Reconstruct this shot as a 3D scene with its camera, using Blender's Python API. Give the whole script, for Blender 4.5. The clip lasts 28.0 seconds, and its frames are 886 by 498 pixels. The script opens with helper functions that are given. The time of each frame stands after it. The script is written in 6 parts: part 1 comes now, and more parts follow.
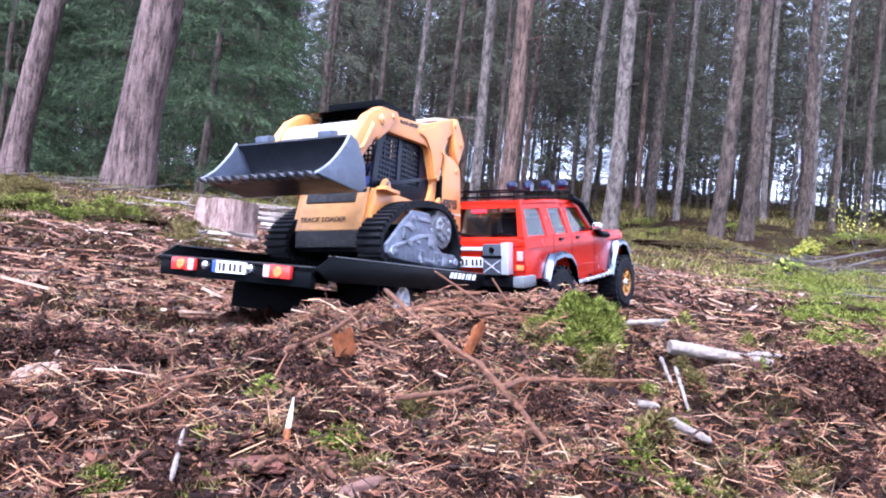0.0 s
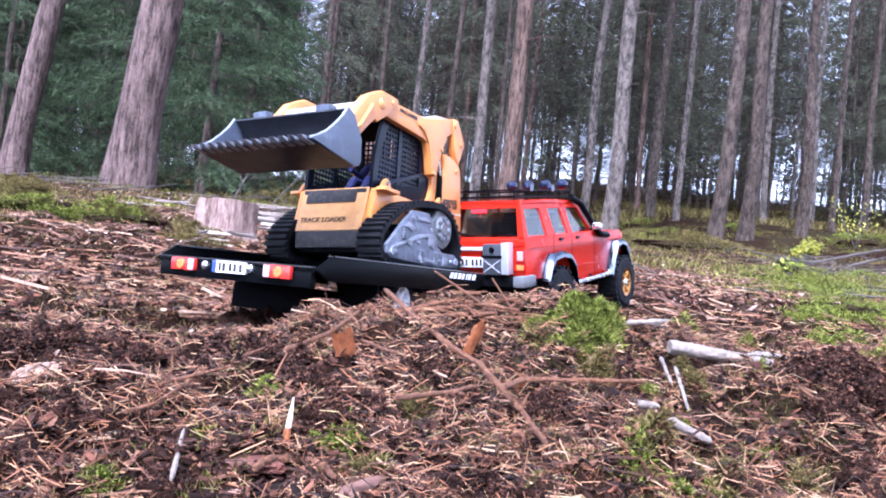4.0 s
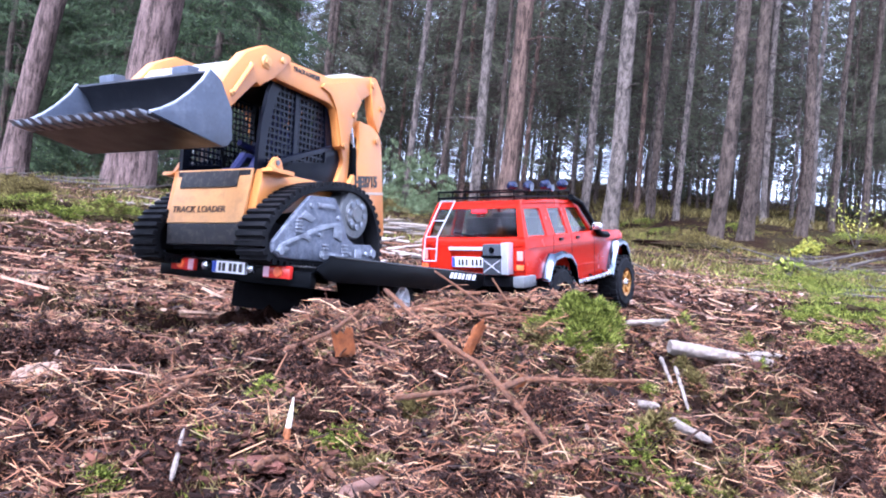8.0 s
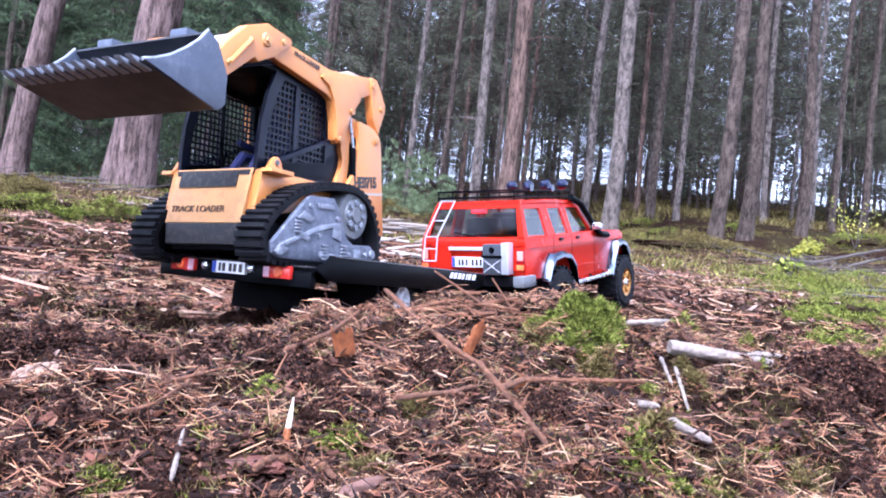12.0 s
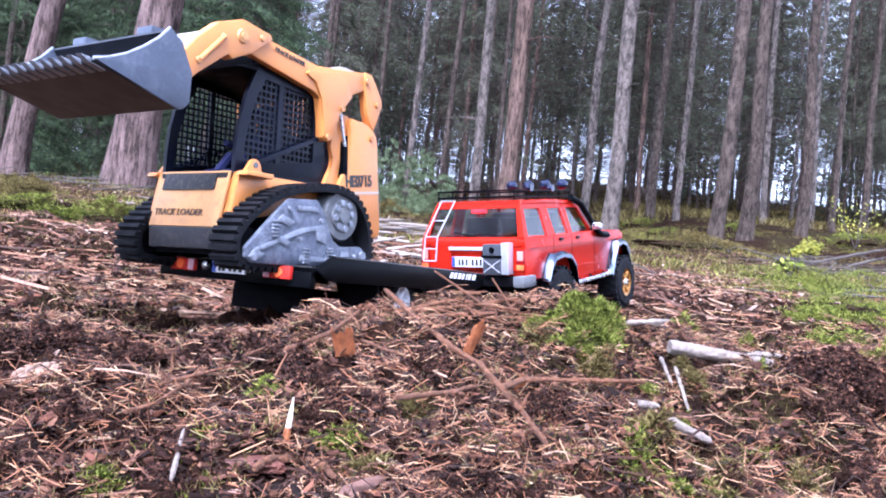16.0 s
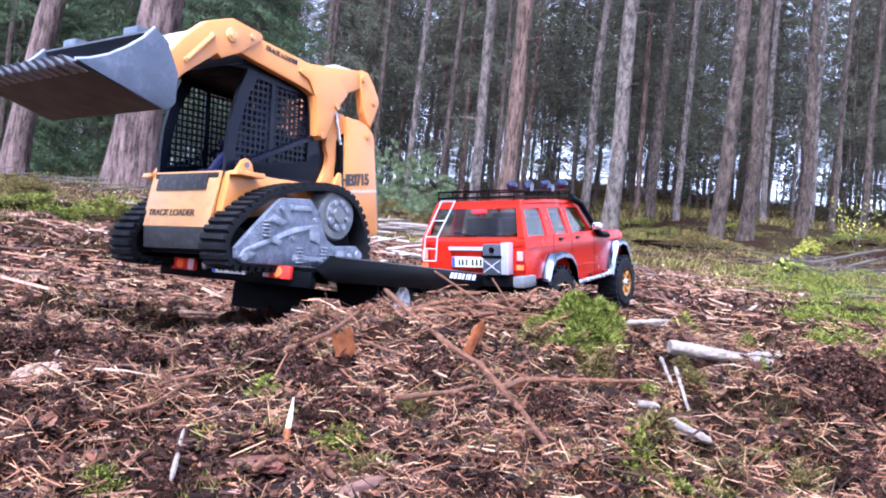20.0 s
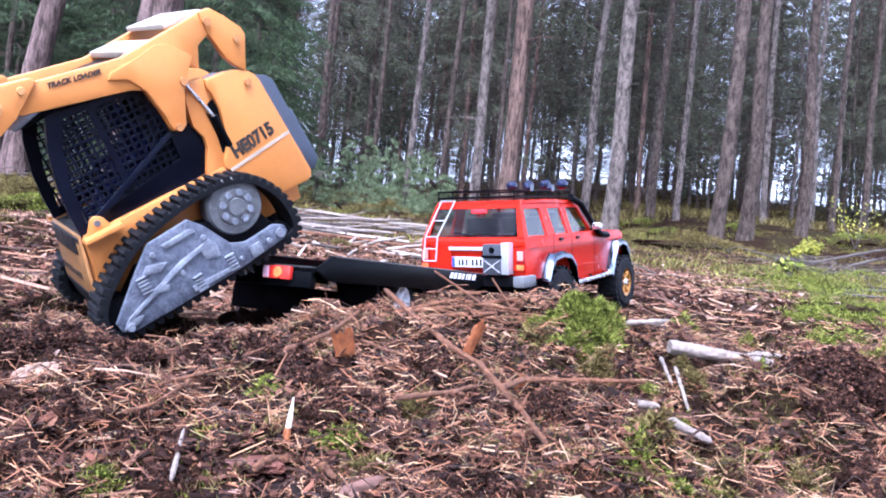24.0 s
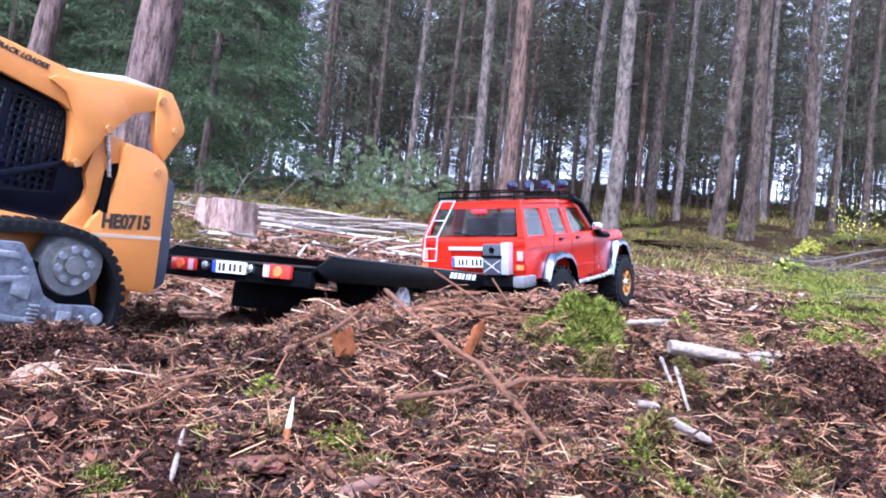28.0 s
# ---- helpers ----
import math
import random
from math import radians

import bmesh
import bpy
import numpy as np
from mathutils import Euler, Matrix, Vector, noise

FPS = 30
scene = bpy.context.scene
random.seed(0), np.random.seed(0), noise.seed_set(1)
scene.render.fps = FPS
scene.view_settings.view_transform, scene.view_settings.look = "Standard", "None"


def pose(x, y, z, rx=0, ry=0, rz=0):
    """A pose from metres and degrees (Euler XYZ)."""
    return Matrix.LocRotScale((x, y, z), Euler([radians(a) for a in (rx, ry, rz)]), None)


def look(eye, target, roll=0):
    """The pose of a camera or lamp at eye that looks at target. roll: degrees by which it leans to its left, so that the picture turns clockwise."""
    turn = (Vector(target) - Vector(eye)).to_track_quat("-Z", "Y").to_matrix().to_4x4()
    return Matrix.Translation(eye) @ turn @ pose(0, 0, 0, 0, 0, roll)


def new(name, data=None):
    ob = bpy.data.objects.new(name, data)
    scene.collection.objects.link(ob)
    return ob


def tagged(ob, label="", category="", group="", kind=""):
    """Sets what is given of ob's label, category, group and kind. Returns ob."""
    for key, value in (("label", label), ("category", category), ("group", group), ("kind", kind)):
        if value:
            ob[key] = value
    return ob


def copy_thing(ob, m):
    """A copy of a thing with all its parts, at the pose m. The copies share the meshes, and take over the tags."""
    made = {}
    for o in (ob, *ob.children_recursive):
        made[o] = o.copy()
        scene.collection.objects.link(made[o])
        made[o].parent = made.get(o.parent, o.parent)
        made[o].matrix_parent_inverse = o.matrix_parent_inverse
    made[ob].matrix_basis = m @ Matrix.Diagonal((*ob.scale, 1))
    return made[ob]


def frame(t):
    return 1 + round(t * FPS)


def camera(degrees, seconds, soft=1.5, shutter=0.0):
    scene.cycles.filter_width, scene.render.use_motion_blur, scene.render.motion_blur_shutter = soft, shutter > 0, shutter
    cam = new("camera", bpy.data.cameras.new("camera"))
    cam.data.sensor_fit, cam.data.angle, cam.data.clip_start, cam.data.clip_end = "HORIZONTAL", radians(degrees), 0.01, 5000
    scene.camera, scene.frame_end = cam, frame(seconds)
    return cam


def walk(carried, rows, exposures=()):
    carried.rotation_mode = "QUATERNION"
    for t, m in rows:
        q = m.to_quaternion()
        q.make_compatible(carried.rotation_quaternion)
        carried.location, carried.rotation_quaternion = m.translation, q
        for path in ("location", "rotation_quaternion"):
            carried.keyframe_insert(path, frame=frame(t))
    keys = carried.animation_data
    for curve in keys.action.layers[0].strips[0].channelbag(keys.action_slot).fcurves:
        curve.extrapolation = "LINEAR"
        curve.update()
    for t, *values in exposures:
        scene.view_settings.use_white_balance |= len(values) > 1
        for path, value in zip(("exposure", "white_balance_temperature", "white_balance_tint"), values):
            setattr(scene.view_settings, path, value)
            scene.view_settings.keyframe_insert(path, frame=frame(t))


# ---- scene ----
cam = camera(57.9, 28.0, soft=2.0, shutter=0.5)
EYE = (0.0, 0.0, 0.09)
VIEW = look(EYE, (0.0, 10.0, 0.09 + 10.0 * math.tan(radians(2.0))), roll=6.0)
walk(cam, [(0.0, VIEW), (28.0, VIEW)], exposures=[(0.0, 2.17, 5040, 23), (28.0, 2.17, 5040, 23)])

# ---- light: overcast sky over a tall wood ----
world = bpy.data.worlds.new("overcast_sky")
scene.world = world
world.use_nodes = True
wn = world.node_tree.nodes
sky = wn.new("ShaderNodeTexSky")
sky.sky_type = "NISHITA"
sky.sun_disc = False
sky.sun_elevation = radians(48)
sky.sun_rotation = radians(200)
sky.air_density, sky.dust_density, sky.ozone_density = 1.0, 3.0, 1.0
wn["Background"].inputs["Strength"].default_value = 0.25
grey = wn.new("ShaderNodeRGBToBW")
veil = wn.new("ShaderNodeMix")                        # cloud takes most of the blue out
veil.data_type = "RGBA"
veil.inputs[0].default_value = 0.78
world.node_tree.links.new(sky.outputs[0], grey.inputs[0])
world.node_tree.links.new(sky.outputs[0], veil.inputs[6])
world.node_tree.links.new(grey.outputs[0], veil.inputs[7])
world.node_tree.links.new(veil.outputs[2], wn["Background"].inputs["Color"])
sun_data = bpy.data.lights.new("sun", "SUN")
sun_data.energy, sun_data.angle, sun_data.color = 2.1, radians(22), (1.0, 0.97, 0.93)
sun = new("sun", sun_data)
sun.matrix_world = look((-3, -8, 14), (0, 1, 0))


# ---- materials ----
def nodes_of(name):
    m = bpy.data.materials.new(name)
    m.use_nodes = True
    nt = m.node_tree
    return m, nt, nt.nodes["Principled BSDF"]


def ramp(nt, fac, stops):
    r = nt.nodes.new("ShaderNodeValToRGB")
    el = r.color_ramp.elements
    while len(el) < len(stops):
        el.new(0.5)
    for e, (p, c) in zip(el, stops):
        e.position, e.color = p, (*c, 1)
    nt.links.new(fac, r.inputs[0])
    return r.outputs[0]


def noise_tex(nt, scale, detail=4.0, rough=0.55, stretch=None):
    tc = nt.nodes.new("ShaderNodeTexCoord")
    n = nt.nodes.new("ShaderNodeTexNoise")
    n.inputs["Scale"].default_value, n.inputs["Detail"].default_value, n.inputs["Roughness"].default_value = scale, detail, rough
    if stretch:
        mp = nt.nodes.new("ShaderNodeMapping")
        mp.inputs["Scale"].default_value = stretch
        nt.links.new(tc.outputs["Object"], mp.inputs[0])
        nt.links.new(mp.outputs[0], n.inputs["Vector"])
    else:
        nt.links.new(tc.outputs["Object"], n.inputs["Vector"])
    return n.outputs["Fac"]


def mix(nt, fac, a, b, mode="MIX"):
    m = nt.nodes.new("ShaderNodeMix")
    m.data_type, m.blend_type = "RGBA", mode
    for sock, v in ((m.inputs[0], fac), (m.inputs[6], a), (m.inputs[7], b)):
        if isinstance(v, (int, float)):
            sock.default_value = v
        elif isinstance(v, tuple):
            sock.default_value = (*v, 1)
        else:
            nt.links.new(v, sock)
    return m.outputs[2]


def bump(nt, bsdf, h, strength, dist):
    b = nt.nodes.new("ShaderNodeBump")
    b.inputs["Strength"].default_value, b.inputs["Distance"].default_value = strength, dist
    nt.links.new(h, b.inputs["Height"])
    nt.links.new(b.outputs[0], bsdf.inputs["Normal"])


def surface(name, col, rough=0.5, metal=0.0, var=0.25, scale=60.0, dirt=0.0, dirt_col=(0.1, 0.07, 0.045), bumps=0.15, dist=0.0006, coat=0.0, spec=0.5):
    """Paint, plastic, rubber or metal: fine grain, large patches and some dirt."""
    m, nt, b = nodes_of(name)
    f1, f2 = noise_tex(nt, scale), noise_tex(nt, scale * 7, 3)
    lo, hi = tuple(c * (1 - var) for c in col), tuple(min(1, c * (1 + var * 0.6)) for c in col)
    c = ramp(nt, f1, [(0.3, lo), (0.7, hi)])
    c = mix(nt, 0.35, c, ramp(nt, f2, [(0.3, lo), (0.7, hi)]))
    if dirt:
        d = ramp(nt, noise_tex(nt, scale * 1.7, 6, 0.7), [(0.62 - dirt * 0.3, (0, 0, 0)), (0.75, (dirt, dirt, dirt))])
        c = mix(nt, d, c, dirt_col)
    nt.links.new(c, b.inputs["Base Color"])
    rr = ramp(nt, f1, [(0.3, (rough * 0.8,) * 3), (0.7, (min(1, rough * 1.2),) * 3)])
    nt.links.new(rr, b.inputs["Roughness"])
    b.inputs["Metallic"].default_value = metal
    b.inputs["Coat Weight"].default_value = coat
    b.inputs["Specular IOR Level"].default_value = spec
    bump(nt, b, f2, bumps, dist)
    return m


def glow(name, col, power):
    m, nt, b = nodes_of(name)
    b.inputs["Base Color"].default_value = (*(c * 0.3 for c in col), 1)
    b.inputs["Emission Color"].default_value = (*col, 1)
    b.inputs["Emission Strength"].default_value = power
    b.inputs["Roughness"].default_value = 0.2
    return m


def islands(name, stops, rough=0.72, scale=300.0, stretch=None, bumps=0.3, dist=0.0006, spec=0.14):
    """Litter and leaves: each loose piece takes a colour of its own."""
    m, nt, b = nodes_of(name)
    g = nt.nodes.new("ShaderNodeNewGeometry")
    c = ramp(nt, g.outputs["Random Per Island"], stops)
    f = noise_tex(nt, scale, 3, 0.6, stretch)
    c = mix(nt, 0.55, c, ramp(nt, f, [(0.25, (0.35, 0.35, 0.35)), (0.75, (1.25, 1.2, 1.15))]), "MULTIPLY")
    nt.links.new(c, b.inputs["Base Color"])
    b.inputs["Roughness"].default_value = rough
    b.inputs["Specular IOR Level"].default_value = spec
    bump(nt, b, f, bumps, dist)
    return m


def bark(name, dark, light, scale, flake=(1, 1, 0.25)):
    m, nt, b = nodes_of(name)
    f1 = noise_tex(nt, scale, 8, 0.72, flake)
    f2 = noise_tex(nt, scale * 0.3, 5, 0.65, (1, 1, 0.5))
    f3 = noise_tex(nt, scale * 2.6, 5, 0.7, (1, 1, 0.45))
    c = ramp(nt, f1, [(0.42, dark), (0.5, tuple(p * 0.45 + q * 0.55 for p, q in zip(dark, light))), (0.58, light)])
    c = mix(nt, 0.3, c, ramp(nt, f3, [(0.38, dark), (0.62, light)]))
    c = mix(nt, 0.45, c, ramp(nt, f2, [(0.40, (0.45, 0.45, 0.45)), (0.60, (1.3, 1.3, 1.3))]), "MULTIPLY")
    nt.links.new(c, b.inputs["Base Color"])
    b.inputs["Roughness"].default_value = 0.92
    b.inputs["Specular IOR Level"].default_value = 0.15
    bump(nt, b, mix(nt, 0.4, f1, f3), 1.0, 0.05)
    return m


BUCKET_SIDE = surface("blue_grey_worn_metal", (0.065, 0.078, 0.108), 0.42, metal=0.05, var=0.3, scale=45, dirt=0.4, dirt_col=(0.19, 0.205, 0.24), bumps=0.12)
EDGE = surface("rubbed_steel_edge", (0.30, 0.32, 0.36), 0.4, metal=0.2, var=0.5, scale=160, dirt=0.4, dirt_col=(0.06, 0.065, 0.075), bumps=0.2)
YELLOW = surface("yellow_plastic", (0.60, 0.228, 0.05), 0.42, var=0.08, scale=30, dirt=0.12, bumps=0.05, coat=0.15)
YELLOW_WORN = surface("worn_yellow_plastic", (0.58, 0.29, 0.10), 0.5, var=0.16, scale=45, dirt=0.4, bumps=0.1)
# bucket metal again, near black: shade inside and underneath is in the colour
BUCKET = surface("shaded_bucket_metal", (0.018, 0.020, 0.026), 0.4, metal=0.05, var=0.4, scale=40, dirt=0.3, dirt_col=(0.07, 0.07, 0.075), bumps=0.12, spec=0.35)
BLACK = surface("black_plastic", (0.002, 0.0024, 0.0032), 0.35, var=0.3, scale=50, bumps=0.03, spec=0.05)
CABBLACK = surface("cab_black_plastic", (0.003, 0.0045, 0.012), 0.36, var=0.3, scale=60, bumps=0.05, spec=0.18)
GLOSS = surface("glossy_black_edge", (0.004, 0.0045, 0.006), 0.22, var=0.3, scale=90, bumps=0.05, spec=0.8)
MATT = surface("matt_black", (0.003, 0.003, 0.004), 0.85, var=0.3, scale=50, bumps=0.1, spec=0.05)
WORN = surface("worn_black_plate", (0.022, 0.022, 0.024), 0.55, var=0.5, scale=110, dirt=0.4, dirt_col=(0.2, 0.155, 0.12), bumps=0.3, spec=0.3)
RUBBER = surface("black_rubber", (0.0055, 0.0058, 0.0075), 0.75, var=0.35, scale=80, dirt=0.2, dirt_col=(0.03, 0.022, 0.017), bumps=0.25, spec=0.16)
CAST_RIB = surface("rubbed_grey_casting", (0.17, 0.185, 0.22), 0.5, metal=0.1, var=0.5, scale=120, dirt=0.6, dirt_col=(0.36, 0.375, 0.41), bumps=0.5, dist=0.0008)
CAST = surface("dusty_grey_casting", (0.075, 0.085, 0.115), 0.5, metal=0.1, var=0.5, scale=95, dirt=0.6, dirt_col=(0.25, 0.265, 0.31), bumps=0.6, dist=0.001)
PIN = surface("worn_yellow_pin", (0.50, 0.22, 0.07), 0.45, metal=0.1, var=0.3, scale=150, dirt=0.4, dirt_col=(0.16, 0.10, 0.06), bumps=0.2)
CAST_DARK = surface("grey_wheel_plastic", (0.13, 0.135, 0.14), 0.55, metal=0.2, var=0.35, scale=90, dirt=0.4, dirt_col=(0.33, 0.33, 0.33), bumps=0.3)
STEEL = surface("bright_steel", (0.62, 0.63, 0.66), 0.28, metal=0.9, var=0.15, scale=80, bumps=0.05)
SILVER = surface("silver_paint", (0.50, 0.51, 0.56), 0.35, metal=0.5, var=0.15, scale=70, bumps=0.05)
WHITE = surface("white_plastic", (0.78, 0.78, 0.8), 0.4, var=0.06, scale=40, bumps=0.04)
RED = surface("red_car_paint", (0.40, 0.014, 0.004), 0.24, var=0.06, scale=25, dirt=0.06, bumps=0.02, coat=0.0, spec=0.14)
REDLENS = surface("red_lens", (0.55, 0.03, 0.02), 0.2, var=0.1, scale=90, coat=0.4)
ORANGELENS = surface("orange_lens", (0.95, 0.16, 0.04), 0.25, var=0.1, scale=90, coat=0.3)
PINKLENS = surface("pale_lens", (0.68, 0.42, 0.5), 0.2, var=0.1, scale=90, coat=0.4)
LAMPRED = glow("lit_brake_lamp", (1.0, 0.03, 0.035), 0.75)
LAMPWHITE = glow("lit_tail_lamp", (1.0, 0.33, 0.26), 0.32)
LAMPGLOW = glow("lit_red_lens", (0.6, 0.012, 0.012), 0.05)
SPOT = surface("navy_lamp_shell", (0.008, 0.012, 0.035), 0.22, var=0.3, scale=70, bumps=0.03, spec=0.6)
CARRIER = surface("dark_grey_plastic", (0.045, 0.05, 0.06), 0.5, var=0.3, scale=70, dirt=0.2, dirt_col=(0.15, 0.15, 0.16), bumps=0.1, spec=0.35)
LADDER = surface("pale_grey_plastic", (0.42, 0.42, 0.44), 0.45, var=0.1, scale=80, bumps=0.04)
# pale tone holds the sky's sheen on the yellow cross plates, scuffs besides
PLATE = surface("scuffed_plate_with_sky_sheen", (0.42, 0.38, 0.32), 0.35, var=0.25, scale=60, dirt=0.3, dirt_col=(0.25, 0.14, 0.06), bumps=0.08)
BLUE = surface("blue_band", (0.03, 0.06, 0.35), 0.4, var=0.05)
NAVY = surface("navy_cloth", (0.007, 0.011, 0.075), 0.8, var=0.3, scale=120, bumps=0.3)
FLARE = surface("silver_chrome", (0.085, 0.10, 0.13), 0.13, metal=1.0, var=0.2, scale=70, bumps=0.05, spec=0.5)
COVER = surface("blue_grey_plastic", (0.055, 0.068, 0.095), 0.4, metal=0.1, var=0.2, scale=50, bumps=0.05)
GOLD = surface("gold_rim", (0.36, 0.17, 0.035), 0.35, metal=0.6, var=0.1, scale=60)
ORANGE_DECAL = surface("dark_decal", (0.03, 0.025, 0.02), 0.5, var=0.1)
INNER = surface("dark_interior", (0.016, 0.016, 0.018), 0.7, var=0.3, scale=40)
LETTER = surface("brown_lettering", (0.09, 0.05, 0.025), 0.6, var=0.3, scale=150)
GREYBAND = surface("grey_band", (0.46, 0.36, 0.27), 0.5, var=0.08)

def glass(name, tint, gloss):
    """Thin tinted plastic pane: seen through, with a faint mirror image."""
    m, nt, g = nodes_of(name)
    see, mirror, both = nt.nodes.new("ShaderNodeBsdfTransparent"), nt.nodes.new("ShaderNodeBsdfGlossy"), nt.nodes.new("ShaderNodeMixShader")
    see.inputs["Color"].default_value = (*tint, 1)
    mirror.inputs["Roughness"].default_value = 0.05
    both.inputs[0].default_value = gloss
    nt.links.new(see.outputs[0], both.inputs[1])
    nt.links.new(mirror.outputs[0], both.inputs[2])
    nt.links.new(both.outputs[0], nt.nodes["Material Output"].inputs["Surface"])
    nt.nodes.remove(g)
    return m


GLASS = glass("tinted_glass", (0.90, 0.91, 0.84), 0.12)
GLASS_DARK = glass("dark_tinted_glass", (0.66, 0.66, 0.68), 0.05)

PINE_BARK = bark("pine_bark", (0.030, 0.020, 0.017), (0.24, 0.165, 0.145), 40, (1, 1, 0.14))
PINE_RED = bark("red_pine_bark", (0.026, 0.016, 0.012), (0.19, 0.125, 0.095), 40, (1, 1, 0.16))
GREY_BARK = bark("grey_spruce_bark", (0.034, 0.028, 0.024), (0.19, 0.155, 0.132), 26, (1, 1, 0.4))
DARK_BARK = bark("dark_spruce_bark", (0.020, 0.015, 0.012), (0.105, 0.078, 0.062), 26, (1, 1, 0.4))
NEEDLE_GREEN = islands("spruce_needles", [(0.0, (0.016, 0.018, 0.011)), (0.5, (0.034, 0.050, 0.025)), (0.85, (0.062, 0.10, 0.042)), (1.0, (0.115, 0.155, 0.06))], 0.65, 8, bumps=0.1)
# paler and greyer than the near needles: distance haze mixed into the colour
FAR_GREEN = islands("hazy_far_needles", [(0.0, (0.055, 0.047, 0.038)), (0.6, (0.10, 0.100, 0.072)), (1.0, (0.13, 0.155, 0.085))], 0.8, 4, bumps=0.1, spec=0.05)
LITTER = islands("fallen_needles", [(0.0, (0.010, 0.004, 0.003)), (0.33, (0.032, 0.013, 0.008)), (0.55, (0.11, 0.042, 0.021)), (0.76, (0.27, 0.115, 0.052)), (0.92, (0.45, 0.28, 0.16)), (1.0, (0.17, 0.135, 0.055))], 0.6, spec=0.2)
CHIPS = islands("bark_chips", [(0.0, (0.007, 0.003, 0.0025)), (0.45, (0.032, 0.013, 0.008)), (0.75, (0.10, 0.038, 0.022)), (0.95, (0.19, 0.08, 0.046)), (1.0, (0.38, 0.25, 0.19))])
TWIGS = islands("dry_twigs", [(0.0, (0.03, 0.013, 0.008)), (0.4, (0.09, 0.038, 0.02)), (0.75, (0.21, 0.10, 0.052)), (1.0, (0.36, 0.24, 0.165))], 0.6, spec=0.2)
MOSS = islands("green_moss", [(0.0, (0.024, 0.028, 0.006)), (0.4, (0.078, 0.098, 0.013)), (0.75, (0.165, 0.19, 0.027)), (1.0, (0.31, 0.32, 0.07))], 0.75, 200, spec=0.08)
MOSS_DULL = islands("olive_moss", [(0.0, (0.03, 0.02, 0.007)), (0.5, (0.09, 0.07, 0.022)), (1.0, (0.20, 0.165, 0.06))], 0.8, 200, spec=0.06)
SAPLING_GREEN = islands("sapling_needles", [(0.0, (0.05, 0.06, 0.03)), (0.5, (0.12, 0.16, 0.075)), (1.0, (0.26, 0.32, 0.17))], 0.6, 30)
YELLOW_LEAF = islands("yellow_leaves", [(0.0, (0.16, 0.19, 0.03)), (1.0, (0.46, 0.43, 0.07))], 0.6, 60)
BRUSH = surface("grey_brushwood", (0.062, 0.048, 0.038), 0.85, var=0.5, scale=30, dirt=0.5, dirt_col=(0.04, 0.028, 0.02), bumps=0.6, dist=0.001)
RED_BARK = surface("red_brown_bark", (0.10, 0.03, 0.016), 0.7, var=0.5, scale=120, dirt=0.3, dirt_col=(0.04, 0.02, 0.014), bumps=0.5, dist=0.001)
DRY_WOOD = surface("bleached_wood", (0.26, 0.215, 0.18), 0.8, var=0.6, scale=170, dirt=0.8, dirt_col=(0.075, 0.045, 0.03), bumps=0.8, dist=0.0012)
PALE_WOOD = surface("peeled_pale_wood", (0.40, 0.33, 0.28), 0.7, var=0.45, scale=60, dirt=0.55, dirt_col=(0.14, 0.08, 0.06), bumps=0.5)
RAW_PALE = surface("raw_split_wood", (0.72, 0.62, 0.5), 0.7, var=0.2, scale=140, bumps=0.3)
PALE_STICK = surface("peeled_stick", (0.17, 0.08, 0.055), 0.6, var=0.7, scale=260, dirt=0.5, dirt_col=(0.34, 0.24, 0.19), bumps=0.6, dist=0.001)
BROWN_WOOD = surface("brown_stick_bark", (0.19, 0.07, 0.027), 0.6, var=0.85, scale=420, dirt=0.55, dirt_col=(0.36, 0.17, 0.08), bumps=1.0, dist=0.0018)
STUMP_WOOD = bark("weathered_stump_wood", (0.17, 0.10, 0.082), (0.60, 0.42, 0.36), 55, (1, 1, 0.16))
PALE_CHIPS = islands("pale_wood_chips", [(0.0, (0.03, 0.014, 0.009)), (0.45, (0.09, 0.044, 0.028)), (0.82, (0.20, 0.115, 0.078)), (1.0, (0.46, 0.36, 0.30))])
CONE = surface("cone_scale", (0.25, 0.15, 0.10), 0.8, var=0.35, scale=200, dirt=0.4, dirt_col=(0.07, 0.04, 0.03), bumps=0.4)
CRUMB = islands("dark_crumbs", [(0.0, (0.006, 0.003, 0.002)), (0.5, (0.022, 0.009, 0.006)), (0.85, (0.06, 0.025, 0.015)), (1.0, (0.2, 0.1, 0.06))], 0.8, spec=0.12)
ROT = surface("dark_rotten_wood", (0.02, 0.010, 0.007), 0.95, var=0.6, scale=90, bumps=0.9, dist=0.002, spec=0.02)
ORANGE_BARK = surface("orange_bark", (0.42, 0.135, 0.04), 0.75, var=0.6, scale=190, dirt=0.4, dirt_col=(0.07, 0.028, 0.016), bumps=0.8, dist=0.001)

SOIL, nt, b = nodes_of("forest_soil")
f1, f2, f3 = noise_tex(nt, 9, 6, 0.6), noise_tex(nt, 90, 5, 0.7), noise_tex(nt, 420, 3, 0.7)
c = ramp(nt, f2, [(0.3, (0.005, 0.003, 0.0025)), (0.5, (0.010, 0.005, 0.0035)), (0.68, (0.034, 0.015, 0.009))])
c = mix(nt, 0.5, c, ramp(nt, f3, [(0.35, (0.005, 0.003, 0.0025)), (0.65, (0.030, 0.014, 0.009))]))
green = ramp(nt, noise_tex(nt, 1.3, 5, 0.65), [(0.5, (0, 0, 0)), (0.62, (0.4, 0.4, 0.4))])
c = mix(nt, mix(nt, 1.0, green, ramp(nt, f2, [(0.4, (0, 0, 0)), (0.6, (1, 1, 1))]), "MULTIPLY"), c, (0.06, 0.066, 0.02))
nt.links.new(c, b.inputs["Base Color"])
b.inputs["Roughness"].default_value = 0.95
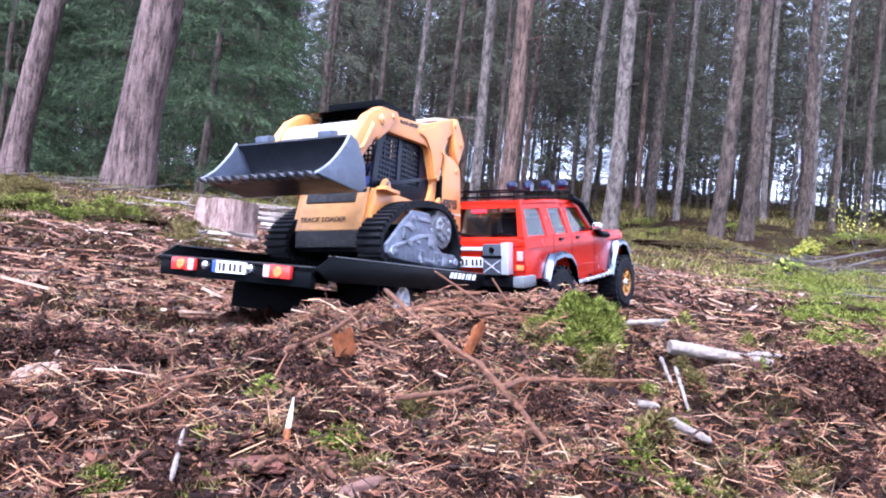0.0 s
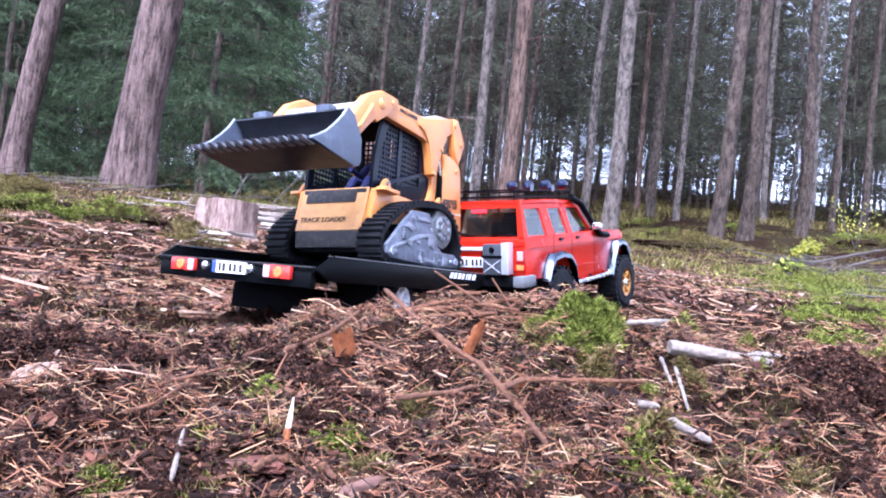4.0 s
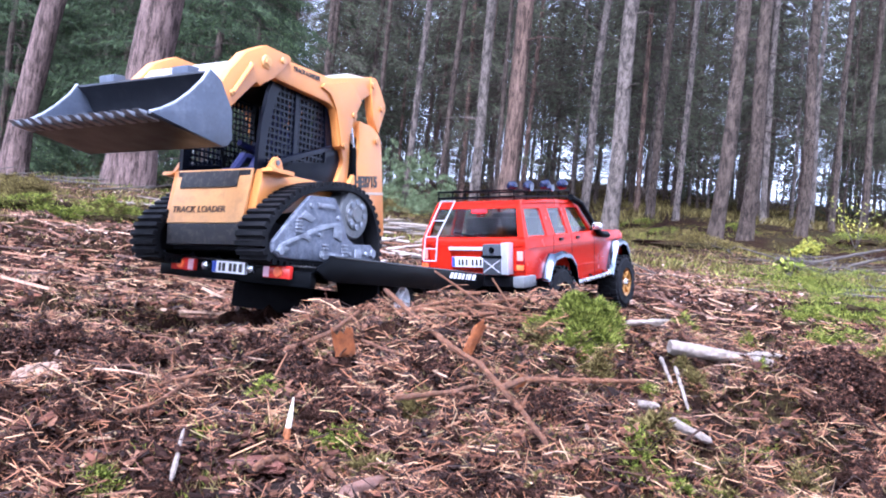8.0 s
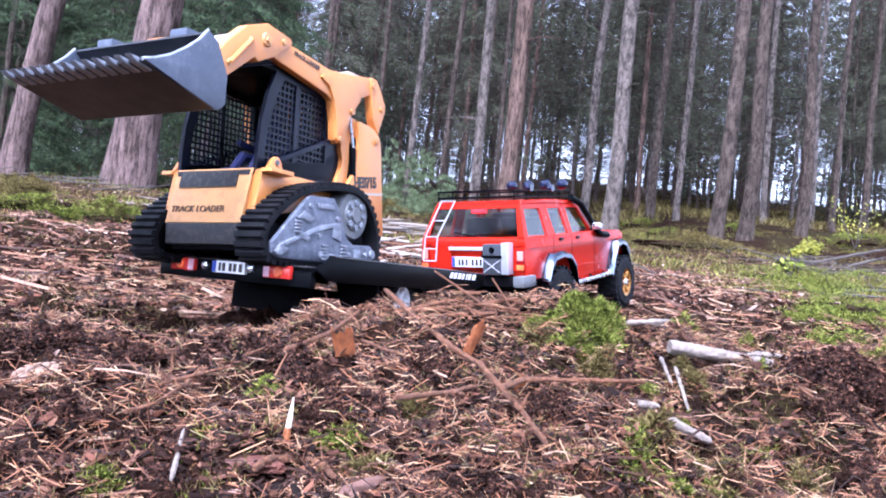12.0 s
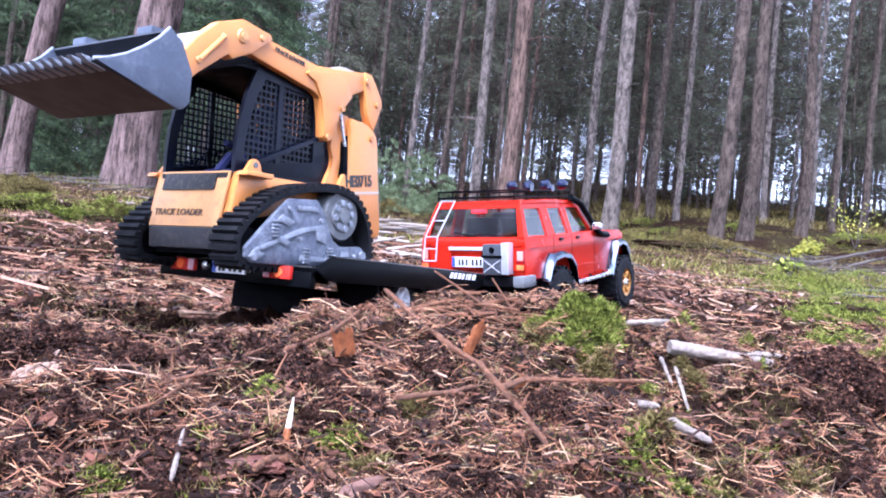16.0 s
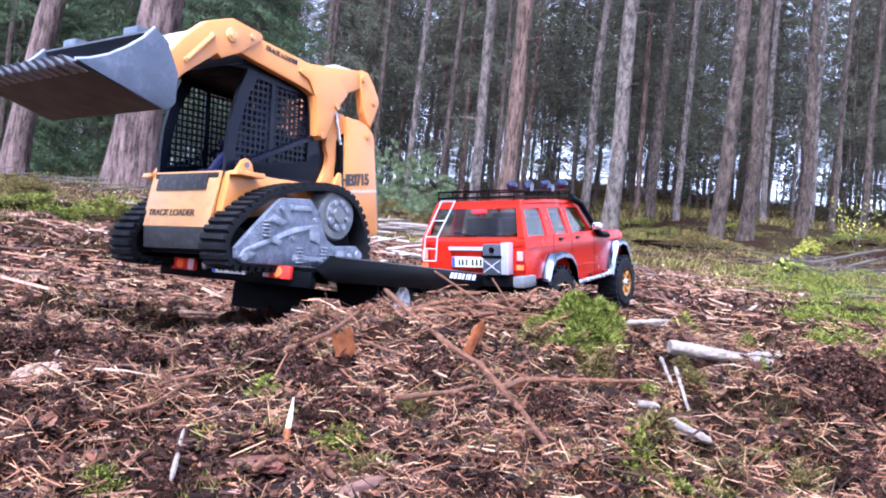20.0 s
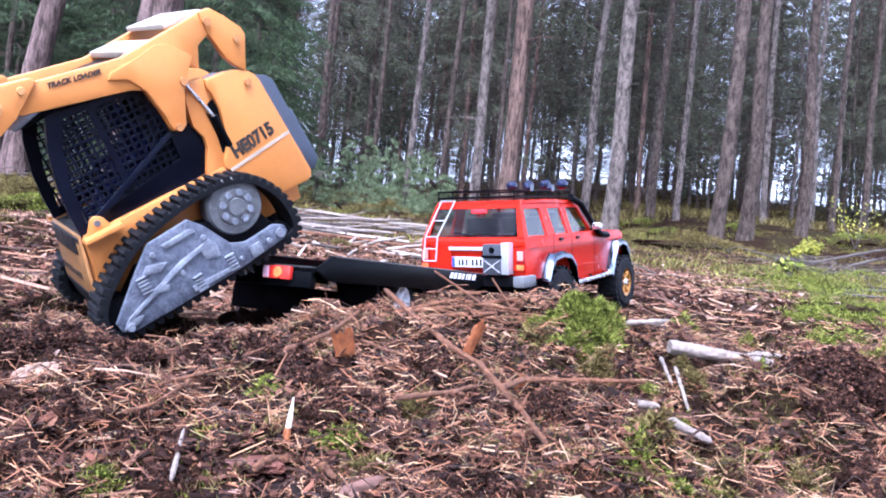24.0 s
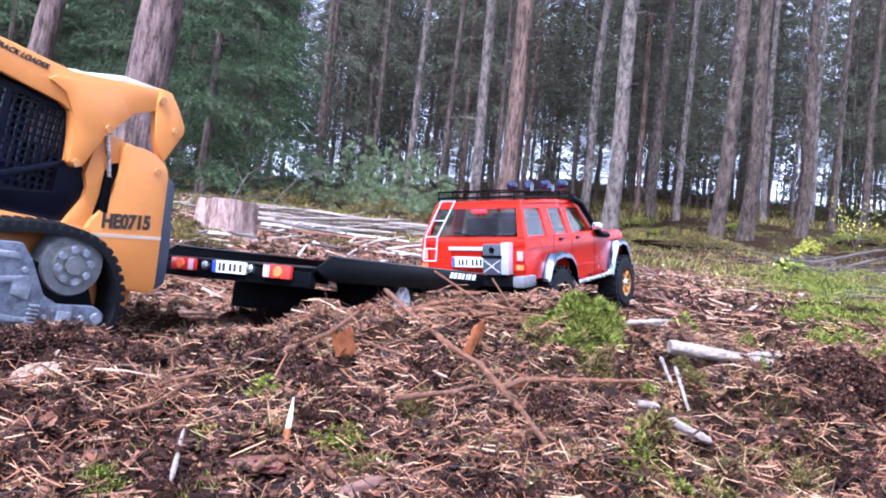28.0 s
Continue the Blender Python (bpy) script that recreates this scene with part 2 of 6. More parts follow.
b.inputs["Specular IOR Level"].default_value = 0.03
bump(nt, b, mix(nt, 0.5, f2, f3), 0.9, 0.006)


# ---- mesh helpers ----
def thing(name, label, category, m=None, group="", kind=""):
    ob = new(name)
    ob.empty_display_size = 0.02
    if m is not None:
        ob.matrix_world = m
    return tagged(ob, label, category, group, kind)


def finish(me, mat, sharp=35):
    me.materials.append(mat)
    me.polygons.foreach_set("use_smooth", [True] * len(me.polygons))
    me.set_sharp_from_angle(angle=radians(sharp))
    return me


def part(name, bm, mat, parent, label="", at=None):
    me = bpy.data.meshes.new(name)
    bmesh.ops.recalc_face_normals(bm, faces=bm.faces)
    bm.to_mesh(me)
    bm.free()
    ob = new(name, finish(me, mat))
    if parent is not None:
        ob.parent = parent
    if at is not None:
        ob.matrix_basis = at
    return tagged(ob, label)


def soup(name, verts, faces, mat, parent=None, sharp=60):
    me = bpy.data.meshes.new(name)
    me.from_pydata([tuple(v) for v in verts] if not isinstance(verts, np.ndarray) else verts.tolist(), [], faces.tolist() if isinstance(faces, np.ndarray) else faces)
    ob = new(name, finish(me, mat, sharp))
    if parent is not None:
        ob.parent = parent
    return ob


def soften(bm, w, seg=2, edges=None):
    bmesh.ops.bevel(bm, geom=edges or bm.edges[:], offset=w, segments=seg, affect="EDGES", profile=0.6, clamp_overlap=True)


def box(x0, x1, y0, y1, z0, z1, r=0.0, bm=None):
    b2 = bmesh.new()
    m = Matrix.Translation(((x0 + x1) / 2, (y0 + y1) / 2, (z0 + z1) / 2)) @ Matrix.Diagonal((x1 - x0, y1 - y0, z1 - z0, 1))
    bmesh.ops.create_cube(b2, size=1, matrix=m)
    if r:
        soften(b2, r)
    return join(bm, b2)


def join(bm, b2):
    if bm is None:
        return b2
    tmp = bpy.data.meshes.new("tmp")
    b2.to_mesh(tmp)
    b2.free()
    bm.from_mesh(tmp)
    bpy.data.meshes.remove(tmp)
    return bm


def prism(poly, y0, y1, r=0.0, bm=None):
    """A plate with an outline in x and z (millimetres), from y0 to y1 (metres)."""
    b2 = bmesh.new()
    a = [b2.verts.new((x / 1000, y0, z / 1000)) for x, z in poly]
    c = [b2.verts.new((x / 1000, y1, z / 1000)) for x, z in poly]
    n = len(poly)
    b2.faces.new(a), b2.faces.new(c[::-1])
    for i in range(n):
        b2.faces.new((a[i], a[(i + 1) % n], c[(i + 1) % n], c[i]))
    bmesh.ops.recalc_face_normals(b2, faces=b2.faces)
    if r:
        soften(b2, r)
    return join(bm, b2)


def tube(pts, radii, n=8, bm=None, caps=True):
    b2 = bmesh.new()
    pts = [Vector(p) for p in pts]
    if not isinstance(radii, (list, tuple)):
        radii = [radii] * len(pts)
    rings, ref, last = [], None, None
    for i, p in enumerate(pts):
        d = (pts[min(i + 1, len(pts) - 1)] - pts[max(i - 1, 0)]).normalized()
        if ref is None:
            ref = d.orthogonal().normalized()
        u = (ref - d * ref.dot(d)).normalized()
        ref = u
        v = d.cross(u)
        if last is not None and v.dot(last) < 0:
            v = -v
        last = v
        rings.append([b2.verts.new(p + (u * math.cos(6.28319 * k / n) + v * math.sin(6.28319 * k / n)) * radii[i]) for k in range(n)])
    for r0, r1 in zip(rings, rings[1:]):
        for k in range(n):
            b2.faces.new((r0[k], r0[(k + 1) % n], r1[(k + 1) % n], r1[k]))
    if caps:
        b2.faces.new(rings[0][::-1]), b2.faces.new(rings[-1])
    return join(bm, b2)


def disc(x, z, y0, y1, r, n=24, bm=None, r2=None):
    """A round boss lying across, about the y axis."""
    return tube([(x, y0, z), (x, y1, z)], [r, r if r2 is None else r2], n, bm)


def spread(poly, c, vertical):
    """Where a line x=c or z=c crosses an outline: lowest and highest."""
    out = []
    for (x0, z0), (x1, z1) in zip(poly, poly[1:] + poly[:1]):
        a0, a1, b0, b1 = (x0, x1, z0, z1) if vertical else (z0, z1, x0, x1)
        if (a0 - c) * (a1 - c) < 0:
            out.append(b0 + (b1 - b0) * (c - a0) / (a1 - a0))
    return (min(out), max(out)) if len(out) > 1 else None


def lettering(name, text, size, mat, parent, m, squeeze=1.0, slant=0.0, weight=0.028):
    cu = bpy.data.curves.new(name, "FONT")
    cu.body, cu.size, cu.extrude, cu.shear = text, size, 0.0004, slant
    cu.offset = size * weight
    tmp = bpy.data.objects.new(name, cu)
    scene.collection.objects.link(tmp)
    bpy.context.view_layer.update()
    me = bpy.data.meshes.new_from_object(tmp.evaluated_get(bpy.context.evaluated_depsgraph_get()))
    bpy.data.objects.remove(tmp)
    me.transform(Matrix.Diagonal((squeeze, 1, 1, 1)))
    ob = new(name, finish(me, mat))
    ob.parent = parent
    ob.matrix_basis = m
    return ob


# ---- ground ----
def sm(t):
    t = np.clip(t, 0, 1)
    return t * t * (3 - 2 * t)


def lattice(x, y, seed):
    i, j = np.floor(x).astype(np.int64), np.floor(y).astype(np.int64)
    u, v = sm(x - i), sm(y - j)

    def h(a, b):
        n = (a * 374761393 + b * 668265263 + seed * 974634777) & 0x7FFFFFFF
        n = ((n ^ (n >> 13)) * 1274126177) & 0x7FFFFFFF
        return ((n ^ (n >> 16)) & 0xFFFF) / 65535.0
    return (h(i, j) * (1 - u) + h(i + 1, j) * u) * (1 - v) + (h(i, j + 1) * (1 - u) + h(i + 1, j + 1) * u) * v


def fbm(x, y, scale, octaves, seed=0):
    t, a = 0.0, 0.5
    for k in range(octaves):
        t = t + a * (lattice(x * scale, y * scale, seed + k) - 0.5)
        a, scale = a * 0.55, scale * 2.03
    return t


def bump_at(x, y, cx, cy, rx, ry, h):
    return h * np.exp(-((x - cx) / rx) ** 2 - ((y - cy) / ry) ** 2)


def ground_smooth(x, y):
    x, y = np.asarray(x, float), np.asarray(y, float)
    far = np.clip(y - 1.45, 0, 34)
    z = 0.022 + 0.05 * sm((y - 1.0) / 0.55) + 0.08 * far + 0.0008 * far ** 2
    z = z - 0.02 * sm((0.55 - y) / 0.3)
    z = z - 0.012 * sm((-0.12 - x) / 0.2) * sm((0.95 - y) / 0.2)
    ridge = 0.004 + 0.036 * sm((x + 0.26) / 0.42)
    z = z + ridge * np.exp(-((y - 0.64) / 0.13) ** 2)
    z = z + 0.012 * sm((x - 0.2) / 0.5) * sm((y - 0.4) / 0.4) * sm((3.0 - y) / 1.5)
    z = z + 0.0022 * np.clip(y - 16, 0, 26) ** 2 * sm((x + 4) / 6)
    z = z + sm((x - 2.2) / 2.2) * 0.03 * np.clip(far, 0, 14)
    z = z + bump_at(x, y, -1.7, 4.6, 1.2, 1.2, 0.06) + bump_at(x, y, -1.1, 2.4, 0.5, 0.7, 0.06)
    z = z + bump_at(x, y, 0.075, 0.63, 0.07, 0.07, 0.012) + bump_at(x, y, 0.16, 0.66, 0.06, 0.06, 0.006) + bump_at(x, y, 0.22, 1.36, 0.13, 0.16, 0.018) - bump_at(x, y, -0.34, 0.60, 0.13, 0.09, 0.012) - bump_at(x, y, -0.105, 0.70, 0.07, 0.07, 0.015) - bump_at(x, y, -0.20, 0.72, 0.10, 0.08, 0.009)
    return z


def ground_z(x, y):
    x, y = np.asarray(x, float), np.asarray(y, float)
    near = sm((4.0 - y) / 3.0)
    z = ground_smooth(x, y)
    z = z + near * (0.03 * fbm(x, y, 6, 2, 5) + 0.052 * fbm(x, y, 19, 3, 11) + 0.034 * fbm(x, y, 75, 3, 31) - 0.003)
    z = z + 0.03 * fbm(x, y, 22, 3, 63) * sm((0.72 - y) / 0.12) * sm((x + 0.1) / 0.1)
    return z + (1 - near) * 0.25 * fbm(x, y, 0.9, 4, 21) * sm((y - 2) / 6)


def axis(lo, hi, step, end0, end1, grow):
    a = list(np.arange(lo, hi, step))
    s, v = step, a[-1]
    while v < end1:
        s *= grow
        v += s
        a.append(v)
    s, v, front = step, lo, []
    while v > end0:
        s *= grow
        v -= s
        front.append(v)
    return np.array(front[::-1] + a)


gx, gy = axis(-0.75, 0.8, 0.0055, -260, 260, 1.09), axis(0.18, 1.55, 0.0055, -200, 420, 1.075)
GX, GY = np.meshgrid(gx, gy)
GZ = ground_z(GX, GY)
nx, ny = len(gx), len(gy)
idx = np.arange(nx * ny).reshape(ny, nx)
quads = np.stack([idx[:-1, :-1], idx[:-1, 1:], idx[1:, 1:], idx[1:, :-1]], -1).reshape(-1, 4)
ground = soup("ground", np.stack([GX, GY, GZ], -1).reshape(-1, 3), quads, SOIL, sharp=180)
tagged(ground, "dark brown forest soil rising away between the trees", "ground", kind="structure")


# ---- the tracked loader: x forward, y to its left, z up, origin on the sole of its tracks ----
PIVOT = (-0.0895, 0.0, 0.212)      # rear hinge of the lift arms
LOOP = [(110, 12), (111, 27), (101, 43), (80, 60), (58, 74), (20, 85), (-20, 89.5), (-48, 87.5), (-72, 76), (-91, 48), (-95, 13), (-84, 0), (-20, -3), (85, -3), (104, 1)]


def chaikin(p, n):
    for _ in range(n):
        q = []
        for a, b in zip(p, p[1:] + p[:1]):
            q += [(a[0] * 0.75 + b[0] * 0.25, a[1] * 0.75 + b[1] * 0.25), (a[0] * 0.25 + b[0] * 0.75, a[1] * 0.25 + b[1] * 0.75)]
        p = q
    return p


BELT = np.array(chaikin(LOOP, 3)) / 1000.0
_seg = np.linalg.norm(np.roll(BELT, -1, 0) - BELT, axis=1)
_cum = np.concatenate([[0], np.cumsum(_seg)])
BELT_LENGTH = float(_cum[-1])


def on_belt(s):
    """Place and slope (x, z, angle) at a length along the belt's outside."""
    s = s % BELT_LENGTH
    i = min(int(np.searchsorted(_cum, s, "right")) - 1, len(BELT) - 1)
    a, b2 = BELT[i], BELT[(i + 1) % len(BELT)]
    p = a + (b2 - a) * (s - _cum[i]) / max(_seg[i], 1e-9)
    q = np.roll(BELT, -2, 0)[i] - np.roll(BELT, 1, 0)[i]
    return p[0], p[1], math.atan2(q[1], q[0])


def guard(parent, y, outline, name, pitch=6.4, bar=2.0):
    """A black plate punched with square holes."""
    bm = bmesh.new()
    xs, zs = [p[0] for p in outline], [p[1] for p in outline]

    def cuts(lo, hi):
        out = [lo]
        while out[-1] < hi:
            out += [out[-1] + bar, out[-1] + pitch]
        return out

    cx, cz = cuts(min(xs) - 1, max(xs)), cuts(min(zs) - 1, max(zs))
    made = {}

    def vert(i, k):
        if (i, k) not in made:
            made[i, k] = bm.verts.new((cx[i] / 1000, y - 0.0008, cz[k] / 1000))
        return made[i, k]

    for i in range(len(cx) - 1):
        e = spread(outline, (cx[i] + cx[i + 1]) / 2, True)
        if e is None:
            continue
        for k in range(len(cz) - 1):
            m = (cz[k] + cz[k + 1]) / 2
            if (i % 2 == 0 or k % 2 == 0) and e[0] - 2 < m < e[1] + 2:
                bm.faces.new((vert(i, k), vert(i + 1, k), vert(i + 1, k + 1), vert(i, k + 1)))
    bmesh.ops.recalc_face_normals(bm, faces=bm.faces)
    r = bmesh.ops.extrude_face_region(bm, geom=bm.faces[:])
    bmesh.ops.translate(bm, vec=(0, 0.0016, 0), verts=[v for v in r["geom"] if isinstance(v, bmesh.types.BMVert)])
    return part(name, bm, CABBLACK, parent, "black square-holed grille")


def ring(outer, inner, y0, y1):
    """A frame between two outlines with the same number of corners."""
    bm = bmesh.new()
    v = [[bm.verts.new((x / 1000, y, z / 1000)) for x, z in p] for p in (outer, inner) for y in (y0, y1)]
    n = len(outer)
    for i in range(n):
        j = (i + 1) % n
        for a, b2 in ((0, 1), (1, 3), (3, 2), (2, 0)):
            bm.faces.new((v[a][i], v[a][j], v[b2][j], v[b2][i]))
    return bm


def make_loader():
    L = thing("track_loader", "yellow toy track loader with raised grey bucket", "toy loader")
    # body
    part("chassis", prism([(82, 86), (94, 35), (94, 17), (-118, 22), (-124, 60), (-62, 84)], -0.049, 0.049, 0.0012), YELLOW, L)
    part("belly_plate", box(-0.1, 0.092, -0.045, 0.045, 0.010, 0.0215, 0.001), MATT, L, "black belly plate")
    part("front_apron", prism([(83.5, 90.5), (86, 90.5), (99, 36), (95.5, 35)], -0.0492, 0.0492, 0.0008), YELLOW_WORN, L, "worn yellow front panel")
    part("front_window", prism([(86.6, 87.8), (88.4, 87.8), (92.2, 71.8), (90.4, 71.8)], -0.041, 0.034, 0.0005), WORN, L, "scratched black step window")
    part("bumper_plate", prism([(95.5, 35), (99.5, 35.5), (98.5, 15), (93.5, 14)], -0.0474, 0.0474, 0.0008), WORN, L, "scuffed black lower plate")
    d = Vector((13, 0, -54.5)).normalized()          # down the sloping front panel
    out = Vector((54.5, 0, 13)).normalized()
    m = Matrix(((0, -d.x, out.x, 0), (1, -d.y, out.y, 0), (0, -d.z, out.z, 0), (0, 0, 0, 1)))
    lettering("lettering", "TRACK LOADER", 0.0092, LETTER, L, Matrix.Translation((0.0972, -0.044, 0.0466)) @ m, 1.04, 0.0, 0.01)
    for sgn in (-1, 1):
        y0, y1 = sorted((sgn * 0.049, sgn * 0.0585))
        part("side_panel", prism([(82.5, 90), (-58, 89), (-62, 70), (20, 74), (58, 65), (80, 54), (94, 36)], y0, y1, 0.0012), YELLOW, L)
        y0, y1 = sorted((sgn * 0.050, sgn * 0.0625))
        part("rear_panel", prism([(-72, 155), (-70, 163), (-72, 169), (-80, 168), (-92, 168), (-104, 165.5), (-113, 160.5), (-118, 155), (-120.5, 148), (-134.5, 48), (-133, 41.5), (-127, 39), (-96, 40.5), (-80, 55), (-55, 88), (-58, 96), (-66, 108), (-70.5, 123), (-73, 140)], y0, y1, 0.0018), YELLOW, L)
        y0, y1 = sorted((sgn * 0.046, sgn * 0.0575))
        part("upright", prism([(-47, 150), (-49, 160), (-53, 167), (-60, 171.5), (-72, 171), (-76, 160), (-75, 140), (-72, 120), (-66, 104), (-58, 86), (-37, 88), (-41, 96), (-49, 112), (-50, 122), (-45, 134)], y0, y1, 0.001), YELLOW, L)
        y0, y1 = sorted((sgn * 0.0575, sgn * 0.0581))
        part("slot", prism([(-61, 140), (-66, 148), (-72, 150), (-74, 130), (-69, 106), (-63, 98), (-60, 102), (-62, 120)], y0, y1), MATT, L, "dark slot")
        y0, y1 = sorted((sgn * 0.0625, sgn * 0.0630))
        part("stripe", prism([(-58.5, 85.5), (-127.5, 93.5), (-128, 90.5), (-59, 82.5)], y0, y1), GREYBAND, L, "grey stripe")
        # bracket with an eye on the front wing
        y0, y1 = sorted((sgn * 0.0585, sgn * 0.0725))
        part("bracket", prism([(85, 90.5), (87, 86.5), (52, 85.5), (52, 90.5)], y0, y1, 0.0008), YELLOW, L)
        y0, y1 = sorted((sgn * 0.0595, sgn * 0.0640))
        part("bracket_eye", prism([(81.5, 90), (77.5, 95.5), (73.5, 101.5), (69.5, 103.5), (65.5, 102.5), (62, 99), (59, 90)], y0, y1, 0.0008), YELLOW, L)
        y0, y1 = sorted((sgn * 0.0640, sgn * 0.0655))
        part("pin", disc(0.069, 0.0975, y0, y1, 0.0028, 12), CAST_DARK, L, "dull steel pin")
        for px, pz in ((-108, 151.5),):
            y0, y1 = sorted((sgn * 0.0625, sgn * 0.0650))
            part("pin", disc(px / 1000, pz / 1000, y0, y1, 0.0034, 14), PIN, L, "dull metal pin")
        # lift ram behind the cab
        ys = sgn * 0.0600
        part("ram_barrel", tube([(-0.068, ys, 0.105), (-0.0655, ys, 0.136)], 0.0036, 12), BLACK, L, "black ram barrel")
        part("ram_rod", tube([(-0.0655, ys, 0.136), (-0.0535, ys, 0.174)], 0.0018, 10), STEEL, L, "bright steel ram rod")
        # cab side
        frame_o = [(84, 90), (83.5, 112), (81, 136), (73, 168), (60, 197), (-22, 191), (-28, 179), (-33, 150), (-52, 130), (-45, 90)]
        frame_i = [(75, 97), (73, 114), (70, 135), (61, 165), (50, 185), (-16, 181), (-20, 172), (-22, 150), (-24, 132), (-24, 112)]
        y0, y1 = sorted((sgn * 0.0475, sgn * 0.052))
        part("cab_side", ring(frame_o, frame_i, y0, y1), CABBLACK, L, "black cab side frame")
        part("cab_skirt", prism([(78, 90), (76, 98), (-24, 113), (-26, 120), (-50, 128), (-43, 92)], y0, y1, 0.0006), CABBLACK, L)
        guard(L, sgn * 0.0492, frame_i, "window_guard")
        part("guard_post", box(0.0245, 0.0305, *sorted((sgn * 0.048, sgn * 0.0518)), 0.1, 0.187), CABBLACK, L)
    part("engine_cover", prism([(-74, 152), (-120, 154), (-134, 147), (-139.5, 140), (-143, 109), (-146, 107), (-152, 62), (-153, 49), (-145, 42), (-74, 44)], -0.0485, 0.0485, 0.003), COVER, L, "dark grey rear engine cover")
    for k in range(4):
        part("cover_slot", prism([(-138 - k * 3.6, 132 - k * 18), (-142.5 - k * 3.6, 131.6 - k * 18), (-143.5 - k * 3.6, 123 - k * 18), (-140 - k * 3.6, 122.6 - k * 18)], -0.036, 0.036), MATT, L, "black vent slot")
    m = Matrix(((-1, 0, 0, 0), (0, 0, 1, 0), (0, 1, 0, 0), (0, 0, 0, 1)))
    lettering("lettering", "HE0715", 0.0172, ORANGE_DECAL, L, Matrix.Translation((-0.0678, 0.0629, 0.0922)) @ Euler((0, radians(7.5), 0)).to_matrix().to_4x4() @ m, 0.84, 0.0, 0.045)
    # cab
    part("cab_roof", prism([(88, 190), (60, 199), (-20, 196), (-34, 186), (-30, 182), (58, 191)], -0.052, 0.052, 0.0015), BLACK, L, "glossy black cab roof")
    part("roof_hatch", prism([(60, 197), (62, 208.5), (-20, 208.5), (-30, 195)], -0.042, 0.042, 0.0012), BLACK, L)
    part("cab_floor", box(-0.05, 0.088, -0.047, 0.047, 0.0835, 0.0885), INNER, L)
    for y in (-0.045, 0.045):
        part("cab_post", tube([(-0.03, y, 0.088), (-0.029, y, 0.188)], 0.003, 8), CABBLACK, L)
    guard_bar = part("rear_guard", box(-0.0312, -0.0293, -0.046, 0.046, 0.187, 0.190), CABBLACK, L, "black square-holed rear grille")
    for k in range(14):
        part("grille_bar", box(-0.031, -0.0295, -0.045, 0.045, 0.094 + k * 0.0068, 0.096 + k * 0.0068), CABBLACK, guard_bar)
        part("grille_bar", box(-0.0312, -0.0293, -0.0452 + k * 0.0068, -0.0432 + k * 0.0068, 0.09, 0.188), CABBLACK, guard_bar)
    bm = box(-0.026, 0.022, -0.02, 0.02, 0.089, 0.106, 0.003)
    box(-0.026, -0.012, -0.02, 0.02, 0.106, 0.15, 0.003, bm)
    part("seat", bm, INNER, L, "dark cab seat")
    for y in (-0.03, 0.03):
        part("control_lever", tube([(0.04, y, 0.089), (0.047, y, 0.118)], [0.0016, 0.0022], 8), BLACK, L)
    # levers behind
    for sgn in (-1, 1):
        y0, y1 = sorted((sgn * 0.0530, sgn * 0.0635))
        part("rear_link", prism([(-90, 224), (-102, 223.5), (-112, 213), (-123, 198), (-124, 191), (-111, 161), (-104, 168), (-98, 178), (-95, 190), (-91, 205)], y0, y1, 0.0014), YELLOW, L)
        for px, pz, r in ((-94, 214, 3.6), (-114, 191, 3.4)):
            y0, y1 = sorted((sgn * 0.0635, sgn * 0.0662))
            part("pin", disc(px / 1000, pz / 1000, y0, y1, r / 1000, 14), PIN, L, "dull metal pin")
    # lift frame: everything that swings about the rear hinge
    def local(bm):
        bmesh.ops.translate(bm, vec=(-PIVOT[0], 0, -PIVOT[2]), verts=bm.verts)
        return bm
    lift = part("lift_frame", local(tube([(0.156, -0.060, 0.168), (0.156, 0.060, 0.168)], 0.006, 12)), YELLOW, L, "yellow lift frame", at=Matrix.Translation(PIVOT))
    part("cross_beam", local(box(-0.098, -0.06, -0.052, 0.052, 0.2200, 0.2248, 0.001)), PLATE, lift, "scuffed cross plate, sky sheen in its pale colour")
    part("cross_beam", local(box(-0.046, -0.018, -0.052, 0.052, 0.2105, 0.2165, 0.001)), PLATE, lift, "scuffed cross plate, sky sheen in its pale colour")
    plate = part("cross_plate", local(prism([(112, 212.5), (113, 215), (131, 211.5), (146, 197), (143.5, 195), (130, 208.5)], -0.052, 0.052, 0.0008)), PLATE, lift, "pale grey plate bolted between the arms")
    for k in range(6):
        y = -0.044 + k * 0.0176
        part("plate_bolt", local(tube([(0.121, y, 0.2120), (0.1214, y, 0.2146)], [0.0018, 0.0015], 8)), CAST_DARK, plate)
    for y in (-0.018, 0.018):
        part("plate_seam", local(prism([(113, 214.6), (113, 215.5), (131.3, 212), (146.5, 197.3), (146, 196.6), (131, 211.2)], y - 0.0005, y + 0.0005)), CAST_DARK, plate)
    for sgn in (-1, 1):
        y0, y1 = sorted((sgn * 0.0525, sgn * 0.0620))
        part("arm", local(prism([(60, 221.5), (-12, 213), (-60, 219), (-92, 223.5), (-103, 223.8), (-106, 217), (-91, 203), (-73, 195), (-58, 184), (-50, 168), (-44, 152), (-37, 139), (-31, 136), (-25, 140), (-23, 160), (-18, 181), (-8, 185.5), (79, 201), (92, 215)], y0, y1, 0.0016)), YELLOW, lift)
        y0, y1 = sorted((sgn * 0.0520, sgn * 0.0655))
        part("forearm", local(prism([(57, 221), (60, 225.5), (95, 230.5), (123, 220.5), (146, 201), (164, 181), (166, 152), (160, 152), (147, 166.5), (128, 181), (111, 193.5), (106, 190), (101, 193), (84, 200.5)], y0, y1, 0.0018)), YELLOW, lift)
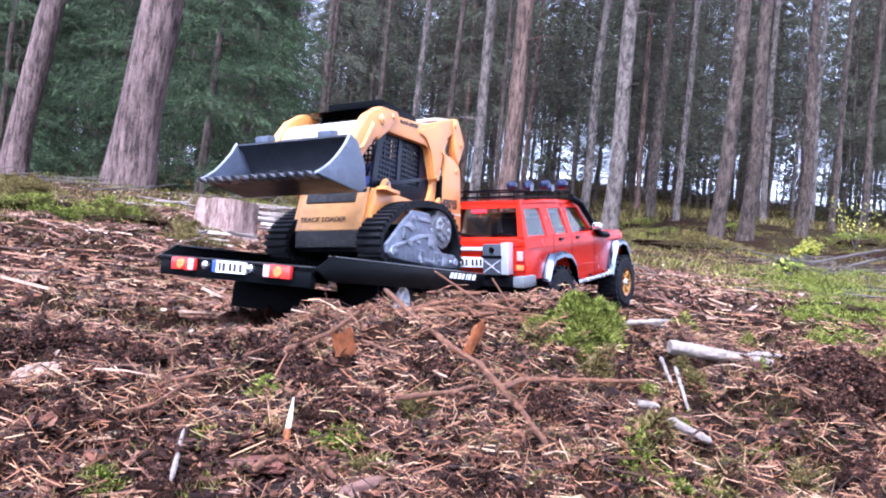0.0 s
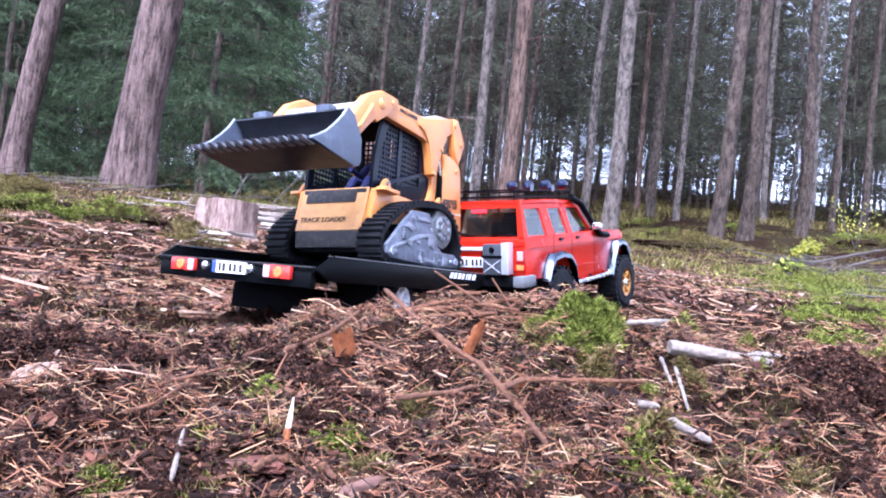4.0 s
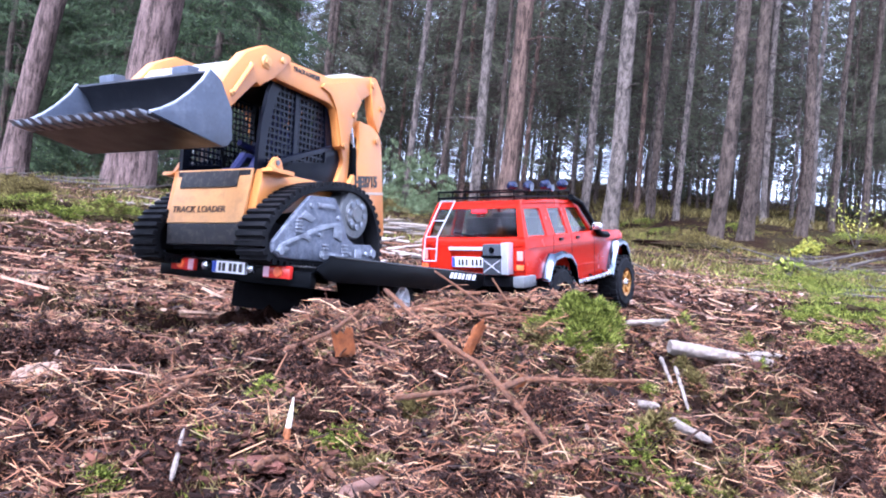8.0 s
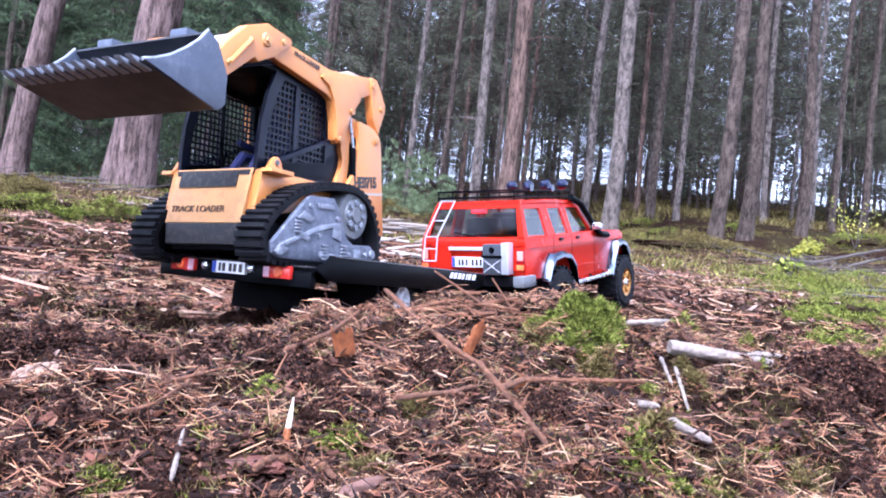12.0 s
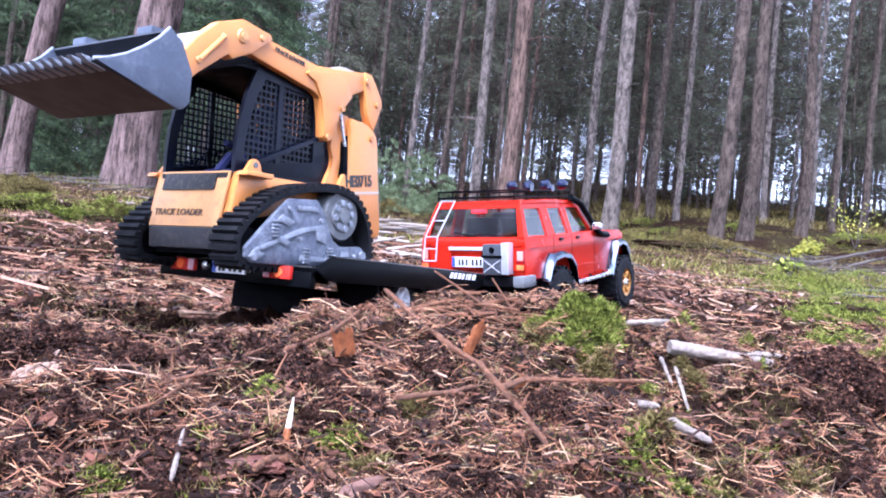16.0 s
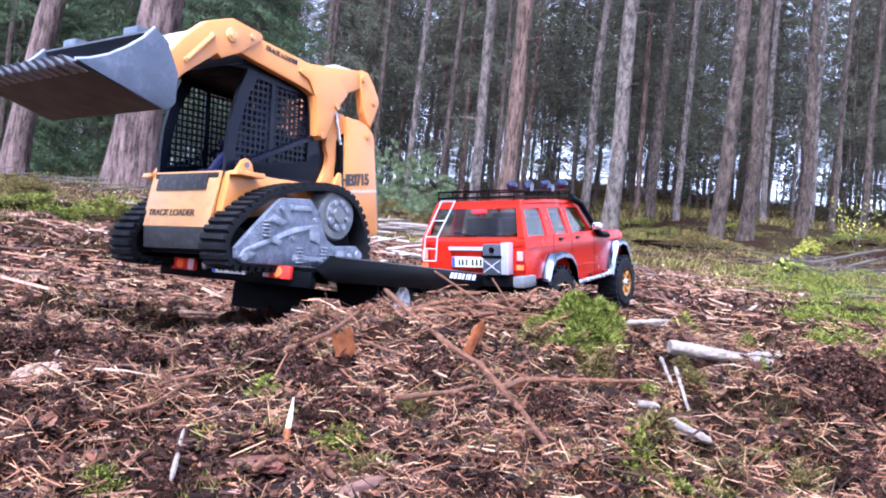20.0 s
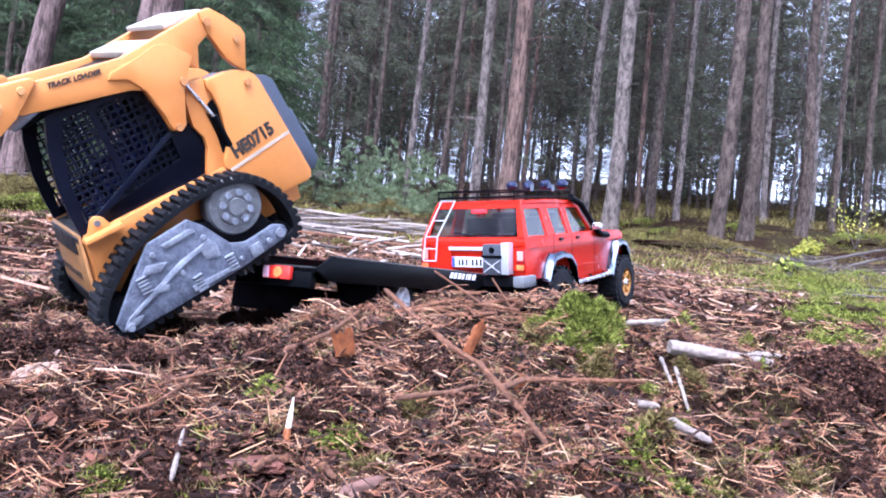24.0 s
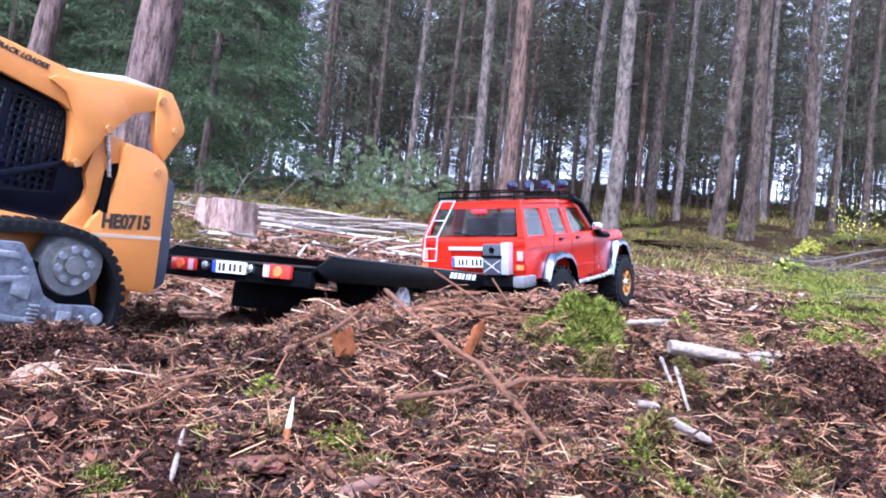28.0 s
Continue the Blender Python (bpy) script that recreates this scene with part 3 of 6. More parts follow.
        y0, y1 = sorted((sgn * 0.0620, sgn * 0.0646))
        part("gusset", local(prism([(6, 201), (1, 205.5), (-20, 208), (-43, 212.5), (-54, 209), (-69, 192), (-58, 179), (-50, 168), (-38, 140), (-32, 136.5), (-25.5, 141), (-24.5, 156), (-19, 180), (-9, 195)], y0, y1, 0.0006)), YELLOW, lift)
        y0, y1 = sorted((sgn * 0.0655, sgn * 0.0675))
        for px, pz, r in ((96, 214, 7.0), (71, 219, 3.2), (118, 208, 3.2), (145, 180, 3.0)):
            part("boss", local(disc(px / 1000, pz / 1000, y0, y1, r / 1000, 18, r2=r / 1150)), YELLOW_WORN, lift)
        part("boss_bolt", local(disc(0.096, 0.214, *sorted((sgn * 0.0675, sgn * 0.0692)), 0.0036, 6)), YELLOW_WORN, lift)
        part("tilt_ram", local(tube([(0.118, sgn * 0.0668, 0.208), (0.145, sgn * 0.0668, 0.180)], 0.0024, 10)), YELLOW, lift)
        y0, y1 = sorted((sgn * 0.0646, sgn * 0.0668))
        for px, pz in ((-52, 175.5), (-31.5, 141)):
            part("pin", local(disc(px / 1000, pz / 1000, y0, y1, 0.0034, 14)), PIN, lift, "dull metal pin")
        if sgn > 0:
            m2 = Matrix(((-1, 0, 0, 0), (0, 0, 1, 0), (0, 1, 0, 0), (0, 0, 0, 1)))
            p = Matrix.Translation((0.052 - PIVOT[0], 0.0624, 0.2128 - PIVOT[2])) @ Euler((0, radians(-7), 0)).to_matrix().to_4x4()
            lettering("lettering", "TRACK LOADER", 0.0060, ORANGE_DECAL, lift, p @ m2, 1.0, 0.3)
    # bucket: floor, back, two sides, teeth
    w = 0.0815
    floor_ = [(255.5, 150.5), (178, 129), (169, 135), (167, 161), (178.5, 184.5), (189, 193), (190, 191), (181, 182.5), (170.5, 160), (172, 137), (178.5, 132), (255, 152.5)]
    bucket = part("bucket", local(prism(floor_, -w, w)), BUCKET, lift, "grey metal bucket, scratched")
    side = [(256.5, 152), (244, 155.5), (229, 162), (214, 171.5), (200, 182.5), (190, 193.5), (178, 186), (166, 161), (167, 136), (172, 130.5), (178, 128.5)]
    for sgn in (-1, 1):
        y0, y1 = sorted((sgn * w, sgn * (w + 0.0028)))
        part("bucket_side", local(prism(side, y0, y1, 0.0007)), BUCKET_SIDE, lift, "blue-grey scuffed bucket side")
        part("rubbed_edge", local(tube([(px / 1000, (y0 + y1) / 2, pz / 1000) for px, pz in side[:6]], 0.0015, 8)), EDGE, lift, "rubbed bright steel rim")
        part("bucket_lug", local(prism([(162, 148), (154, 170), (164, 176), (172, 158)], *sorted((sgn * 0.04, sgn * 0.052)), 0.001)), BUCKET, lift)
        part("top_block", local(box(0.174, 0.188, *sorted((sgn * 0.036, sgn * 0.056)), 0.189, 0.2, 0.002)), BUCKET_SIDE, lift)
    tooth = None
    for k in range(13):
        y = -0.075 + k * 0.0125
        if tooth is None:
            tooth = part("bucket_tooth", local(prism([(243, 145.6), (243, 149.6), (257, 153.6), (264.5, 154.5), (257, 149.5)], -0.0036, 0.0036, 0.0005)), EDGE, lift)
            tooth.location = (0, y, 0)
        else:
            t2 = tooth.copy()
            scene.collection.objects.link(t2)
            t2.location = (0, y, 0)
    # strut that swings with the lift frame
    struts = []
    for sgn in (-1, 1):
        s = part("lift_strut", prism([(-3, -3), (-3, 3), (103, 2.2), (103, -2.2)], -0.002, 0.002, 0.0006), CABBLACK, L, "black lift strut")
        s["side"] = sgn
        struts.append(s)
    # tracks
    sprockets, lugs = [], []
    for sgn in (-1, 1):
        y0, y1 = sorted((sgn * 0.0525, sgn * 0.0865))
        inner = []
        for i in range(len(BELT)):
            t = np.roll(BELT, -1, 0)[i] - np.roll(BELT, 1, 0)[i]
            n = np.array([-t[1], t[0]]) / np.linalg.norm(t)
            inner.append((BELT[i] + n * 0.0035, BELT[i] + n * 0.0078))
        o, i2 = [tuple(1000 * a) for a, _ in inner], [tuple(1000 * c) for _, c in inner]
        track = part("track", ring(o, i2, y0, y1), RUBBER, L, "black rubber track belt")
        lug_mesh = None
        count = 54
        for k in range(count):
            if lug_mesh is None:
                b3 = bmesh.new()
                bmesh.ops.create_cube(b3, size=1, matrix=Matrix.Diagonal((0.0064, 0.034, 0.0054, 1)))
                for v in b3.verts:
                    if v.co.z < 0:
                        v.co.x *= 0.75
                        v.co.y *= 0.97
                lug = part("tread_lug", b3, RUBBER, track)
                lug_mesh = lug.data
            else:
                lug = new("tread_lug", lug_mesh)
                lug.parent = track
            lug["step"] = k * BELT_LENGTH / count
            lug["side"] = sgn
            lugs.append(lug)
        ya, yb = sgn * 0.0835, sgn * 0.0895
        y0, y1 = sorted((ya, yb))
        plate = part("side_cover", prism([(98, 9), (99, 18), (69, 47), (57, 58), (45, 68), (5, 70.5), (-5, 59), (-13, 45), (-21, 31), (-34, 25), (-66, 26.5), (-75, 21), (-76, 14), (-70, 9), (-18, 4.5), (55, 3.5), (90, 4)], y0, y1, 0.0018), CAST, L, "dusty grey cast side cover")
        ys = sorted((sgn * 0.0893, sgn * 0.0912))
        for poly in ([(90, 14), (88, 18), (30, 40), (-4, 46), (-6, 42), (28, 35)], [(62, 46), (55, 52), (38, 46), (46, 41)], [(36, 62), (8, 63), (4, 58), (34, 57)],
                     [(8, 44), (-8, 40), (-8, 26), (6, 30)], [(60, 26), (56, 30), (44, 27), (47, 22)], [(-34, 20), (-34, 8), (-46, 8), (-46, 20)], [(96, 10), (82, 9), (76, 14), (90, 17)], [(28, 14), (-14, 12), (-14, 8), (28, 8)]):
            part("rib", prism(poly, *ys, 0.0006), CAST_RIB, plate)
        ys = sorted((sgn * 0.0893, sgn * 0.0925))
        for cx, cz in ((20, 14), (-14, 16), (64, 38)):
            for k in range(5):
                part("spring_coil", box((cx - 4.5) / 1000, (cx + 4.5) / 1000, *ys, (cz - 8 + k * 3.4) / 1000, (cz - 6.2 + k * 3.4) / 1000, 0.0006), CAST_RIB, plate)
        for cx, cz, r in ((-68, 17, 4.5), (90, 10, 3.5), (30, 30, 2.2), (0, 50, 2.2), (46, 58, 2.2), (-24, 14, 2.0), (-55, 16, 2.4)):
            part("bolt_head", disc(cx / 1000, cz / 1000, *ys, r / 1000, 10), CAST_RIB, plate)
        # sprocket wheel, turns with the belt
        sp = part("sprocket", tube([(0, sgn * 0.062, 0), (0, sgn * 0.0775, 0), (0, sgn * 0.0805, 0)], [0.0272, 0.0272, 0.0252], 36), CAST_DARK, L, "grey drive wheel", at=Matrix.Translation((-0.0415, sgn * 0.002, 0.058)))
        sp["side"] = sgn
        part("hub_ring", tube([(0, sgn * 0.0803, 0), (0, sgn * 0.0825, 0)], [0.0176, 0.0168], 24), CAST_DARK, sp)
        part("hub_cap", tube([(0, sgn * 0.0823, 0), (0, sgn * 0.0845, 0)], [0.0085, 0.0078], 16), CAST_DARK, sp)
        for k in range(8):
            a = k * math.pi / 4
            part("wheel_nut", disc(0.0136 * math.cos(a), 0.0136 * math.sin(a), *sorted((sgn * 0.0823, sgn * 0.0846)), 0.0034, 6), CAST_RIB, sp)
        sprockets.append(sp)
        y0, y1 = sorted((sgn * 0.057, sgn * 0.082))
        for cx, cz, r in ((91, 23, 14.5), (-72, 15, 9), (60, 15, 9), (20, 14, 8), (-20, 14, 8)):
            part("idler_wheel", disc(cx / 1000, cz / 1000, y0, y1, r / 1000, 20), MATT, L, "black idler wheel")
        part("track_frame", prism([(95, 20), (60, 48), (0, 60), (-60, 44), (-74, 14), (95, 10)], *sorted((sgn * 0.06, sgn * 0.08)), 0.001), MATT, L)
    # small seated figure, one plain shape
    bm = tube([(-0.006, 0, 0.105), (-0.008, 0, 0.14), (-0.006, 0, 0.148)], [0.013, 0.015, 0.009], 12)
    tube([(-0.004, 0, 0.149), (-0.003, 0, 0.157), (-0.002, 0, 0.166), (-0.003, 0, 0.172)], [0.005, 0.0095, 0.0095, 0.004], 12, bm)
    for y in (-0.009, 0.009):
        tube([(-0.002, y, 0.108), (0.034, y * 1.3, 0.112), (0.048, y * 1.4, 0.094), (0.062, y * 1.4, 0.092)], [0.007, 0.006, 0.005, 0.004], 8, bm)
        tube([(-0.006, y * 1.6, 0.142), (0.008, y * 2.3, 0.124), (0.032, y * 2.2, 0.128)], [0.005, 0.0045, 0.0035], 8, bm)
    me = bpy.data.meshes.new("seated_figure")
    bmesh.ops.recalc_face_normals(bm, faces=bm.faces)
    bm.to_mesh(me)
    bm.free()
    fig = tagged(new("seated_figure", finish(me, NAVY)), "small plain dark blue figure seated in loader cab", "figure")
    return L, lift, struts, sprockets, lugs, fig


loader, lift_frame, lift_struts, drive_sprockets, tread_lugs, cab_figure = make_loader()


# ---- flatbed trailer: x forward from its tail, z up from its deck ----
def slab(corners, inward, bm=None):
    """A thin panel from its outer corners and the vector of its thickness."""
    b2 = bmesh.new()
    a = [b2.verts.new(p) for p in corners]
    c = [b2.verts.new(Vector(p) + Vector(inward)) for p in corners]
    n = len(a)
    b2.faces.new(a), b2.faces.new(c[::-1])
    for i in range(n):
        b2.faces.new((a[i], c[i], c[(i + 1) % n], a[(i + 1) % n]))
    return join(bm, b2)


def tyre(parent, x, y0, y1, z, r, rim_r, rim_mat, name="wheel", lugs=26):
    """A wheel lying across at x, z: tyre with tread blocks, rim, spokes and hub."""
    sgn = 1 if y1 > y0 else -1
    w = abs(y1 - y0)
    prof = [(0, rim_r), (0.02, r * 0.86), (0.12, r * 0.965), (0.3, r), (0.7, r), (0.88, r * 0.965), (0.98, r * 0.86), (1, rim_r * 1.04), (0.4, rim_r * 0.98)]
    wheel = part(name, tube([(x, y0 + sgn * w * a, z) for a, _ in prof], [b for _, b in prof], 30), RUBBER, parent, "black knobbly tyre")
    bm = bmesh.new()
    for k in range(lugs):
        a = 6.28319 * k / lugs
        for off, sh in ((0.2, 0.0), (0.5, 0.5), (0.8, 0.0)):
            aa = a + sh * 6.28319 / lugs
            m = Matrix.Translation((x + math.cos(aa) * r * 1.0, y0 + sgn * w * off, z + math.sin(aa) * r * 1.0)) @ Euler((0, -aa, 0)).to_matrix().to_4x4() @ Matrix.Diagonal((r * 0.09, w * 0.26, r * 0.14, 1))
            bmesh.ops.create_cube(bm, size=1, matrix=m)
    part("tread", bm, RUBBER, wheel)
    yo = y1 - sgn * w * 0.04
    rim = tube([(x, yo, z), (x, yo - sgn * 0.002, z), (x, yo - sgn * w * 0.35, z)], [rim_r * 1.03, rim_r * 0.84, rim_r * 0.74], 24, caps=False)
    part("rim", rim, rim_mat, wheel)
    bm = bmesh.new()
    for k in range(6):
        a = 6.28319 * k / 6
        tube([(x, yo - sgn * w * 0.16, z), (x + math.cos(a) * rim_r * 0.9, yo - sgn * 0.002, z + math.sin(a) * rim_r * 0.9)], [rim_r * 0.2, rim_r * 0.12], 6, bm)
    part("spokes", bm, rim_mat, wheel)
    part("hub", tube([(x, yo - sgn * w * 0.2, z), (x, yo + sgn * 0.001, z)], [rim_r * 0.3, rim_r * 0.22], 10), STEEL, wheel)
    return wheel


def make_trailer():
    T = thing("flatbed_trailer", "black toy flatbed trailer hitched to the red car", "trailer", pose(-0.209, 0.8056, 0.0838, -1.09, -0.11, 60.58))
    part("deck", box(0.0, 0.352, -0.1045, 0.1045, -0.005, -0.001, 0.0006), BLACK, T)
    bm = bmesh.new()
    for i in range(34):
        for j in range(20):
            x, y = 0.006 + i * 0.0102, -0.098 + j * 0.0103
            m = Matrix.Translation((x, y, -0.0008)) @ Euler((0, 0, radians(45 if (i + j) % 2 else -45))).to_matrix().to_4x4() @ Matrix.Diagonal((0.0058, 0.0014, 0.0009, 1))
            bmesh.ops.create_cube(bm, size=1, matrix=m)
    tagged(part("deck_tread", bm, BLACK, T, "raised tread pattern"), kind="stuff")
    for sgn in (-1, 1):
        part("side_rail", prism([(0, -3), (0, 0), (23, 13.5), (352, 12.5), (352, -2), (320, -12), (20, -12)], *sorted((sgn * 0.105, sgn * 0.108)), 0.0006), BLACK, T)
        part("rail_lip", box(0.024, 0.351, *sorted((sgn * 0.1005, sgn * 0.1086)), 0.0112, 0.0136, 0.0007), GLOSS, T, "glossy black rail lip")
    part("rear_lip", box(-0.003, 0.003, -0.104, 0.104, -0.0002, 0.0012, 0.0004), WORN, T, "scuffed black edge")
    part("rear_beam", box(-0.001, 0.008, -0.101, 0.101, -0.0195, -0.0046, 0.0008), BLACK, T)
    for sgn in (-1, 1):
        y0, y1 = sorted((sgn * 0.0465, sgn * 0.080))
        lamp = part("tail_lamp", box(-0.0062, -0.001, y0, y1, -0.0130, -0.0002, 0.0012), REDLENS, T, "red tail lamp")
        y0, y1 = sorted((sgn * 0.0475, sgn * 0.0545))
        part("reverse_lens", box(-0.0072, -0.0058, y0, y1, -0.0122, -0.0010, 0.0004), PINKLENS, lamp, "pale pink lens")
        part("indicator_lens", tube([(-0.0078, sgn * 0.0655, -0.0066), (-0.0058, sgn * 0.0655, -0.0066)], [0.0048, 0.0054], 20), ORANGELENS, lamp, "orange round lens")
        part("plate_lamp", tube([(-0.006, sgn * 0.0305 + 0.0035, -0.006), (-0.0045, sgn * 0.0305 + 0.0035, -0.006), (-0.001, sgn * 0.0305 + 0.0035, -0.006)], [0.002, 0.0042, 0.0046], 14), STEEL, T, "small bright plate lamp")
    plate = part("number_plate", box(-0.0046, -0.0012, -0.0215, 0.0225, -0.0122, -0.0005, 0.0004), WHITE, T, "white number plate with dark bars")
    part("plate_band", box(-0.0052, -0.0044, 0.0172, 0.0223, -0.0120, -0.0007), BLUE, plate, "blue band")
    for k, (y, w) in enumerate(((0.0125, 0.0022), (0.0075, 0.0028), (-0.0015, 0.0028), (-0.0075, 0.0028), (-0.0150, 0.0030))):
        part("plate_bar", box(-0.0052, -0.0044, y - w, y + w * 0.4, -0.0105, -0.0022), ORANGE_DECAL, plate)
    for sgn in (-1, 1):
        for x, w in ((258, 6), (268, 6), (278, 7), (289, 5), (299, 3), (306, 6), (317, 8)):
            part("brand_bar", prism([(x, 3.4), (x + 3.4, 10.6), (x + 3.4 + w, 10.7), (x + w, 3.5)], *sorted((sgn * 0.108, sgn * 0.1084))), WHITE, T, "white slanted decal bar")
        flap = [(-0.016, -0.006), (0.099, -0.006), (0.102, -0.052), (-0.016, -0.052)] if sgn > 0 else [(-0.104, -0.006), (-0.046, -0.006), (-0.062, -0.052), (-0.104, -0.052)]
        part("mudflap", slab([(0.110, y, z) for y, z in flap], (0.003, 0, 0)), MATT, T, "black rubber mudflap")
        part("fender", prism([(138, -5), (138, -14), (152, -8), (198, -8), (214, -18), (214, -5)], *sorted((sgn * 0.040, sgn * 0.100)), 0.0006), BLACK, T)
        tyre(T, 0.178, sgn * 0.056, sgn * 0.094, -0.029, 0.028, 0.0175, WHITE)
        part("chassis_rail", box(0.01, 0.35, *sorted((sgn * 0.024, sgn * 0.032)), -0.0115, -0.005, 0.0008), MATT, T)
        part("drawbar", tube([(0.345, sgn * 0.028, -0.012), (0.42, 0, -0.018)], 0.004, 8), MATT, T)
    part("axle", tube([(0.178, -0.06, -0.029), (0.178, 0.06, -0.029)], 0.005, 8), MATT, T)
    part("coupling", tube([(0.412, 0, -0.016), (0.432, 0, -0.018)], [0.006, 0.004], 10), STEEL, T)
    return T


trailer = make_trailer()


# ---- red off-road car: x forward from its tailgate ----
def make_car():
    C = thing("toy_car", "red toy off-road estate car with roof rack", "toy car", pose(0.0513, 1.1389, 0.0461, -3.36, -8.04, 57.16))
    outline = [(3, 47), (0, 60), (0, 100), (3, 104.5), (244, 107), (352, 104), (366, 98), (369, 70), (366, 52), (372, 50), (364, 66), (354, 82), (316, 83), (303, 64), (292, 34), (148, 31), (138, 62), (124, 75), (72, 76), (58, 62), (50, 45)]
    body = part("body", prism(outline, -0.085, 0.085, 0.0035), RED, C, "glossy red body shell")
    part("underbody", prism([(20, 40), (60, 66), (150, 60), (300, 60), (350, 70), (350, 40), (280, 28), (150, 26)], -0.05, 0.05), MATT, C)
    zb, zt, yb, yt = 0.1055, 0.1505, 0.0825, 0.069
    def side_pt(x, z, s):
        k = (z - zb) / (zt - zb)
        return (x, s * (yb + (yt - yb) * k), z)
    for s in (-1, 1):
        for name, b0, b1, t0, t1 in (("rear_pillar", 0.001, 0.0135, 0.0185, 0.0235), ("rear_door_pillar", 0.074, 0.100, 0.072, 0.096), ("front_door_pillar", 0.146, 0.161, 0.140, 0.160), ("windscreen_pillar", 0.232, 0.244, 0.199, 0.207)):
            part(name, slab([side_pt(b0, zb - 0.001, s), side_pt(b1, zb - 0.001, s), side_pt(t1, zt, s), side_pt(t0, zt, s)], (0, -s * 0.004, 0)), RED, C)
        part("roof_rail", slab([side_pt(0.0165, 0.1445, s), side_pt(0.211, 0.1445, s), side_pt(0.205, 0.152, s), side_pt(0.0185, 0.152, s)], (0, -s * 0.004, 0)), RED, C)
        for b0, b1, t0, t1 in ((0.0135, 0.074, 0.0228, 0.0725), (0.100, 0.146, 0.0963, 0.1405), (0.161, 0.232, 0.160, 0.203)):
            pane = part("side_window", slab([Vector(side_pt(b0, zb, s)) - Vector((0, s * 0.0015, 0)), Vector(side_pt(b1, zb, s)) - Vector((0, s * 0.0015, 0)), Vector(side_pt(t1, 0.1455, s)) - Vector((0, s * 0.0015, 0)), Vector(side_pt(t0, 0.1455, s)) - Vector((0, s * 0.0015, 0))], (0, -s * 0.001, 0)), GLASS, C, "tinted side window")
            pane.visible_shadow = False
        # door seams, handles, moulding
        for x in (0.1535, 0.0895, 0.2405):
            part("door_seam", box(x - 0.0005, x + 0.0005, *sorted((s * 0.0845, s * 0.0853)), 0.036 if x > 0.1 else 0.077, 0.105), MATT, C)
        part("side_moulding", box(0.004, 0.36, *sorted((s * 0.0848, s * 0.0862)), 0.0895, 0.0912, 0.0004), RED, C)
        part("side_crease", box(0.15, 0.292, *sorted((s * 0.0848, s * 0.0858)), 0.0545, 0.0562, 0.0004), RED, C)
        for x in (0.108, 0.168):
            part("door_handle", box(x, x + 0.012, *sorted((s * 0.085, s * 0.0875)), 0.0965, 0.1005, 0.0008), BLACK, C, "black door handle")
        # flared arches
        for cx, pts in ((0, [(48, 44), (57, 63), (71, 78), (98, 81), (125, 77), (141, 63), (150, 32)]), (1, [(289, 34), (302, 65), (315, 85), (335, 89), (355, 84), (367, 68), (373, 50)])):
            bm = bmesh.new()
            prev = None
            for x, z in pts:
                row = [bm.verts.new((x / 1000, s * y, z / 1000 + dz)) for y, dz in ((0.084, 0.0015), (0.0945, 0.001), (0.0985, -0.003), (0.0985, -0.008), (0.0955, -0.008), (0.0945, -0.003), (0.084, -0.001))]
                if prev:
                    for a in range(len(row)):
                        bm.faces.new((prev[a], prev[(a + 1) % len(row)], row[(a + 1) % len(row)], row[a]))
                prev = row
            part("wheel_flare", bm, FLARE, C, "silver chrome wheel arch flare")
        part("rock_slider", tube([(0.150, s * 0.088, 0.034), (0.156, s * 0.094, 0.031), (0.282, s * 0.094, 0.034), (0.290, s * 0.088, 0.037)], 0.0036, 10), STEEL, C, "bright side step tube")
        for x in (0.165, 0.22, 0.275):
            part("step_bracket", tube([(x, s * 0.094, 0.033), (x, s * 0.078, 0.04)], 0.002, 6), MATT, C)
        tyre(C, 0.098, s * 0.060, s * 0.097, 0.014, 0.0445, 0.022, MATT, lugs=22)
        tyre(C, 0.345, s * 0.062, s * 0.101, 0.015, 0.0440, 0.023, GOLD, lugs=22)
        # tail lamps
        lamp = part("tail_lamp", box(-0.0022, 0.004, *sorted((s * 0.0715, s * 0.0845)), 0.0595, 0.0885, 0.001), LAMPGLOW, C, "red tail lamp, lit")
        part("lit_lens", box(-0.0032, -0.002, *sorted((s * 0.0735, s * 0.0825)), 0.0735, 0.0865, 0.0009), LAMPWHITE, lamp, "glowing pale lens")
        part("indicator_lens", box(-0.003, -0.002, *sorted((s * 0.0725, s * 0.0835)), 0.0605, 0.0675, 0.0003), ORANGELENS, lamp, "amber lens")
        # mirror
        part("wing_mirror", box(0.222, 0.232, *sorted((s * 0.088, s * 0.1035)), 0.1085, 0.1195, 0.004), STEEL, C, "silver wing mirror")
        part("mirror_arm", tube([(0.228, s * 0.083, 0.108), (0.227, s * 0.09, 0.112)], 0.002, 6), BLACK, C)
    part("snorkel", tube([(0.176, -0.074, 0.160), (0.190, -0.0745, 0.156), (0.206, -0.077, 0.150), (0.238, -0.0875, 0.112), (0.252, -0.0895, 0.102), (0.285, -0.0895, 0.098)], [0.0048, 0.005, 0.0048, 0.0046, 0.005, 0.0055], 10), BLACK, C, "black snorkel along the windscreen pillar")
    part("roof", prism([(17, 150), (20, 155.5), (100, 157.5), (196, 156), (209, 151), (205, 149), (100, 151)], -0.0695, 0.0695, 0.002), RED, C)
    tz = lambda z: 0.0015 + (z - zb) * 0.36
    part("tailgate_header", slab([(tz(0.1455) - 0.002, -0.069, 0.1455), (tz(0.152) - 0.002, -0.068, 0.152), (tz(0.152) - 0.002, 0.068, 0.152), (tz(0.1455) - 0.002, 0.069, 0.1455)], (0.006, 0, 0)), RED, C)
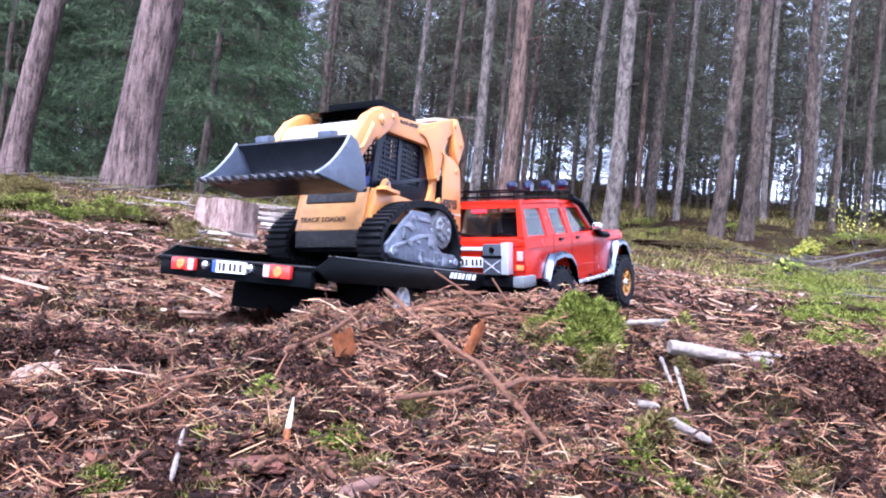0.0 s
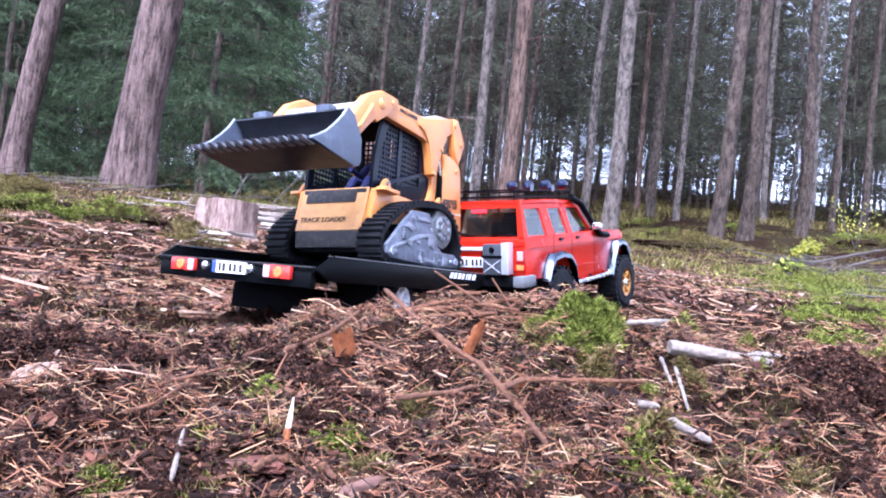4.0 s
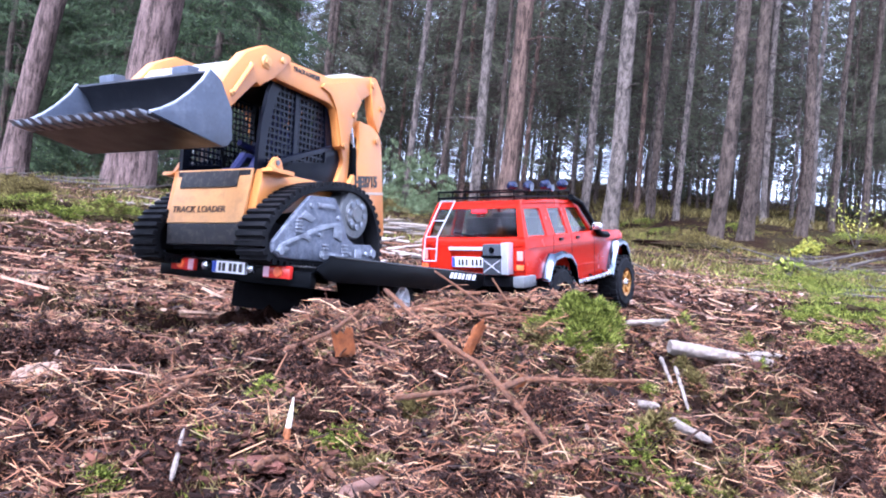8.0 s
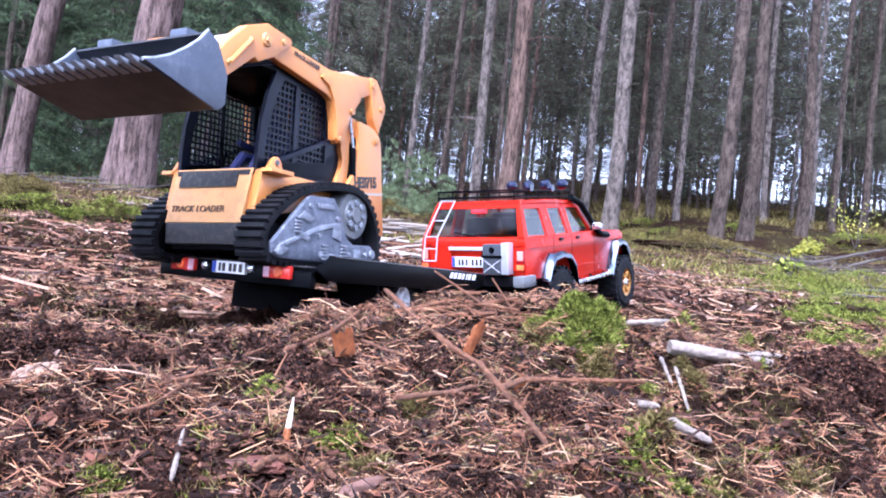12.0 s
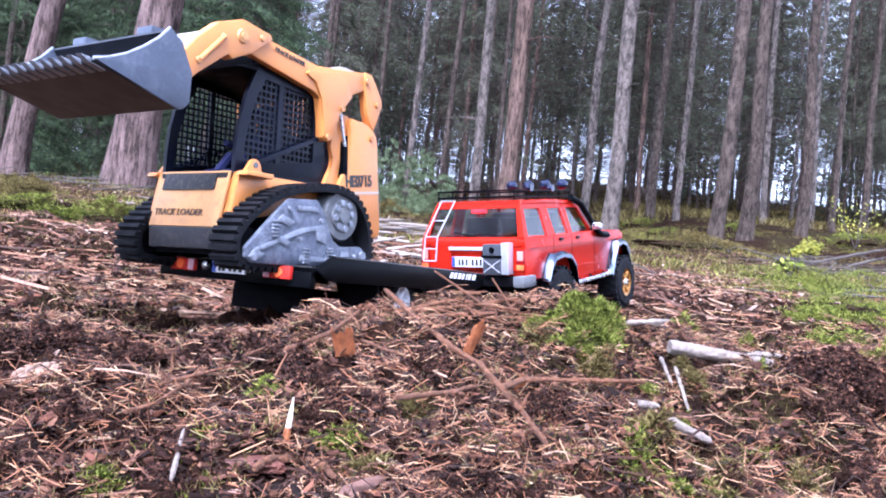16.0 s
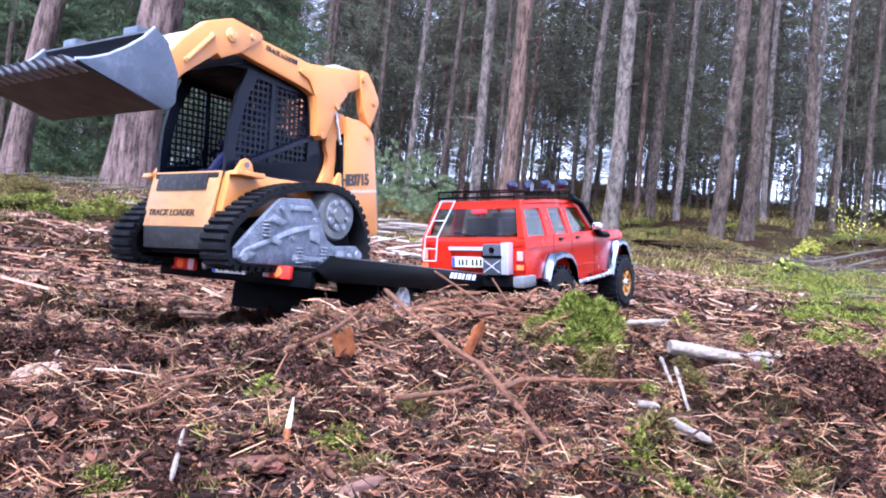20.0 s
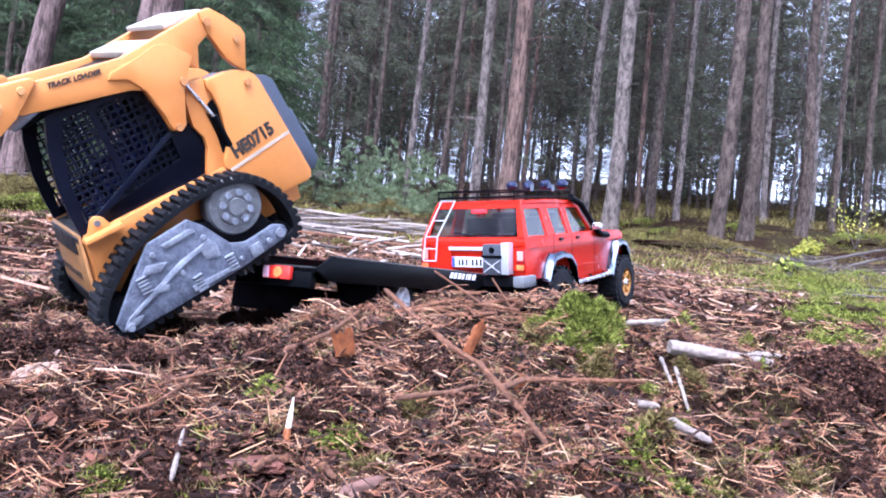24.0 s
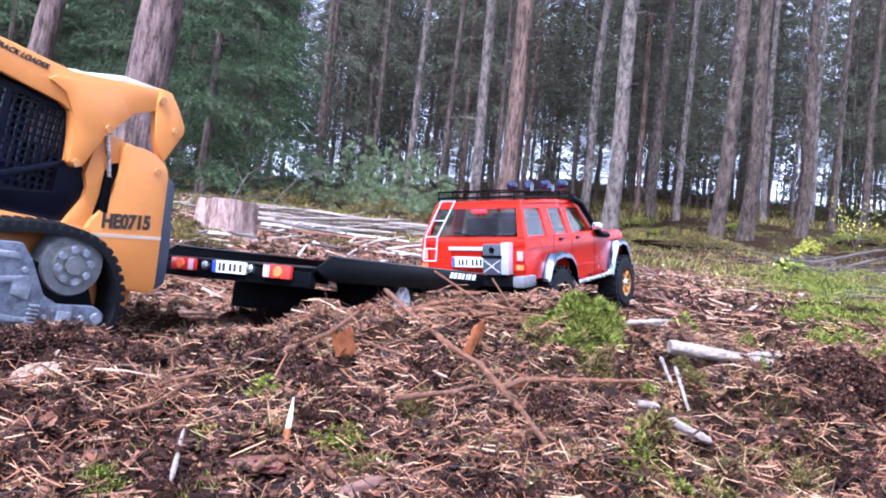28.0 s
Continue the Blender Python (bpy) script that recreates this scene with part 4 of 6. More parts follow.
    g = part("rear_window", slab([(tz(zb), -0.0745, zb), (tz(0.1455), -0.066, 0.1455), (tz(0.1455), 0.066, 0.1455), (tz(zb), 0.0745, zb)], (0.001, 0, 0)), GLASS_DARK, C, "tinted rear window")
    g.visible_shadow = False
    for s in (-1, 1):
        part("window_frame", slab([(tz(zb) - 0.001, s * 0.083, zb - 0.001), (tz(0.151) - 0.001, s * 0.0695, 0.151), (tz(0.151) - 0.001, s * 0.063, 0.151), (tz(zb) - 0.001, s * 0.0735, zb - 0.001)], (0.004, 0, 0)), RED, C)
    g = part("windscreen", slab([(0.243, -0.078, zb), (0.206, -0.066, 0.15), (0.206, 0.066, 0.15), (0.243, 0.078, zb)], (-0.001, 0, 0)), GLASS, C, "clear windscreen")
    g.visible_shadow = False
    part("wiper", tube([(-0.001, -0.004, 0.107), (0.0035, 0.03, 0.112)], 0.0011, 6), BLACK, C)
    for y in (-0.033, 0.033):
        part("seat", prism([(150, 106), (158, 138), (166, 139), (172, 108)], y - 0.022, y + 0.022, 0.002), INNER, C, "dark seat")
        part("rear_seat", prism([(84, 106), (88, 131), (96, 132), (102, 108)], y - 0.028, y + 0.028, 0.002), INNER, C, "dark seat")
    part("dashboard", box(0.222, 0.24, -0.07, 0.07, 0.1, 0.1135, 0.002), INNER, C)
    part("brake_lamp", box(tz(0.142) - 0.0042, tz(0.142) - 0.0012, -0.0185, 0.0055, 0.1392, 0.1446, 0.0009), LAMPRED, C, "glowing high brake lamp")
    # tailgate furniture
    part("tailgate_seam", box(-0.0006, 0.001, -0.07, 0.07, 0.0575, 0.0585), MATT, C)
    part("tailgate_fold", box(-0.0012, 0.001, -0.084, 0.084, 0.0935, 0.0948, 0.0003), RED, C)
    part("tailgate_bar", box(-0.0052, -0.0006, -0.028, 0.0355, 0.0868, 0.0915, 0.0006), LADDER, C, "bright tailgate bar")
    plate = part("number_plate", box(-0.0042, -0.0006, -0.0275, 0.0305, 0.0632, 0.0772, 0.0004), WHITE, C, "white number plate with dark bars")
    part("plate_band", box(-0.0049, -0.0040, 0.0250, 0.0302, 0.0635, 0.0769), BLUE, plate, "blue band")
    for y in (0.018, 0.0125, 0.006, -0.004, -0.0105, -0.017, -0.0225):
        part("plate_bar", box(-0.0049, -0.0040, y - 0.002, y + 0.0018, 0.0655, 0.0748), ORANGE_DECAL, plate)
    can = part("carrier_box", box(-0.020, -0.0045, -0.0585, -0.029, 0.0545, 0.0965, 0.002), CARRIER, C, "grey jerry can carrier")
    part("carrier_side", box(-0.021, -0.004, -0.0685, -0.0585, 0.0555, 0.0985, 0.001), SILVER, can, "silver carrier side")
    part("carrier_strap", box(-0.0212, -0.0195, -0.060, -0.0275, 0.0775, 0.0815, 0.0004), BLACK, can, "black strap")
    for z0, z1 in ((0.058, 0.075), (0.075, 0.058)):
        part("carrier_cross", tube([(-0.0208, -0.0565, z0), (-0.0208, -0.0315, z1)], 0.0006, 6), LADDER, can)
    part("carrier_badge", tube([(-0.0212, -0.044, 0.0885), (-0.02, -0.044, 0.0885)], 0.0042, 14), BLACK, can, "black oval badge")
    part("rear_bumper", box(-0.014, 0.002, -0.072, 0.080, 0.038, 0.0525, 0.002), MATT, C, "black rear bumper")
    for s in (-1, 1):
        part("bumper_end", box(-0.015, 0.022, *sorted((s * 0.0725, s * 0.0905)), 0.0375, 0.053, 0.003), CAST_DARK, C, "grey bumper corner")
    part("front_bumper", box(0.366, 0.385, -0.086, 0.086, 0.045, 0.062, 0.003), MATT, C)
    part("tow_hitch", tube([(-0.030, 0.0, 0.036), (0.01, 0.0, 0.036)], 0.0036, 8), STEEL, C)
    part("chassis", box(0.0, 0.36, -0.03, 0.03, 0.018, 0.04, 0.001), MATT, C)
    for x in (0.098, 0.345):
        part("axle", tube([(x, -0.065, 0.014), (x, 0.065, 0.014)], 0.0065, 10), MATT, C)
    # ladder
    l0, l1, h0, h1 = Vector((0.010, 0.0555, 0.157)), Vector((0.010, 0.0325, 0.157)), Vector((-0.006, 0.079, 0.071)), Vector((-0.006, 0.057, 0.071))
    k0, k1 = Vector((-0.006, 0.0745, 0.106)), Vector((-0.006, 0.0535, 0.106))
    ladder = part("ladder", tube([h0, k0, l0], 0.0010, 8), LADDER, C, "pale grey rear ladder")
    part("ladder_rail", tube([h1, k1, l1], 0.0010, 8), LADDER, ladder)
    for a, b2 in ((h0, h1), (h0.lerp(k0, 0.5), h1.lerp(k1, 0.5)), (k0, k1), (k0.lerp(l0, 0.45), k1.lerp(l1, 0.45)), (l0, l1)):
        part("rung", tube([a, b2], 0.0008, 6), LADDER, ladder)
    # roof rack with lamps
    rack = part("roof_rack", tube([(0.012, -0.062, 0.170), (0.012, 0.062, 0.170), (0.196, 0.062, 0.171), (0.196, -0.062, 0.171), (0.012, -0.062, 0.170)], 0.0014, 6), BLACK, C, "black tubular roof rack")
    part("rack_rail", tube([(0.012, -0.062, 0.161), (0.012, 0.062, 0.161), (0.196, 0.062, 0.162), (0.196, -0.062, 0.162), (0.012, -0.062, 0.161)], 0.0016, 6), BLACK, rack)
    for k in range(10):
        part("rack_slat", tube([(0.02 + k * 0.0185, -0.061, 0.1615), (0.02 + k * 0.0185, 0.061, 0.1615)], 0.0011, 6), BLACK, rack)
    for k in range(6):
        for s in (-1, 1):
            x = 0.013 + k * 0.0365
            part("rack_post", tube([(x, s * 0.062, 0.171), (x, s * 0.062, 0.1565)], 0.0011, 6), BLACK, rack)
    for y in (-0.045, -0.015, 0.015, 0.045):
        lampx = part("spotlight", tube([(0.196, y, 0.181), (0.200, y, 0.181), (0.208, y, 0.181), (0.212, y, 0.181)], [0.0035, 0.0068, 0.0086, 0.0086], 16), SPOT, rack, "dark navy round spotlight")
    for x in (0.06, 0.13):
        part("side_lamp", tube([(x, -0.058, 0.174), (x, -0.066, 0.174)], [0.0045, 0.0055], 12), SPOT, rack)
    return C


car = make_car()


# ---- trees ----
rng = np.random.default_rng(7)


def blades(centres, dirs, length, width, droop=0.0, fold=True):
    """Narrow pointed leaves: two triangles each, along dirs from centres."""
    n = len(centres)
    d = dirs / (np.linalg.norm(dirs, axis=1, keepdims=True) + 1e-9)
    side = np.cross(d, rng.normal(size=(n, 3)))
    side /= np.linalg.norm(side, axis=1, keepdims=True) + 1e-9
    L, W = np.broadcast_to(length, n)[:, None], np.broadcast_to(width, n)[:, None]
    tip = centres + d * L + np.array([0, 0, -droop]) * L
    mid = centres + d * L * 0.45
    v = np.stack([centres, mid + side * W / 2, tip, mid - side * W / 2], 1).reshape(-1, 3)
    k = np.arange(n)[:, None] * 4
    return v, np.concatenate([k + np.array([[0, 1, 2]]), k + np.array([[0, 2, 3]])], 1).reshape(-1, 3)


def boughs(count, z0, z1, r0, r1, sprays, length, width, power=1.0):
    """Needle sprays on drooping boughs round a stem: places and directions."""
    cs, ds = [], []
    for _ in range(count):
        u = rng.random() ** power
        z, reach = z0 + (z1 - z0) * u, (r0 + (r1 - r0) * u) * rng.uniform(0.55, 1.1)
        a = rng.uniform(0, 2 * np.pi)
        t = np.sort(rng.uniform(0.12, 1, sprays))
        x, y = np.cos(a) * reach * t, np.sin(a) * reach * t
        zz = z - reach * (0.32 * t ** 1.6) + reach * 0.06 * np.sin(t * 3)
        jit = rng.normal(size=(sprays, 3)) * reach * 0.06
        c = np.stack([x, y, zz], 1) + jit
        d = np.stack([np.cos(a) + rng.normal(size=sprays) * 0.8, np.sin(a) + rng.normal(size=sprays) * 0.8, -0.35 + rng.normal(size=sprays) * 0.35], 1)
        cs.append(c), ds.append(d)
    c, d = np.concatenate(cs), np.concatenate(ds)
    n = len(c)
    return blades(c, d, length * rng.uniform(0.6, 1.3, n), width * rng.uniform(0.7, 1.3, n), 0.25)


def stem(r, h, lean=(0, 0), seg=36, sides=14, flare=0.35):
    pts, rad = [], []
    wob = rng.normal(size=4) * r * 0.35
    for i in range(seg + 1):
        t = (i / seg) ** 1.5
        z = -0.3 + t * (h + 0.3)
        pts.append((lean[0] * z + wob[0] * math.sin(z * 0.7 + wob[1] * 50) + wob[2] * 0.5 * math.sin(z * 2.1), lean[1] * z + wob[3] * math.sin(z * 0.9), z))
        rad.append(r * (1 - 0.55 * t) * (1 + flare * math.exp(-max(z, 0) / (r * 2.2))))
    bm = tube(pts, rad, sides)
    for v in bm.verts:
        k = math.sin(math.atan2(v.co.y, v.co.x) * 3 + v.co.z * 2) * 0.03 + noise.noise(v.co * 6) * 0.05
        g = noise.noise(Vector((v.co.x * 5, v.co.y * 5, v.co.z * 1.3))) * r * 0.12
        v.co.x += v.co.x * k * 0.3 + g
        v.co.y += v.co.y * k * 0.3 + g * 0.5
    return bm


def stubs(parent, r, lean, zs, mat):
    for z in zs:
        a = rng.uniform(0, 6.28)
        L = rng.uniform(0.2, 0.7)
        p = Vector((lean[0] * z, lean[1] * z, z))
        q = p + Vector((math.cos(a) * L, math.sin(a) * L, rng.uniform(-0.15, 0.1)))
        part("dead_branch", tube([p, p.lerp(q, 0.5) + Vector((0, 0, 0.03)), q], [0.012, 0.008, 0.003], 5), mat, parent)


BARKS = {"p": (PINE_BARK, "tall pine with pinkish brown scaly bark", "pine_tree"), "r": (PINE_RED, "tall pine with rough reddish brown bark", "pine_tree"),
         "g": (GREY_BARK, "tall spruce with pale grey bare trunk", "spruce_tree"), "d": (DARK_BARK, "tall spruce with dark bare trunk", "spruce_tree"),
         "s": (GREY_BARK, "thin leaning dead snag with peeling bark", "dead_tree")}
NEAR_TREES = [
    ("p", -2.00, 4.99, 0.129, 0.088, -0.02), ("p", -4.35, 7.98, 0.120, 0.150, -0.02), ("g", 0.30, 8.97, 0.060, -0.007, -0.02), ("r", 0.53, 7.47, 0.083, 0.007, -0.02),
    ("g", 2.02, 11.96, 0.063, 0.021, -0.02), ("g", 1.72, 8.48, 0.084, 0.013, -0.02), ("d", 3.55, 14.0, 0.074, 0.006, -0.02), ("g", 3.70, 13.0, 0.050, 0.005, -0.02),
    ("d", 2.30, 6.94, 0.064, 0.025, -0.02), ("d", 3.27, 8.64, 0.075, -0.009, -0.02), ("g", 5.50, 14.0, 0.059, -0.020, -0.02), ("d", 4.41, 9.97, 0.070, -0.020, -0.02),
    ("g", 6.39, 14.0, 0.044, -0.033, -0.02), ("d", 6.25, 13.0, 0.050, -0.002, -0.02), ("d", 7.80, 15.0, 0.069, -0.009, -0.02), ("s", -0.56, 9.98, 0.046, 0.036, -0.02),
    ("d", -0.11, 12.5, 0.049, 0.017, -0.02), ("d", 0.78, 13.5, 0.043, -0.013, -0.02), ("d", -1.66, 16.95, 0.06, -0.002, -0.02), ("d", -2.45, 14.97, 0.063, -0.022, -0.02),
]
for kind_, x, y, r, lx, ly in NEAR_TREES:
    mat_, label_, name_ = BARKS[kind_]
    tree = thing(name_, label_, "tree", Matrix.Translation((x, y, float(ground_z(x, y)))), group="forest trees")
    h = 7.0 if kind_ == "s" else 15.0
    part("trunk", stem(r, h, (lx, ly)), mat_, tree)
    # canopy above the view, added to shade the ground
    if kind_ != "s":
        v, fc = boughs(46, 6.5, 14.5, 2.1, 0.7, 34, 0.30, 0.035)
        v[:, 0] += lx * v[:, 2]
        v[:, 1] += ly * v[:, 2]
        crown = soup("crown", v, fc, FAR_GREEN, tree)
    if y > 7:
        stubs(tree, r, (lx, ly), rng.uniform(1.0, 5.0, 7), mat_)

# the wood behind: six grown trees, repeated
protos = []
for k in range(6):
    mat_ = (DARK_BARK, GREY_BARK, DARK_BARK, PINE_RED, DARK_BARK, DARK_BARK)[k]
    t = thing("spruce_tree", "slender forest spruce with bare lower trunk", "tree", Matrix.Translation((-9 + k * 3.1, 26 + (k % 3) * 2.2, float(ground_z(-9 + k * 3.1, 26 + (k % 3) * 2.2)))), group="forest trees")
    r = 0.034 + 0.006 * k
    part("trunk", stem(r, 15, (rng.normal() * 0.012, 0), 12, 10), mat_, t)
    v, fc = boughs(84, 1.0 + 0.7 * (k % 3), 13, 1.7, 0.6, 76, 0.14, 0.0165, 1.0)
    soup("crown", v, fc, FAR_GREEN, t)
    bm = bmesh.new()
    for _ in range(120):
        z, a, L = rng.uniform(0.4, 7.0), rng.uniform(0, 6.28), rng.uniform(0.4, 1.5)
        tube([(0, 0, z), (math.cos(a) * L * 0.5, math.sin(a) * L * 0.5, z + 0.02), (math.cos(a) * L, math.sin(a) * L, z - 0.16)], [0.009, 0.006, 0.003], 4, bm)
    tagged(part("deadwood", bm, DARK_BARK, t), kind="stuff")
    protos.append(t)
taken = [(x, y) for _, x, y, *_ in NEAR_TREES]
count = 0
while count < 316:
    y = rng.uniform(16.5, 44)
    x = (rng.uniform(-0.75, 0.75) if count < 240 else rng.uniform(-0.75, 0.35) if count < 305 else rng.uniform(0.42, 0.6)) * y + 0.06 * y
    if any((x - a) ** 2 + (y - b2) ** 2 < 0.55 for a, b2 in taken) or (x < -0.4 and y < 15):
        continue
    taken.append((x, y))
    s = rng.uniform(0.85, 1.15)
    copy_thing(protos[count % 6], Matrix.Translation((x, y, float(ground_z(x, y)))) @ Euler((rng.normal() * 0.015, rng.normal() * 0.02, rng.uniform(0, 6.28))).to_matrix().to_4x4() @ Matrix.Diagonal((s, s, s, 1)))
    count += 1
for k in range(44):                                   # unseen, round and behind the camera, added to block low sky light
    a = radians(178 + k * 4.3 + rng.uniform(-3, 3))
    d = rng.uniform(6, 19)
    x, y = math.cos(a) * d, math.sin(a) * d
    copy_thing(protos[k % 6], Matrix.Translation((x, y, float(ground_z(x, y)))) @ Euler((0, 0, rng.uniform(0, 6.28))).to_matrix().to_4x4())

def feathered(count, z0, z1, r0, r1, twigs, needles, length, width, power=1.0):
    """Spruce boughs: a drooping axis with side twigs hanging from it, each set with needle tufts that thin out towards the stem."""
    cs, ds = [], []
    for _ in range(count):
        u = rng.random() ** power
        z, reach, a = z0 + (z1 - z0) * u, (r0 + (r1 - r0) * u) * rng.uniform(0.6, 1.15), rng.uniform(0, 2 * np.pi)
        out, side = np.array([np.cos(a), np.sin(a), 0.0]), np.array([-np.sin(a), np.cos(a), 0.0])
        droop = rng.uniform(0.2, 0.5)
        for k in range(twigs):
            t = 0.3 + 0.7 * (k + rng.random()) / twigs
            base = out * reach * t + np.array([0, 0, z - droop * reach * t ** 1.5 + 0.1 * reach * max(t - 0.75, 0)])
            L = reach * (0.16 + 0.34 * (1.05 - t)) * rng.uniform(0.6, 1.2)
            d = out * 0.75 + side * (1 if k % 2 else -1) * rng.uniform(0.5, 1.0) + np.array([0, 0, -0.35 - 0.3 * rng.random()])
            d /= np.linalg.norm(d)
            q = np.sort(rng.random(needles)) * L
            cs.append(base + d * q[:, None] + rng.normal(size=(needles, 3)) * L * 0.04)
            ds.append(d + rng.normal(size=(needles, 3)) * 0.55)
    c, d = np.concatenate(cs), np.concatenate(ds)
    n = len(c)
    return blades(c, d, length * rng.uniform(0.6, 1.4, n), width * rng.uniform(0.7, 1.3, n), 0.2)


# young spruces, green to the ground
young = []
for x, y, h, n in ((-2.35, 7.6, 4.6, 210), (-3.6, 9.2, 5.0, 190), (-2.9, 11.0, 5.5, 170), (-5.4, 9.5, 5.5, 170), (-6.6, 12.5, 6.0, 150), (-4.6, 13.5, 6.5, 150)):
    t = thing("young_spruce", "young green spruce with hanging needle boughs", "tree", Matrix.Translation((x, y, float(ground_z(x, y)))), group="young spruces")
    part("trunk", stem(0.045, h, (0.02, 0), 8, 8), DARK_BARK, t)
    v, fc = feathered(int(n * 0.8), 0.25, h, 1.35, 0.15, 17, 20, 0.055, 0.0068, 0.85)
    soup("crown", v, fc, NEEDLE_GREEN, t)
    bm = bmesh.new()
    for _ in range(70):
        z, a, L = rng.uniform(0.2, h * 0.8), rng.uniform(0, 6.28), rng.uniform(0.3, 0.8)
        tube([(0, 0, z), (math.cos(a) * L * 0.5, math.sin(a) * L * 0.5, z - 0.03), (math.cos(a) * L, math.sin(a) * L, z - 0.2)], [0.007, 0.005, 0.002], 4, bm)
    tagged(part("deadwood", bm, DARK_BARK, t), kind="stuff")
    young.append(t)
for x, y, h in ((-1.50, 9.0, 0.55), (-1.22, 9.4, 0.8), (-0.95, 8.8, 0.6), (-0.72, 9.2, 0.85), (-0.48, 8.9, 0.65), (-0.28, 9.5, 0.75), (-0.05, 9.1, 0.5), (-1.05, 10.2, 0.9), (-0.35, 10.4, 0.9)):
    t = thing("spruce_sapling", "pale green spruce sapling on the forest floor", "tree", Matrix.Translation((x, y, float(ground_z(x, y)))), group="spruce saplings")
    part("trunk", stem(0.010, h, (0.02, 0), 8, 6), DARK_BARK, t)
    v, fc = feathered(46, 0.05, h, 0.34, 0.05, 10, 13, 0.032, 0.006, 0.85)
    soup("crown", v, fc, SAPLING_GREEN, t)
for k in range(34):                                   # a thin belt of them far back
    y = rng.uniform(22, 40)
    x = rng.uniform(-0.7, 0.75) * y if k < 22 else rng.uniform(0.05, 0.7) * y
    s = rng.uniform(0.35, 0.8)
    copy_thing(young[k % 6], Matrix.Translation((x, y, float(ground_z(x, y)))) @ Euler((0, 0, rng.uniform(0, 6.28))).to_matrix().to_4x4() @ Matrix.Diagonal((s, s, s, 1)))


# ---- litter on the ground ----
def scatter(n, near, far, spread_x, bias):
    y = near + (far - near) * rng.random(n) ** bias
    x = (rng.random(n) - 0.5) * 2 * (spread_x * y + 0.08)
    return x, y


def rods(n, x, y, length, radius, tilt, lift=0.0, bend=0.12):
    """Straight or slightly bent three-sided rods lying about on the ground."""
    a = rng.uniform(0, 2 * np.pi, n)
    t = rng.normal(size=n) * tilt
    L = length
    d = np.stack([np.cos(a) * np.cos(t), np.sin(a) * np.cos(t), np.sin(t)], 1)
    pile = 0.034 * np.clip(fbm(x, y, 26, 2, 91), 0, 1) * rng.random(n) * (y < 1.2)
    c = np.stack([x, y, ground_z(x, y) + radius + lift + pile], 1)
    p0, p2 = c - d * L[:, None] / 2, c + d * L[:, None] / 2
    p1 = c + rng.normal(size=(n, 3)) * (L * bend)[:, None] * 0.5
    side = np.cross(d, [0, 0, 1.0])
    side /= np.linalg.norm(side, axis=1, keepdims=True) + 1e-9
    up = np.cross(side, d)
    R = radius[:, None]
    vs = []
    for p, k in ((p0, 1.0), (p1, 1.0), (p2, 0.6)):
        for ang in (1.57, 3.67, 5.76):
            vs.append(p + (side * math.cos(ang) + up * math.sin(ang)) * R * k)
    v = np.stack(vs, 1).reshape(-1, 3)
    base = np.arange(n)[:, None, None] * 9
    f = []
    for s in (0, 3):
        for k in range(3):
            f.append([s + k, s + (k + 1) % 3, s + 3 + (k + 1) % 3, s + 3 + k])
    return v, (base + np.array(f)[None]).reshape(-1, 4)


def flakes(n, x, y, size, lift=0.0):
    a, tx, ty = rng.uniform(0, 6.28, n), rng.normal(size=n) * 0.5, rng.normal(size=n) * 0.5
    c = np.stack([x, y, ground_z(x, y) + lift + size * 0.12], 1)
    ux = np.stack([np.cos(a), np.sin(a), np.sin(tx)], 1)
    uy = np.stack([-np.sin(a), np.cos(a), np.sin(ty)], 1)
    nz = np.cross(ux, uy)
    nz /= np.linalg.norm(nz, axis=1, keepdims=True)
    asp = rng.uniform(0.3, 0.8, n)
    vs = []
    for layer in (0.5, -0.5):
        for k in range(5):
            ang = k * 1.2566 + rng.normal(size=n) * 0.25
            rr = size * rng.uniform(0.35, 0.6, n)
            curl = size * 0.16 * np.cos(ang) ** 2
            vs.append(c + ux * (np.cos(ang) * rr)[:, None] + uy * (np.sin(ang) * rr * asp)[:, None] + nz * (layer * size * 0.13 + curl)[:, None])
    v = np.stack(vs, 1).reshape(-1, 3)
    f3 = [[0, 1, 2], [0, 2, 3], [0, 3, 4]] + [[5 + i, 5 + (i + 1) % 5, (i + 1) % 5] for i in range(5)] + [[5 + i, (i + 1) % 5, i] for i in range(5)]
    return v, (np.arange(n)[:, None, None] * 10 + np.array(f3)[None]).reshape(-1, 3)


def clear_of_vehicles(x, y):
    """True where no wheel, track or deck stands."""
    u = (x + 0.209) * 0.4912 + (y - 0.8056) * 0.871
    w = -(x + 0.209) * 0.871 + (y - 0.8056) * 0.4912
    return ~((u > 0.0) & (u < 0.95) & (np.abs(w) < 0.11))


def litter(name, label, maker, mat, n, near, far, bias, *sizes, **kw):
    x, y = scatter(n, near, far, 0.62, bias)
    keep = clear_of_vehicles(x, y)
    if mat is not CRUMB:                              # bare earthy hollows
        keep &= (fbm(x, y, 13, 3, 55) > -0.045) | (rng.random(n) < 0.25) | (y > 0.85)
    x, y = x[keep], y[keep]
    n = len(x)
    v, f = maker(n, x, y, *[rng.uniform(a, b2, n) for a, b2 in sizes], **kw)
    return tagged(soup(name, v, f, mat), label, "forest litter", kind="stuff")


